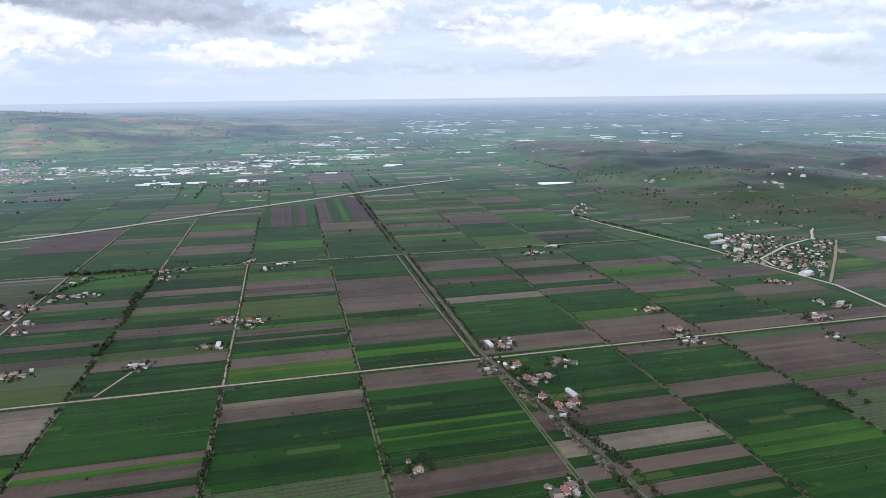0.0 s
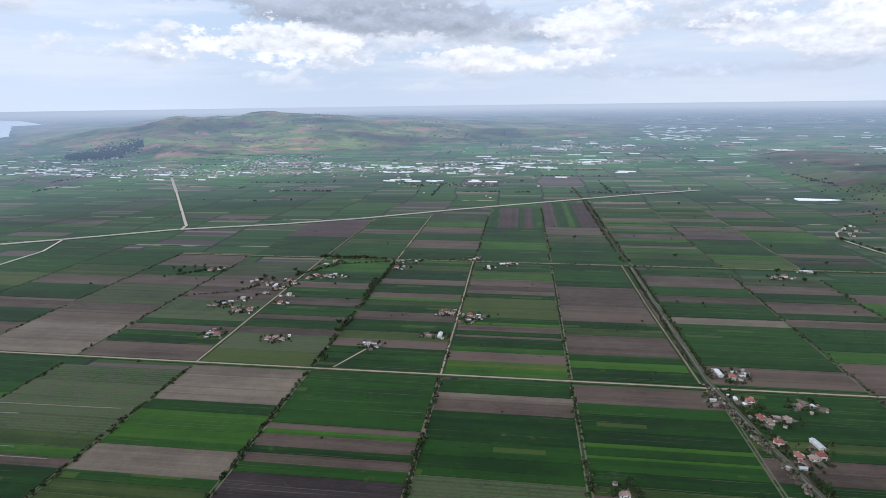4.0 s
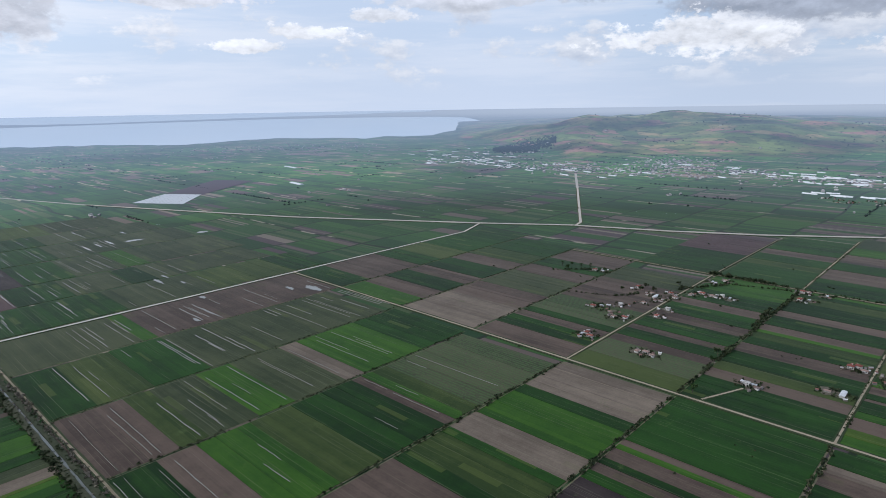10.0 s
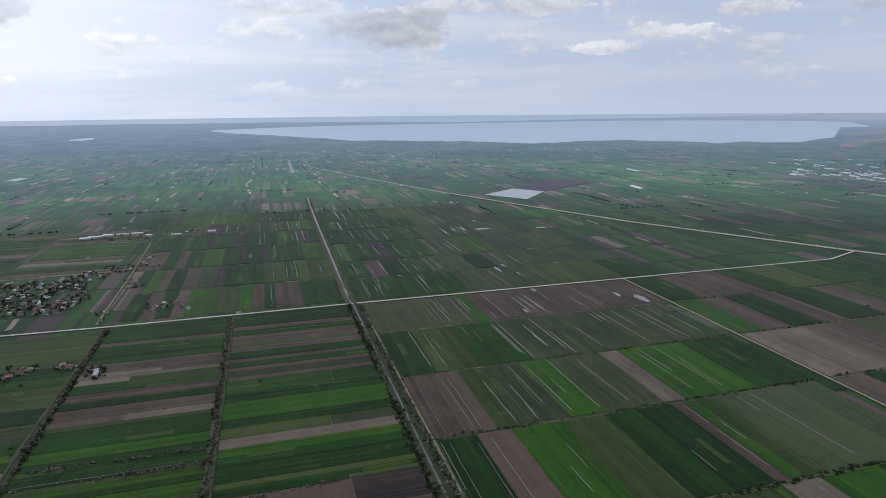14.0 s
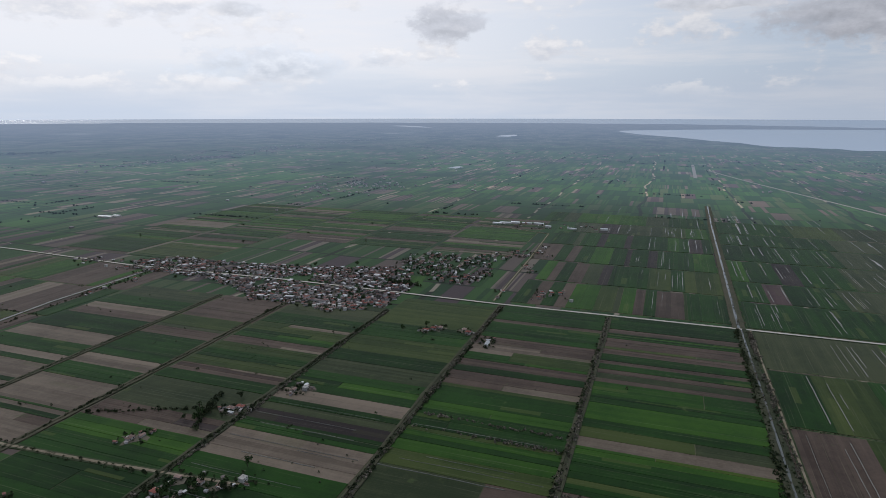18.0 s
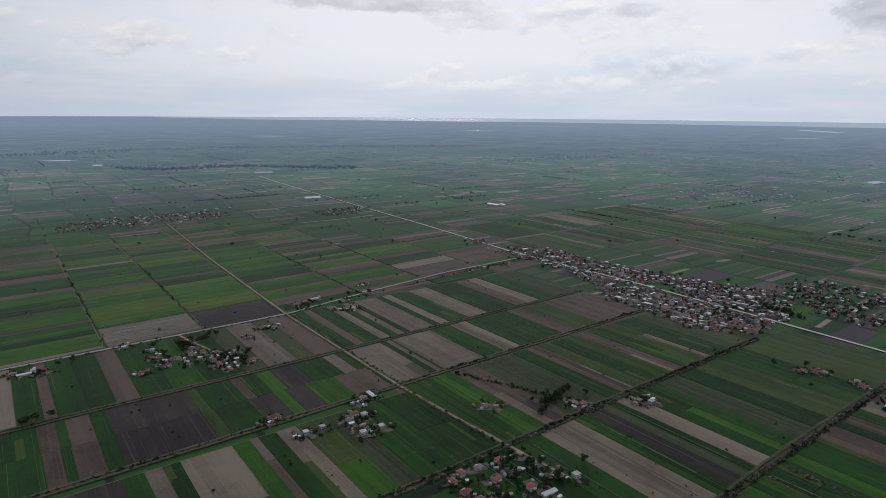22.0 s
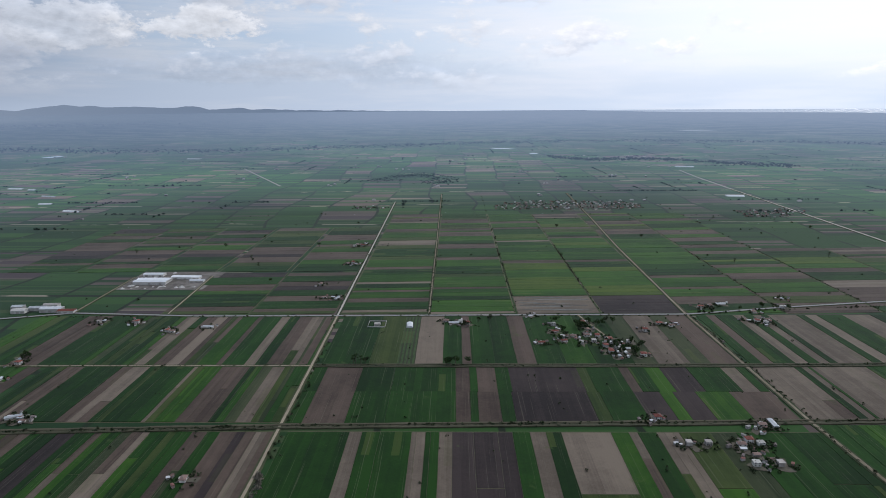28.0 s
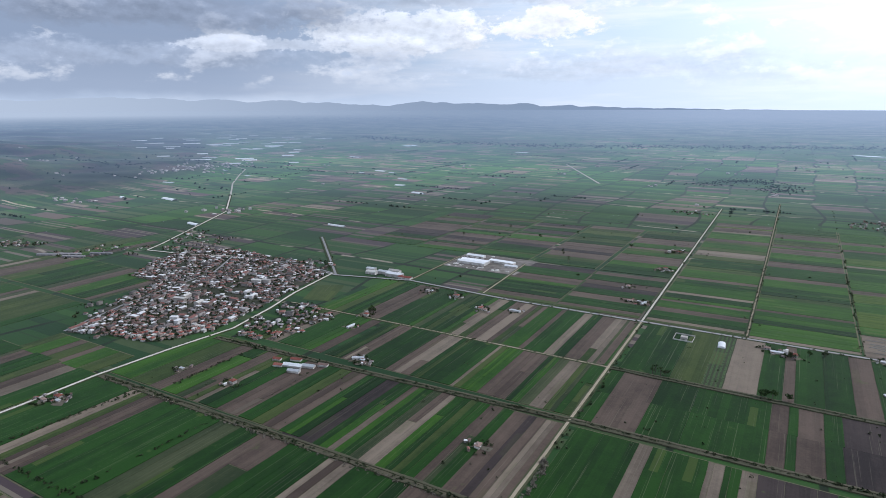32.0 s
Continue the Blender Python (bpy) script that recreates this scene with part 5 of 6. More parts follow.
def barn_kind(label, w, d, h, roof, rh, wall):
    w, d, h, rh = 0.82 * w, 0.82 * d, 0.86 * h, 0.8 * rh
    root = thing("barn", label, "barn", "farm sheds")
    v, f = box(-w / 2, w / 2, -d / 2, d / 2, -0.3, h)
    part("wall", mesh("wall", v, f, [wall]), root)
    part("roof", mesh("roof", *hip(w, d, h, rh, 0.4, 0.0), [roof]), root)
    part("gate", mesh("gate", *box(w / 2 - 0.05, w / 2 + 0.08, -d * 0.25, d * 0.25, 0, h * 0.8), [CONCRETE]), root)
    return root


KINDS = {
    "r": house_kind("two-storey white house with a red hipped tile roof", 9.0, 7.6, 4.8, TERRACOTTA, 2.4, WHITEWALL),
    "s": house_kind("low farmhouse with an old brown tile roof", 10, 6.5, 3.0, OLDTILE, 2.0, WHITEWALL, storeys=1),
    "f": house_kind("white two-storey house with a flat concrete roof", 8.0, 7.4, 4.8, CONCRETE, 0.6, WHITEWALL, flat=True),
    "R": house_kind("low house with a red tile roof", 11, 6.6, 3.1, TERRACOTTA, 2.0, WHITEWALL, storeys=1),
    "g": house_kind("unfinished grey block house with a flat roof", 7.2, 7.0, 4.8, GREYWALL, 0.6, GREYWALL, flat=True, chimney=False),
    "B": barn_kind("long barn with a pale sheet roof", 19, 6.0, 2.8, SHEET, 1.5, WHITEWALL),
    "b": barn_kind("small farm shed with a grey sheet roof", 7, 4, 2.3, SHEET, 0.9, GREYWALL),
    "o": barn_kind("old shed with a brown tile roof", 8, 4.5, 2.3, OLDTILE, 1.3, GREYWALL),
}
TOWN = [
    house_kind("small white house with a red tile roof", 7.6, 5.8, 2.5, TERRACOTTA, 1.8, WHITEWALL, storeys=0, group="village houses"),
    house_kind("small house with an old brown tile roof", 8.4, 5.6, 2.4, OLDTILE, 1.7, GREYWALL, storeys=0, group="village houses"),
    house_kind("two-storey pale house with a flat roof", 7.2, 6.4, 4.4, CONCRETE, 0.5, WHITEWALL, True, False, 0, "village houses"),
    house_kind("grey block house with a brown tile roof", 7.4, 6.2, 4.2, OLDTILE, 2.0, GREYWALL, storeys=0, group="village houses"),
    house_kind("two-storey house with a red tile roof", 7.8, 6.6, 4.2, TERRACOTTA, 2.2, GREYWALL, storeys=0, group="village houses"),
]
for k in [*KINDS.values(), *TOWN]:
    SPARE[k] = True
hrng = random.Random(33)


GARDEN, HUTS, YARDS = [], [], []


def clutter(u, v, reach=15.0):
    """Bushes, fruit trees, huts and trodden earth round a farmhouse."""
    for _ in range(hrng.randint(7, 13)):
        a, d, q = hrng.uniform(0, 6.28), hrng.uniform(6, reach), hrng.uniform(0.8, 2.4)
        GARDEN.append((u + math.cos(a) * d, v + math.sin(a) * d, q))
    for _ in range(hrng.randint(1, 3)):
        a, d = hrng.uniform(0, 6.28), hrng.uniform(8, reach)
        HUTS.append((u + math.cos(a) * d, v + math.sin(a) * d, hrng.uniform(2, 5), hrng.uniform(2, 3.2), hrng.uniform(1.8, 2.6), hrng.uniform(0, 180)))
    YARDS.append((u, v))


def farm(spec):
    """Words of kind:u,v or kind:u,v,turn."""
    for word in spec.split():
        k, at = word.split(":")
        u, v, *turn = (float(x) for x in at.split(","))
        clutter(u, v)
        place(KINDS[k], u, v, (turn[0] if turn else hrng.choice((0, 0, 90, 180)) + hrng.uniform(-6, 6)))


def yard(u, v, w, d, count, pool):
    """A farmstead: houses, sheds and fruit trees loosely round a yard."""
    done = []
    for _ in range(count * 12):
        if len(done) >= count:
            break
        x, y = u + hrng.uniform(-w, w) / 2, v + hrng.uniform(-d, d) / 2
        if all(math.hypot(x - a, y - b) > 13 for a, b in done):
            done.append((x, y))
            clutter(x, y)
            place(KINDS[hrng.choice(pool)], x, y, hrng.choice((0, 90, 180, 270)) + hrng.uniform(-10, 10))
    for _ in range(count + 1):
        place(hrng.choice(TREES[:4]), u + hrng.uniform(-w, w) * 0.6, v + hrng.uniform(-d, d) * 0.6, hrng.uniform(0, 360))


farm("B:223,678,95 r:234,667 b:246,672 b:240,682 r:233,610 b:221,616 R:232,578 s:238,570 o:247,580 s:256,577 b:198,611 r:231,531 R:240,512 s:251,509 r:258,512 B:264,533,100 o:285,612,110 o:279,606 b:292,607,100 b:236,493 s:84,441 R:189,385 s:197,390 o:181,380")
farm("f:-190,723 b:-183,727 o:-178,721 r:-105,858 r:-112,852 s:-98,850 B:-103,765,90 o:-118,764 r:-70,845 b:-58,848 s:-64,838 b:-70,827 B:-58,1117 B:-30,1142 s:-20,1147 b:-89,1178 o:-96,1172 s:-84,1185 r:-236,1148 s:-228,1152 b:-200,1150")
farm("s:484,737 r:474,734 o:495,738 R:466,662 r:474,657 b:458,622 s:470,619 o:462,640 R:443,1094 r:452,1090 s:434,1088 B:500,1130 b:508,1124 b:645,583 r:675,646 s:690,650 b:683,655 f:754,684 b:765,690 o:746,678 s:749,802 R:738,806 b:758,797 s:735,700")
farm("R:-466,861 b:-456,871 f:-435,893 o:-432,853 s:-416,835 R:-402,842 r:-457,1000 s:-412,927 B:-412,969 o:-396,954 f:-369,919 R:-369,880 s:-372,1018 R:-360,1036 s:-343,1033 f:-329,1041 b:-316,1038 o:-425,985 s:-385,985 R:-400,1003 b:-373,1118 s:-357,1137 r:-228,1099 b:-217,1109")
farm("r:-410,747 R:-402,741 b:-416,742 s:-318,737 o:-308,733 s:-328,733 b:-560,1060 R:-575,1058")
# southern farms
farm("r:-235,-600 b:-228,-594 g:-249,-549 g:-268,-549 s:-300,-548 r:-310,-555 f:-318,-548 b:-298,-540 o:-306,-530 f:-298,-514 g:-320,-514 s:-338,-586 b:-330,-580 B:-350,-588")
yard(-250, -790, 50, 50, 9, "grfsb")
yard(-205, -850, 80, 90, 12, "rfgsRo")
farm("R:-142,-812 r:-215,-892 f:-30,-897 r:-40,-890 B:-20,-893 s:-8,-902 b:-140,-924 r:-300,-860 R:-330,-890 s:-345,-880")
farm("f:-551,-962 r:-480,-897 f:-490,-890 b:-470,-903 s:-500,-905 R:-422,-969 s:-440,-975 B:-460,-982 b:-575,-1010 s:-496,-942")
farm("s:-443,-487 o:-452,-480 b:-616,-385 f:-606,-380 o:-600,-392 s:-533,-432 R:-540,-424 b:-525,-426 r:-856,-308 s:-866,-300 R:-850,-318 r:-857,-252 b:-839,-215 B:-825,-213 s:-870,-262")
yard(-360, -365, 100, 60, 12, "rRsRso")
farm("f:-421,-330 B:-381,-326 r:-335,-395 R:-322,-390")
farm("s:207,-1435 R:196,-1430 b:190,-1445 f:214,-1420 r:193,-1264 s:203,-1258 b:186,-1255 s:228,-1105 b:190,-1025 B:182,-1018,75 s:205,-1022")
farm("R:686,-343 b:676,-337 o:692,-330 g:530,-898 b:525,-905 r:470,-898 o:478,-902 R:407,-864 s:398,-858 B:351,-877 b:629,-464 r:541,-468 s:222,-488 b:556,-755 B:538,-690 b:446,-598 B:455,-600,30 o:440,-592 r:548,-742")


tagged(new("garden_bushes", leafy("garden_bushes", [(u, v, q * 0.8 + rise(u, v)) for u, v, q in GARDEN], [(q, q, q) for u, v, q in GARDEN], 15, 0.42, LEAF)), "bushes and fruit trees round the farmhouses", "bush", kind="stuff")
shapes, tops = [], []
for u, v, w, d, h, a in HUTS:
    m = pose(u, v, 0.4 + rise(u, v), 0, 0, a)
    bv, bf = box(-w / 2, w / 2, -d / 2, d / 2, -0.6, h)
    shapes.append(([tuple(m @ Vector(q)) for q in bv], bf))
    bv, bf = hip(w, d, h, 0.7, 0.25, 0.0)
    tops.append(([tuple(m @ Vector(q)) for q in bv], bf))
wv, wf = join(*shapes)
rv, rf = join(*tops)
tagged(new("farm_huts", mesh("farm_huts", wv + rv, wf + [tuple(k + len(wv) for k in q) for q in rf], [WALLS, ROOFS], slots=[0] * len(wf) + [1] * len(rf))), "small huts and lean-tos in the farmyards", "hut", kind="stuff")
earth = plain("trodden yard", (0.045, 0.045, 0.030), (0.125, 0.110, 0.085), 0.25)
vv, ff = [], []
for n, (u, v) in enumerate(YARDS):
    b0 = len(vv)
    vv.append((u, v, 0.80 + 0.001 * (n % 40) + rise(u, v)))
    for k in range(11):
        a = 2 * math.pi * k / 11
        q = hrng.choice((4, 6, 9, 13)) * hrng.uniform(0.8, 1.2)
        vv.append((u + math.cos(a) * q, v + math.sin(a) * q, 0.74 + 0.001 * (n % 40) + rise(u, v)))
        ff.append((b0, b0 + 1 + k, b0 + 1 + (k + 1) % 11))
tagged(new("farmyards", mesh("farmyards", vv, ff, [earth])), "trodden earth yards round the farmhouses", "yard", kind="structure")


def compound(u, v):
    """A square walled plot with a small block in it."""
    root = thing("walled_plot", "small walled plot with a grey block building", "building")
    for n, (x0, x1, y0, y1) in enumerate(((-13, 13, -13.2, -12.8), (-13, 13, 12.8, 13.2), (-13.2, -12.8, -12.7, 12.7), (12.8, 13.2, -12.7, 12.7))):
        part("plot_wall", mesh("plot_wall", *box(x0, x1, y0, y1, 0, 1.8), [CONCRETE]), root)
    part("block", mesh("block", *box(-5, 4, -2, 6, 0, 3.4), [GREYWALL]), root)
    root.matrix_basis = pose(u, v, 0.45)


compound(97, -890)


def tunnel(name, label, w, l, h, mat, group, at, turn):
    """A polythene tunnel or an arched shed, with end walls."""
    v, f, n = [], [], 8
    for y in (-l / 2, l / 2):
        for k in range(n + 1):
            a = math.pi * k / n
            v.append((-math.cos(a) * w / 2, y, math.sin(a) * h))
    f = [(k, k + 1, n + 2 + k, n + 1 + k) for k in range(n)]
    root = thing(name, label, "greenhouse", group, at=at, turn=turn)
    part("cover", mesh("cover", v, f, [mat]), root)
    part("end_wall", mesh("end_wall", v, [tuple(range(n + 1))], [mat]), root)
    part("end_wall", mesh("end_wall", v, [tuple(range(2 * n + 1, n, -1))], [mat]), root)
    return root


tunnel("greenhouse", "white polythene greenhouse beside a field", 10, 20, 2.8, FILM, "greenhouses", (47, -886, 0.3), 4)
for n in range(3):
    tunnel("greenhouse", "long white polythene greenhouse on the plain", 11, 128, 4, FILM, "greenhouses", (890, 1958 + 12 * n, 0), 80)

# ---- the factory and the roadside depots ----


def shed(label, u, v, w, d, h, turn=0.0, roof=None, wall=None, bays=1):
    root = thing("factory_shed", label, "factory", "factory sheds", at=(u, v, 0.2), turn=turn)
    part("wall", mesh("wall", *box(-w / 2, w / 2, -d / 2, d / 2, -0.3, h), [wall or WHITEWALL]), root)
    for n in range(bays):
        a, f = hip(w, d / bays, h, 2.0, 0.3, 0.0)
        a = [(x, y - d / 2 + d / bays * (n + 0.5), z) for x, y, z in a]
        part("roof", mesh("roof", a, f, [roof or SHEET]), root)
    for n in range(3):
        part("gate", mesh("gate", *box(-w / 3 + n * w / 3 - 2.5, -w / 3 + n * w / 3 + 2.5, d / 2 - 0.05, d / 2 + 0.1, 0, h * 0.7), [GREYWALL]), root)


pad = [(440, -1075), (605, -1075), (605, -1200), (440, -1200)]
tagged(new("yard_pad", mesh("pad", [(u, v, z) for z in (0.5, -0.1) for u, v in pad], [(3, 2, 1, 0), (0, 1, 5, 4), (1, 2, 6, 5), (2, 3, 7, 6), (3, 0, 4, 7)], [plain("rubble yard", (0.10, 0.09, 0.08), (0.36, 0.33, 0.30), 0.08)])), "bare rubble yard round the factory", "yard", kind="structure")
shed("large white factory shed with a pale sheet roof", 553, -1122, 62, 30, 5.5, 0, FILM, bays=2)
shed("long white factory shed behind the yard", 500, -1150, 56, 14, 4.5, -4, FILM)
shed("white factory shed at the back of the yard", 572, -1170, 40, 14, 4.5, 0, FILM)
shed("long pale factory shed", 470, -1128, 26, 12, 3.5, 4)
crng = random.Random(3)
for _ in range(26):
    u, v = crng.uniform(450, 600), crng.uniform(-1100, -1080) if crng.random() < 0.5 else crng.uniform(-1190, -1090)
    root = thing("rubble_heap", "pale heap of rubble and stacked blocks", "rubble", "rubble heaps", at=(u, v, 0.5))
    s = crng.uniform(1.5, 5)
    hv, hf = [(0, 0, s * 0.6)], []
    for k in range(9):
        a = 2 * math.pi * k / 9
        hv.append((math.cos(a) * s * crng.uniform(0.7, 1.3), math.sin(a) * s * crng.uniform(0.7, 1.3), 0))
    part("heap", mesh("heap", hv, [(0, 1 + k, 1 + (k + 1) % 9) for k in range(9)], [CONCRETE]), root)
for u, v, w, d, h, r in ((640, -955, 34, 14, 6, None), (668, -962, 26, 12, 5, None), (690, -950, 22, 14, 5, CONCRETE), (612, -950, 26, 12, 4, TERRACOTTA), (705, -968, 18, 12, 5, None), (655, -978, 24, 10, 5, GREYWALL)):
    shed("roadside depot with a sheet roof", u, v, w, d, h, 4, r)
for u, v, w, d, r in ((513, -540, 36, 12, None), (500, -528, 22, 9, None), (494, -548, 24, 10, None), (530, -532, 16, 10, TERRACOTTA), (522, -556, 20, 9, TERRACOTTA), (480, -560, 18, 9, OLDTILE), (545, -545, 14, 9, TERRACOTTA)):
    shed("low farm shed in a walled yard", u, v, w * 0.72, d * 0.72, 2.8, 14, r)
shed("long white greenhouse shed by the road", 1210, 985, 90, 22, 5, 0)
shed("white shed by the village road", 826, 822, 24, 12, 5, 20)
shed("white shed at the edge of the village", 862, 1108, 40, 14, 5, 10)
shed("flat pale shed at the edge of the village", 838, 1060, 34, 10, 4, 10)
for u, v in ((1408, -717), (1370, -745), (1314, -782), (1340, -735)):
    shed("long dark-roofed block beyond the town", u, v, 48, 9, 2.6, 28, ASPHALT, ASPHALT)

# ---- villages ----
vrng = random.Random(77)


def inside(p, poly):
    x, y, hit = p[0], p[1], False
    for (a, b), (c, d) in zip(poly, poly[1:] + poly[:1]):
        if (b > y) != (d > y) and x < (c - a) * (y - b) / (d - b) + a:
            hit = not hit
    return hit


def off_road(p, line):
    best = 1e9
    for (a, b), (c, d) in zip(line, line[1:]):
        t = max(0, min(1, ((p[0] - a) * (c - a) + (p[1] - b) * (d - b)) / ((c - a) ** 2 + (d - b) ** 2)))
        best = min(best, math.hypot(p[0] - a - (c - a) * t, p[1] - b - (d - b) * t))
    return best


def village(label, poly, pitch, roads, singles, turn=0.0, tall=0.06, keep=0.9, trees=0.5, open_at=()):
    """Houses on a loose lattice inside an outline. The first ones are things, the rest one mass of roofs."""
    us, vs = [p[0] for p in poly], [p[1] for p in poly]
    spots = []
    u = min(us)
    while u < max(us):
        v = min(vs)
        while v < max(vs):
            p = (u + vrng.uniform(-0.38, 0.38) * pitch, v + vrng.uniform(-0.38, 0.38) * pitch)
            if inside(p, poly) and all(off_road(p, r) > 6.5 for r in roads) and vrng.random() < keep and noise.noise((p[0] / 38, p[1] / 38, 4.4)) > -0.46 and all(math.hypot(p[0] - a, p[1] - b) > c for a, b, c in open_at):
                spots.append(p)
            v += pitch
        u += pitch
    spots.sort(key=lambda p: math.hypot(*p))
    walls, roofs, green, rad = [], [], [], []
    for n, (u, v) in enumerate(spots):
        z = rise(u, v)
        a = turn + vrng.choice((0, 90)) + vrng.uniform(-12, 12)
        if n < singles:
            place(vrng.choice(TOWN), u, v, a)
        else:
            w, d = vrng.uniform(3.8, 8.4), vrng.uniform(3.4, 6.0)
            h = vrng.choice((2.2, 2.4, 2.6, 2.8, 4.6))
            if vrng.random() < tall:
                w, d, h = vrng.uniform(10, 17), 7, vrng.uniform(4, 7)
            m = pose(u, v, z, 0, 0, a)
            bv, bf = box(-w / 2, w / 2, -d / 2, d / 2, -0.5, h)
            walls.append(([tuple(m @ Vector(q)) for q in bv], bf))
            rv, rf = hip(w, d, h, 1.4, 0.4) if h < 8 and vrng.random() < 0.75 else box(-w / 2 - 0.2, w / 2 + 0.2, -d / 2 - 0.2, d / 2 + 0.2, h, h + 0.4)
            roofs.append(([tuple(m @ Vector(q)) for q in rv], rf))
        if vrng.random() < 0.75:  # a lean-to or a hut beside the house
            m = pose(u + vrng.uniform(-0.6, 0.6) * pitch, v + vrng.uniform(-0.6, 0.6) * pitch, z, 0, 0, a)
            w, d, h = vrng.uniform(2.2, 4.6), vrng.uniform(1.8, 3.2), vrng.uniform(1.8, 2.4)
            bv, bf = box(-w / 2, w / 2, -d / 2, d / 2, -0.5, h)
            walls.append(([tuple(m @ Vector(q)) for q in bv], bf))
            rv, rf = hip(w, d, h, 0.5, 0.2, 0.0)
            roofs.append(([tuple(m @ Vector(q)) for q in rv], rf))
        for _ in range(5):
            if vrng.random() < trees:
                s = vrng.uniform(0.8, 2.3)
                green.append((u + vrng.uniform(-1, 1) * pitch * 0.7, v + vrng.uniform(-1, 1) * pitch * 0.7, z + s))
                rad.append((s, s, s * 1.1))
    if walls:
        wv, wf = join(*walls)
        rv, rf = join(*roofs)
        me = mesh("village_houses", wv + rv, wf + [tuple(k + len(wv) for k in q) for q in rf], [WALLS, ROOFS], slots=[0] * len(wf) + [1] * len(rf))
        tagged(new("village_houses", me), label, "village", kind="stuff")
    if green:
        tagged(new("garden_trees", leafy("garden_trees", green, rad, 16, 0.42, LEAF)), "dark garden trees and bushes between houses", "tree", kind="stuff")


TOWN_ROADS = [[(706, -30), (703, -309), (706, -398), (700, -497), (688, -599), (708, -693), (733, -776), (759, -913)], [(895, -466), (934, -583), (955, -693), (972, -805), (1040, -912)], [(1258, -856), (1154, -874), (1040, -912), (961, -926), (845, -932), (759, -913)], [(800, -560), (870, -760), (900, -930)], [(716, -700), (960, -720)]]
TOWN_EDGE = [(923, -520), (887, -464), (839, -488), (750, -500), (730, -525), (707, -581), (732, -717), (770, -920), (863, -951), (998, -952), (1098, -964), (1185, -898), (1169, -823), (1085, -702), (1000, -700), (970, -604)]
tagged(new("town_ground", mesh("town_ground", [(u, v, 0.72) for u, v in TOWN_EDGE], [tuple(range(len(TOWN_EDGE)))], [plain("trodden gardens", (0.022, 0.028, 0.015), (0.105, 0.094, 0.078), 0.09)])), "trodden earth and gardens between the town's houses", "ground", kind="structure")
village("dense town of mixed red, brown and grey roofs", TOWN_EDGE, 8.6, TOWN_ROADS, 60, 14, 0.05, 0.86, 0.62)
village("loose houses along the road by the town", [(716, -707), (672, -741), (589, -727), (587, -634), (590, -605), (647, -573), (688, -622)], 11.0, TOWN_ROADS, 14, 10, 0.03, 0.7, 0.7)
village("houses scattered beyond the town", [(1130, -900), (1190, -1050), (1260, -1060), (1370, -1060), (1300, -960), (1290, -860)], 22.0, TOWN_ROADS + [[(1258, -856), (1290, -920), (1515, -1308)]], 0, 14, 0.02, 0.6, 0.8)
village("houses at the town's edge", [(1200, -830), (1400, -860), (1420, -720), (1340, -720), (1240, -790)], 24.0, [], 0, 20, 0.04, 0.5, 0.6)
village("hamlet beyond the town", [(1530, -720), (1640, -700), (1640, -770), (1540, -780)], 17.0, [], 0, 20, 0.04, 0.75, 0.6)
village("sparse houses and gardens below the town", [(887, -464), (950, -500), (1000, -560), (960, -600), (900, -520), (800, -470), (780, -440)], 24.0, TOWN_ROADS, 0, 10, 0.0, 0.5, 0.9)
village("houses along the road into the town", [(770, -925), (900, -962), (850, -985), (760, -945)], 15.0, TOWN_ROADS, 0, 10, 0.05, 0.75, 0.5)
for u, v, w, d, h in ((863, -642, 34, 11, 12), (868, -658, 28, 11, 12), (822, -647, 26, 12, 10), (833, -785, 30, 11, 12), (818, -794, 24, 11, 12), ):
    shed("pale apartment block rising over the town", u, v, w * 0.6, d * 0.75, h * 0.7, 14 + hrng.choice((0, 90)), CONCRETE, GREYWALL)
W1 = [(-1019, -247), (-1025, -453), (-1031, -709), (-1018, -1076)]
village("village of red and grey roofs along a straight road", [(-1050, -1120), (-1112, -1035), (-1117, -894), (-1134, -728), (-1157, -626), (-1188, -540), (-1150, -470), (-1030, -425), (-931, -430), (-878, -500), (-901, -585), (-890, -680), (-958, -764), (-985, -882), (-1000, -1060)], 9.8, [W1], 44, 0, 0.04, 0.9, 0.42)
village("looser houses at the edge of the village", [(-1188, -548), (-1326, -531), (-1366, -480), (-1350, -361), (-1162, -295), (-1110, -361), (-1140, -460)], 15.0, [W1], 14, 0, 0.02, 0.7, 1.0, [(-1120, -455, 42)])
village("farms along the lane behind the village", [(-1310, -349), (-1345, -291), (-1447, -237), (-1463, -297), (-1380, -380)], 20.0, [], 8, 0, 0.02, 0.7, 0.8)
village("row of farms along a track", [(-1040, -262), (-1250, -262), (-1520, -262), (-1520, -222), (-1040, -228)], 22.0, [[(-1000, -247), (-1580, -240)]], 14, 0, 0, 0.7, 0.6)
village("scattered houses by the road", [(-1040, -1000), (-1040, -1250), (-980, -1250), (-960, -1000), (-760, -990), (-760, -960), (-960, -960)], 26.0, [W1], 14, 0, 0, 0.6, 0.6)
village("red-roofed farms in the field beside the road", [(-1130, -128), (-1060, -128), (-1060, -190), (-1130, -190)], 20.0, [], 8, 0, 0, 0.8, 0.6)
village("hillside village with red roofs", [(770, 925), (850, 1110), (925, 1120), (1072, 1020), (1010, 930), (840, 800), (812, 880)], 16.0, [[(815, 880), (830, 930), (880, 960), (949, 1002), (1050, 1040), (1127, 1117)], [(830, 776), (1083, 1013)], [(806, 871), (826, 761)]], 36, 30, 0.03, 0.9, 0.6)
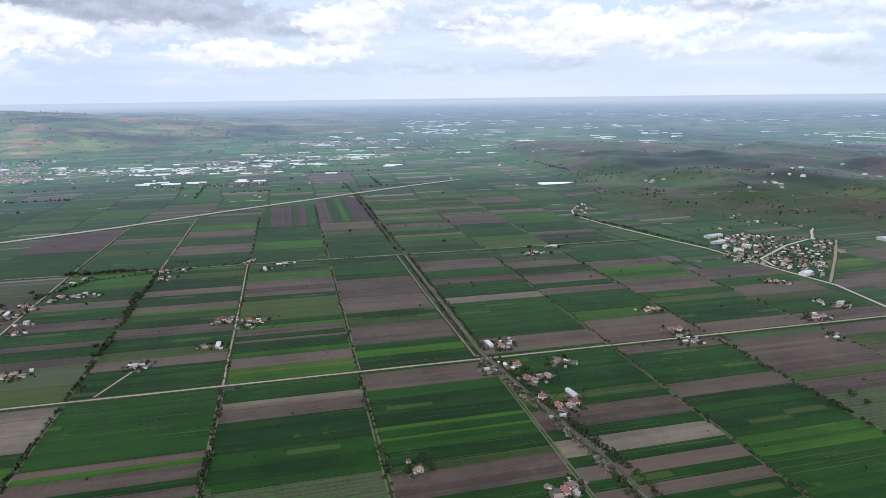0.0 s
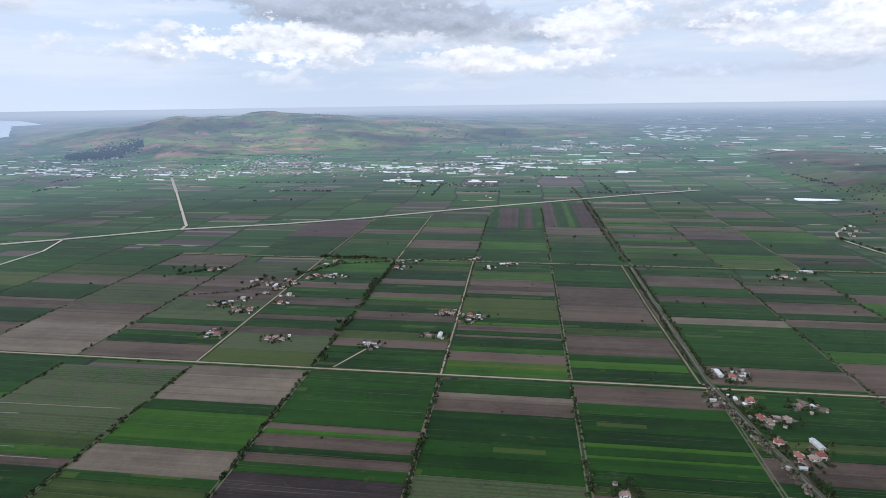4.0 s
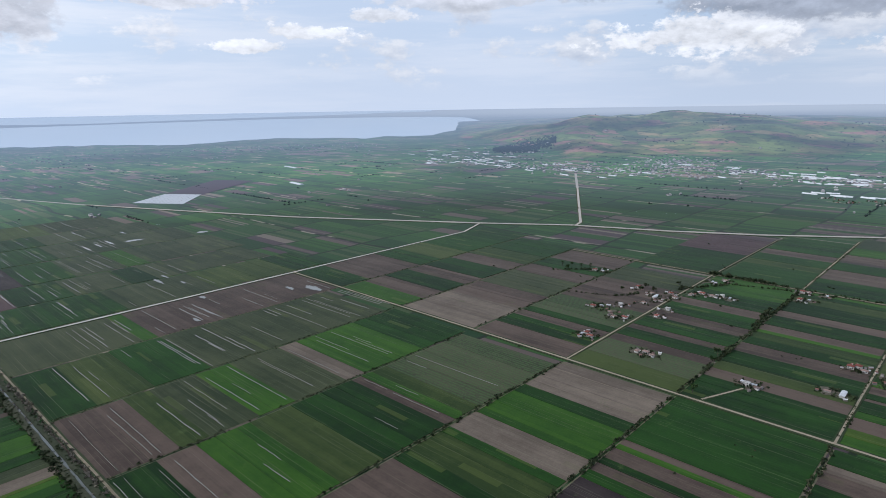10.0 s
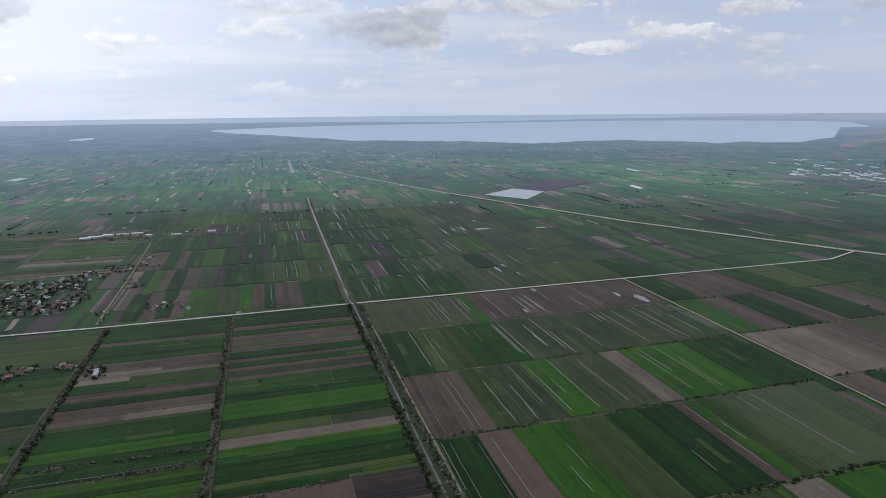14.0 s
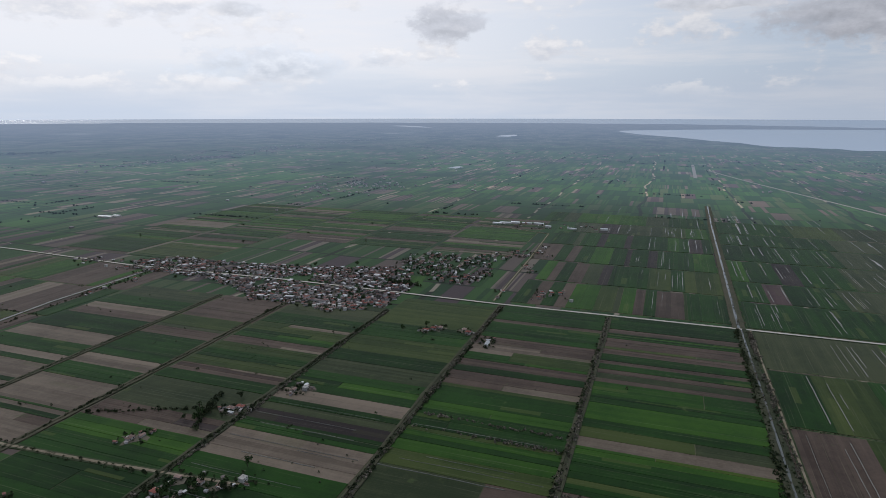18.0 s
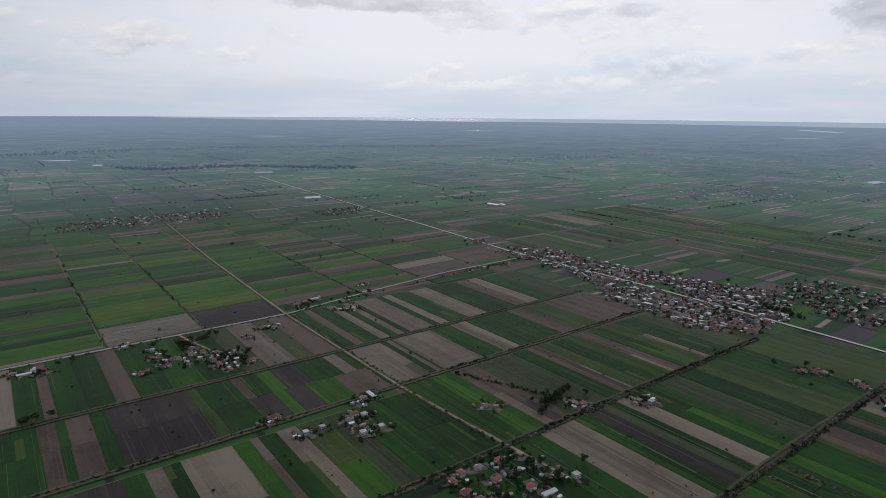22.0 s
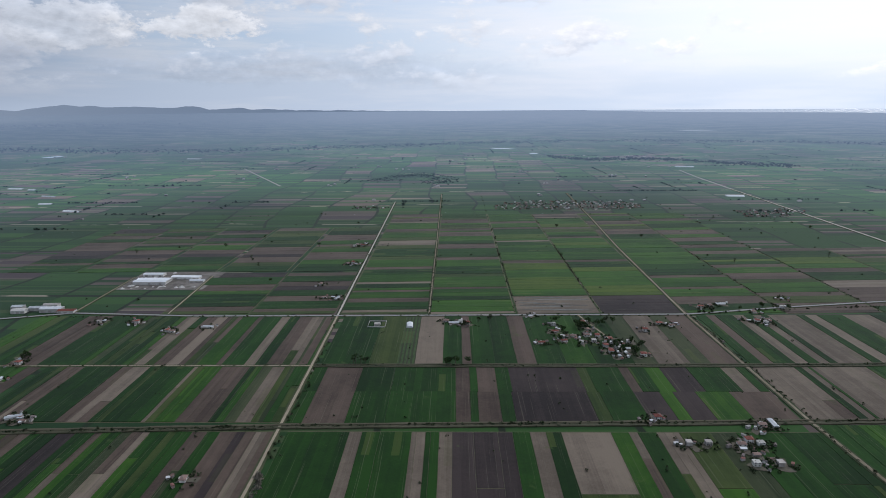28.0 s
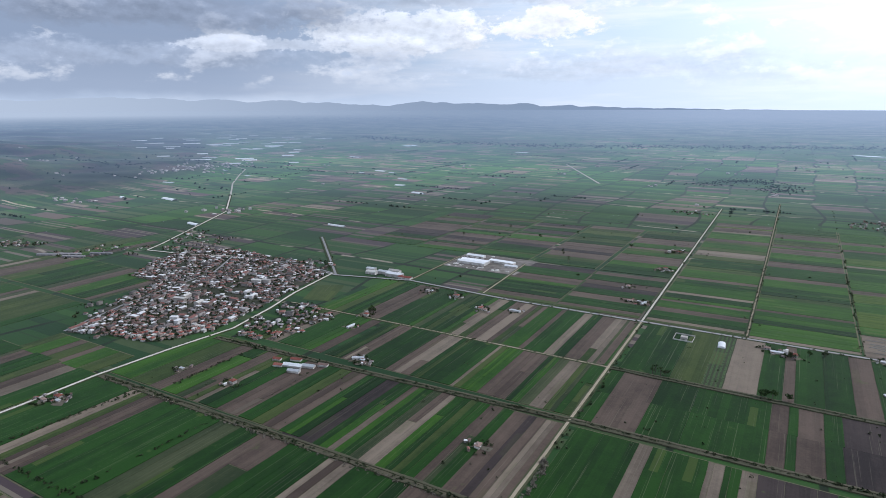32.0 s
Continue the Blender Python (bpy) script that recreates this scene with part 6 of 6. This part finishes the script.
village("houses up the hillside above the village", [(860, 1180), (1000, 1150), (1150, 1130), (1250, 1250), (1000, 1300)], 42.0, [], 14, 0, 0, 0.5, 1.0)
village("houses along the bend of the road", [(712, 1440), (740, 1560), (790, 1570), (770, 1450)], 20.0, [], 8, 0, 0, 0.8, 0.7)
village("distant village among fields", [(-120, -1955), (-180, -2060), (-340, -2130), (-600, -2080), (-640, -1980), (-550, -1920), (-330, -1925)], 18.0, [], 0, 0, 0, 0.85, 0.25)
village("distant houses by the long road", [(-860, -1780), (-900, -1920), (-1080, -1900), (-1080, -1840), (-960, -1780)], 19.0, [], 0, 0, 0, 0.85, 0.25)
village("distant farms by the road", [(200, -2020), (300, -2050), (300, -1960), (200, -1950)], 24.0, [], 0, 0, 0, 0.7, 0.8)
village("village under the hill among greenhouses", [(-480, 2330), (-60, 2370), (-90, 2270), (-420, 2240)], 24.0, [], 0, 0, 0, 0.6, 0.8)
village("farmsteads on the far side of the ditch", [(-1740, -440), (-1860, -430), (-1850, -130), (-1770, -130)], 26.0, [], 0, 0, 0.03, 0.45, 0.3)
for u, v, w, d, h in ((-1800, -432, 34, 12, 5), (-1815, -405, 26, 12, 5), (-1790, -455, 26, 10, 4), (-1817, -370, 30, 9, 4), (-1822, -335, 30, 10, 4), (-1785, -300, 16, 9, 4), (-1789, -141, 20, 10, 5), (-1775, -230, 26, 6, 3), (-1476, -1661, 50, 16, 5), (-1500, -1640, 24, 12, 5)):
    shed("white farm shed beside the wet fields", u, v, w, d, h, 90 + hrng.uniform(-8, 8), FILM, WHITEWALL)
road("track", "narrow earth track between fields", [(-1035, -260), (-1380, -268), (-1687, -281), (-1763, -480), (-1800, -700)], 2.4, EARTH_ROAD, 0.9, 4.0)
tagged(new("sports_field", mesh("pitch", [(696, -757, 0.3), (731, -834, 0.3), (686, -859, 0.3), (646, -770, 0.3)], [(3, 2, 1, 0)], [CROPS["l"][1]], [(0, 0), (80, 0), (80, 50), (0, 50)])), "pale green sports field by the town", "sports field", kind="structure")
tagged(new("sports_field", mesh("pitch", [(-1095, -425, 0.3), (-1150, -435, 0.3), (-1145, -485, 0.3), (-1090, -475, 0.3)], [(0, 1, 2, 3)], [CROPS["G"][1]], [(0, 0), (60, 0), (60, 50), (0, 50)])), "green sports field in the village", "sports field", kind="structure")
hedge("tall dark trees beside the sports field", (-1085, -490), (-1080, -420), 3.0, 4.5, None, 2.5, 0.05, 1.3)

# ---- far things, haze painted in as glow ----
frng = random.Random(91)


def far_tunnel(u, v, w, l, h, turn):
    m = pose(u, v, rise(u, v), 0, 0, turn)
    vv, n = [], 4
    for y in (-l / 2, l / 2):
        for k in range(n + 1):
            a = math.pi * k / n
            q = m @ Vector((-math.cos(a) * w / 2, y, math.sin(a) * h))
            vv.append(fold(*q))
    return vv, [(k, k + 1, n + 2 + k, n + 1 + k) for k in range(n)] + [tuple(range(n + 1)), tuple(range(2 * n + 1, n, -1))]


def kilometres(verts, u, v):
    return [(u / 1000, v / 1000)] * len(verts)


def greenhouse(u, v, w, l, turn):
    vv, ff = far_tunnel(u, v, w, l, 4.0, turn)
    root = thing("greenhouse", "long white greenhouse on the distant plain", "greenhouse", "distant greenhouses")
    part("cover", mesh("cover", vv, ff[:4], [FAR_WHITE], kilometres(vv, u, v)), root)
    part("end_wall", mesh("end_wall", vv, ff[4:5], [FAR_WHITE], kilometres(vv, u, v)), root)


for cu, cv, su, sv, count, lo, hi in ((-420, 2820, 260, 130, 34, 40, 95), (-150, 3020, 160, 120, 20, 40, 95), (-330, 2420, 150, 60, 12, 40, 80), (-1700, 2640, 400, 110, 26, 40, 90), (-2350, 2750, 180, 170, 22, 60, 120), (-1000, 3000, 260, 90, 16, 40, 80), (250, 3100, 300, 220, 14, 50, 110), (-2700, 3300, 200, 300, 14, 60, 120), (500, 3700, 500, 400, 16, 60, 140), (1800, -2000, 500, 300, 10, 40, 90)):
    for _ in range(count):
        greenhouse(frng.gauss(cu, su), frng.gauss(cv, sv), frng.choice((7, 8, 9, 16)), frng.uniform(lo, hi) * 0.72, 90 + frng.gauss(-8, 8))
for u, v, w, l in ((-2250, 1500, 20, 110), (-2900, 1900, 18, 140), (-1226, -3268, 40, 90), (-1021, -2207, 30, 60), (-3588, -1197, 60, 110), (2415, -3121, 24, 90), (1786, -2515, 24, 70), (1894, -1389, 22, 80), (3520, -3378, 30, 130), (4154, -3642, 30, 130), (3813, -4087, 30, 140), (3582, -3556, 24, 120), (3175, -3432, 24, 90), (1640, -3962, 24, 90), (1430, -1120, 14, 50)):
    greenhouse(u, v, w, l, 80)


def far_mass(name, label, category, mat, makers):
    v, f, uv = [], [], []
    for (a, b), (u, w) in makers:
        f += [tuple(k + len(v) for k in q) for q in b]
        v += a
        uv += kilometres(a, u, w)
    tagged(new(name, mesh(name, v, f, [mat], uv)), label, category, kind="stuff")


def far_block(u, v, w, d, h, turn):
    m = pose(u, v, rise(u, v), 0, 0, turn)
    bv, bf = box(-w / 2, w / 2, -d / 2, d / 2, -1, h)
    rv, rf = hip(w, d, h, 2.2, 0.4)
    a, b = join((bv, bf), (rv, rf))
    return [fold(*(m @ Vector(q))) for q in a], b


makers = []
for n in range(300):
    if n % 10 == 0:
        mid = frng.uniform(0, 60), frng.uniform(4300, 9500)
    az, r = radians(mid[0] + frng.gauss(0, 2.2)), mid[1] + frng.gauss(0, 260)
    u, v = r * math.sin(az), r * math.cos(az)
    if rise(u, v) < 8:
        makers.append((far_tunnel(u, v, frng.choice((8, 10, 16)), frng.uniform(30, 85), 4, 90 + frng.gauss(0, 12) - math.degrees(az)), (u, v)))
for _ in range(46):
    az, r = radians(frng.uniform(124, 140)), frng.uniform(3600, 7500)
    u, v = r * math.sin(az), r * math.cos(az)
    makers.append((far_tunnel(u, v, frng.choice((12, 30)), frng.uniform(50, 150), 5, 90 - math.degrees(az)), (u, v)))
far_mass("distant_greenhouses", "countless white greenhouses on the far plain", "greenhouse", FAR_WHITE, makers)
makers = []
for _ in range(170):  # lone farms of the far plain
    az, r = radians(frng.uniform(-262, 78)), frng.uniform(1950, 5200)
    u, v = r * math.sin(az), r * math.cos(az)
    for _ in range(frng.choice((1, 1, 2, 4))):
        q = u + frng.gauss(0, 22), v + frng.gauss(0, 22)
        makers.append((far_block(*q, frng.uniform(7, 14), frng.uniform(6, 9), frng.uniform(3, 5), frng.choice((0, 90)) + frng.uniform(-8, 8)), q))
for cu, cv, su, sv, count in ((-420, 2830, 260, 110, 120), (-1650, 2680, 420, 90, 300), (-1150, 2960, 260, 70, 150), (-1350, 3300, 120, 160, 120), (-2500, 3100, 150, 250, 60), (-4400, 2500, 350, 250, 90), (-4200, 3100, 300, 200, 70), (426, 4122, 350, 120, 110), (100, 3200, 300, 90, 80),
                              (8200, -12200, 1500, 900, 260), (3300, 10500, 1800, 500, 260), (6500, 9500, 1500, 500, 120), (-2450, -1300, 160, 140, 90), (2600, -1950, 50, 120, 50), (2680, -2240, 60, 130, 60), (1500, -1330, 40, 40, 14), (2130, -1190, 60, 20, 12), (-3700, -3180, 420, 70, 150), (-5600, -3500, 900, 120, 150), (-4800, 1200, 300, 500, 60), (1650, 1500, 260, 240, 14), (-900, -3900, 500, 250, 30)):
    for _ in range(count):
        u, v = frng.gauss(cu, su), frng.gauss(cv, sv)
        k = max(1.0, math.hypot(u, v) / 7000)
        makers.append((far_block(u, v, frng.uniform(7, 14) * k, frng.uniform(5.5, 9) * k, frng.uniform(2.8, 5.5) * k, frng.uniform(0, 180)), (u, v)))
far_mass("distant_houses", "far villages as specks of pale walls and roofs", "village", FAR_TOWN, makers)


def far_crown(u, v, s):
    z = rise(u, v)
    vv, n = [], 6
    for k in range(n):
        a = 2 * math.pi * k / n
        vv.append((u + math.cos(a) * s * frng.uniform(0.6, 1.2), v + math.sin(a) * s * frng.uniform(0.6, 1.2), z + s * frng.uniform(0.1, 0.9)))
    vv += [(u, v, z), (u + frng.uniform(-0.4, 0.4) * s, v + frng.uniform(-0.4, 0.4) * s, z + s * frng.uniform(0.9, 1.4))]
    return [fold(*q) for q in vv], [(k, (k + 1) % n, n + 1) for k in range(n)] + [((k + 1) % n, k, n) for k in range(n)]


makers = []
for _ in range(900):  # broken rows of trees along the far ditches
    az, r = radians(frng.uniform(0, 360)), frng.uniform(2000, 6500)
    u, v = r * math.sin(az), r * math.cos(az)
    if math.degrees(az) % 360 > 262 and r > 5300 or rise(u, v) > 30:
        continue
    along = frng.random() < 0.5
    if along:
        u = round(u / 148) * 148
    else:
        v = round(v / 235) * 235
    for k in range(frng.choice((1, 2, 6, 14, 22))):
        d = k * frng.uniform(7, 16)
        a, b = (u + frng.uniform(-4, 4), v + d) if along else (u + d, v + frng.uniform(-4, 4))
        makers.append((far_crown(a, b, frng.uniform(2.2, 5.5)), (a, b)))
for _ in range(1300):  # the wood on the hill spur
    t = frng.random()
    az, r = radians(-38.4 + 5.6 * t), 4400 + 330 * t + frng.gauss(0, 90 + 120 * math.sin(3.1 * t))
    u, v = r * math.sin(az), r * math.cos(az)
    makers.append((far_crown(u, v, frng.uniform(5, 9)), (u, v)))
for _ in range(500):
    az, r = radians(frng.uniform(-30, 6)), frng.uniform(4300, 6500)
    u, v = r * math.sin(az), r * math.cos(az)
    if noise.noise((u / 500, v / 500, 9)) > 0.12:
        makers.append((far_crown(u, v, frng.uniform(4, 8)), (u, v)))
BEND = [(322, -2667), (290, -2800), (223, -2936), (130, -2950), (46, -2820), (23, -2703), (40, -2600)]
for _ in range(330):  # the wooded river bend and the lines of trees behind it
    k, t = frng.randrange(6), frng.random()
    u, v = (BEND[k][i] + (BEND[k + 1][i] - BEND[k][i]) * t + frng.gauss(0, 38) for i in (0, 1))
    makers.append((far_crown(u, v, frng.uniform(2.5, 5)), (u, v)))
for _ in range(900):
    t = frng.random()
    u, v = -620 - 1200 * t, -3950 + 600 * t + 90 * math.sin(9 * t) + frng.gauss(0, 60)
    makers.append((far_crown(u, v, frng.uniform(3, 7)), (u, v)))
for _ in range(1500):
    t = frng.random()
    u, v = 4000 - 8000 * t, -5200 + 500 * math.sin(7 * t) + frng.gauss(0, 130)
    makers.append((far_crown(u, v, frng.uniform(4, 9)), (u, v)))
for _ in range(260):
    u, v = frng.uniform(1900, 3600), frng.uniform(-2600, -900)
    if noise.noise((u / 350, v / 350, 4)) > 0.1:
        makers.append((far_crown(u, v, frng.uniform(4, 8)), (u, v)))
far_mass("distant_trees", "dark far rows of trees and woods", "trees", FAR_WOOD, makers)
# lone bushes along the strip edges
pl, ra = [], []
for _ in range(800):
    u, v = trng.uniform(-420, 640), trng.choice((trng.uniform(-575, -405), trng.uniform(-735, -590), trng.uniform(-930, -740)))
    if noise.noise((u / 26, v / 70, 6)) > 0.18:
        q = trng.uniform(0.6, 1.6)
        pl.append((u, v, q * 0.8))
        ra.append((q, q, q))
for _ in range(450):
    u, v = trng.uniform(-900, -420), trng.uniform(-930, -240)
    if noise.noise((u / 30, v / 70, 8)) > 0.2:
        q = trng.uniform(0.6, 1.6)
        pl.append((u, v, q * 0.8))
        ra.append((q, q, q))
for _ in range(700):
    u, v = trng.uniform(-240, 660), trng.uniform(300, 1150)
    if noise.noise((u / 40, v / 40, 5)) > 0.3:
        q = trng.uniform(0.6, 1.4)
        pl.append((u, v, q * 0.8))
        ra.append((q, q, q))
for _ in range(900):
    u, v = trng.uniform(-1000, 900), trng.choice((trng.uniform(-1900, -940), trng.uniform(640, 1700), trng.uniform(-400, 140) if trng.random() < 0.3 else trng.uniform(-1900, -940)))
    if math.hypot(u, v) > 330 and noise.noise((u / 60, v / 60, 3)) > 0.16:
        q = trng.uniform(0.8, 2.4)
        pl.append((u, v, q * 0.8 + rise(u, v)))
        ra.append((q, q, q))
tagged(new("field_bushes", leafy("field_bushes", pl, ra, 13, 0.45, LEAF)), "scattered bushes along the edges of field strips", "bush", kind="stuff")
# scrub on the near hill
pl, ra = [], []
for _ in range(1000):
    az, r = radians(trng.uniform(24, 56)), trng.uniform(1350, 2380)
    u, v = r * math.sin(az), r * math.cos(az)
    if rise(u, v) > 3 and noise.noise((u / 160, v / 160, 2)) > 0.12:
        s = trng.uniform(1.4, 3.4)
        pl.append((u, v, rise(u, v) + s * 0.7))
        ra.append((s, s, s * 0.8))
tagged(new("hill_scrub", leafy("hill_scrub", pl, ra, 14, 0.45, LEAF)), "patches of dark scrub and trees on the low hill", "scrub", kind="stuff")


def far_road(name, label, pts, width):
    v, f, uv = ribbon(pts, width, 0.8, 0.0, 60.0, 0.0)
    tagged(new(name, mesh(name, v, f, [FAR_ROAD], uv)), label, "road", kind="structure")


far_road("road_far_1", "pale road running on to the hill village", [(-1230, 2075), (-1495, 2497)], 10)
far_road("road_far_2", "far stretch of the diagonal road", [(-2330, 708), (-3264, 409), (-3953, 224)], 10)
far_road("road_far_3", "far end of the straight road", [(-1087, -2380), (-1110, -2800), (-1140, -3100)], 9)
far_road("road_far_5", "pale road climbing to the far hills", [(1780, -1560), (2047, -1808), (2300, -2080), (2443, -2245), (2672, -2356)], 6)
far_road("road_far_6", "road along the foot of the hill", [(-2300, 2620), (-1572, 2560), (-900, 2750), (-300, 2950), (600, 3350), (1400, 3500)], 9)
far_road("road_far_7", "far white canal end", [(-3416, 156), (-4300, 170), (-4360, 250)], 18)
far_road("road_far_8", "far straight track", [(700, -2550), (1100, -3300)], 8)


def far_pool(u, v, w, l, turn, seed):
    m = pose(u, v, 1.5, 0, 0, turn)
    vv = [(0, 0, 0)]
    for i in range(20):
        a = 2 * math.pi * i / 20
        k = 0.6 + 0.7 * abs(noise.noise((math.cos(a) * 1.6 + seed, math.sin(a) * 1.6, seed)))
        vv.append((math.cos(a) * w * k, math.sin(a) * l * k, 0))
    vv = [fold(*(m @ Vector(q))) for q in vv]
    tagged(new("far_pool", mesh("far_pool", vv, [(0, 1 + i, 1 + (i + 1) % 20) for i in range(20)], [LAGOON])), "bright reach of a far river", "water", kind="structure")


for i, (u, v, w, l, t) in enumerate(((-397, -4718, 45, 140, 60), (-560, -4206, 40, 60, 0), (-7485, -8936, 130, 400, 20), (-12000, -11500, 200, 1500, 30), (-9500, -4200, 60, 700, 75), (-9000, -2200, 500, 160, 0), (-14500, -6000, 1800, 300, 40), (-3000, -7800, 120, 300, 80), (2700, -4200, 60, 120, 10), (-8300, -6200, 90, 300, 0))):
    far_pool(u, v, w, l, t, i * 2.1)
# the plastic-covered field and the ploughed one behind it
sheeting = distant("distant plastic sheeting", (0.52, 0.54, 0.56), 0.92)
root = thing("film_field", "large field covered with white plastic sheets", "field", kind="structure")
for n in range(12):
    t0, t1 = n / 12 + 0.0015, (n + 1) / 12 - 0.0015
    a, b, c, d = (Vector((-2250, 825)), Vector((-2390, 1001)), Vector((-2258, 1081)), Vector((-2081, 929)))
    q = [a.lerp(d, t0), a.lerp(d, t1), b.lerp(c, t1), b.lerp(c, t0)]
    part("plastic_sheet", mesh("plastic_sheet", [fold(p.x, p.y, 0.9) for p in q], [(0, 1, 2, 3)], [sheeting], [(2.3, 0.9)] * 4), root)
q = [(-2400, 1005), (-2258, 1085), (-2502, 1444), (-2673, 1346)]
tagged(new("far_ploughed_field", mesh("far_ploughed_field", [fold(u, v, 0.8) for u, v in q], [(3, 2, 1, 0)], [distant("distant purple plough", (0.085, 0.05, 0.06))], [(u / 1000, v / 1000) for u, v in q])), "large purple-brown ploughed field", "field", kind="structure")
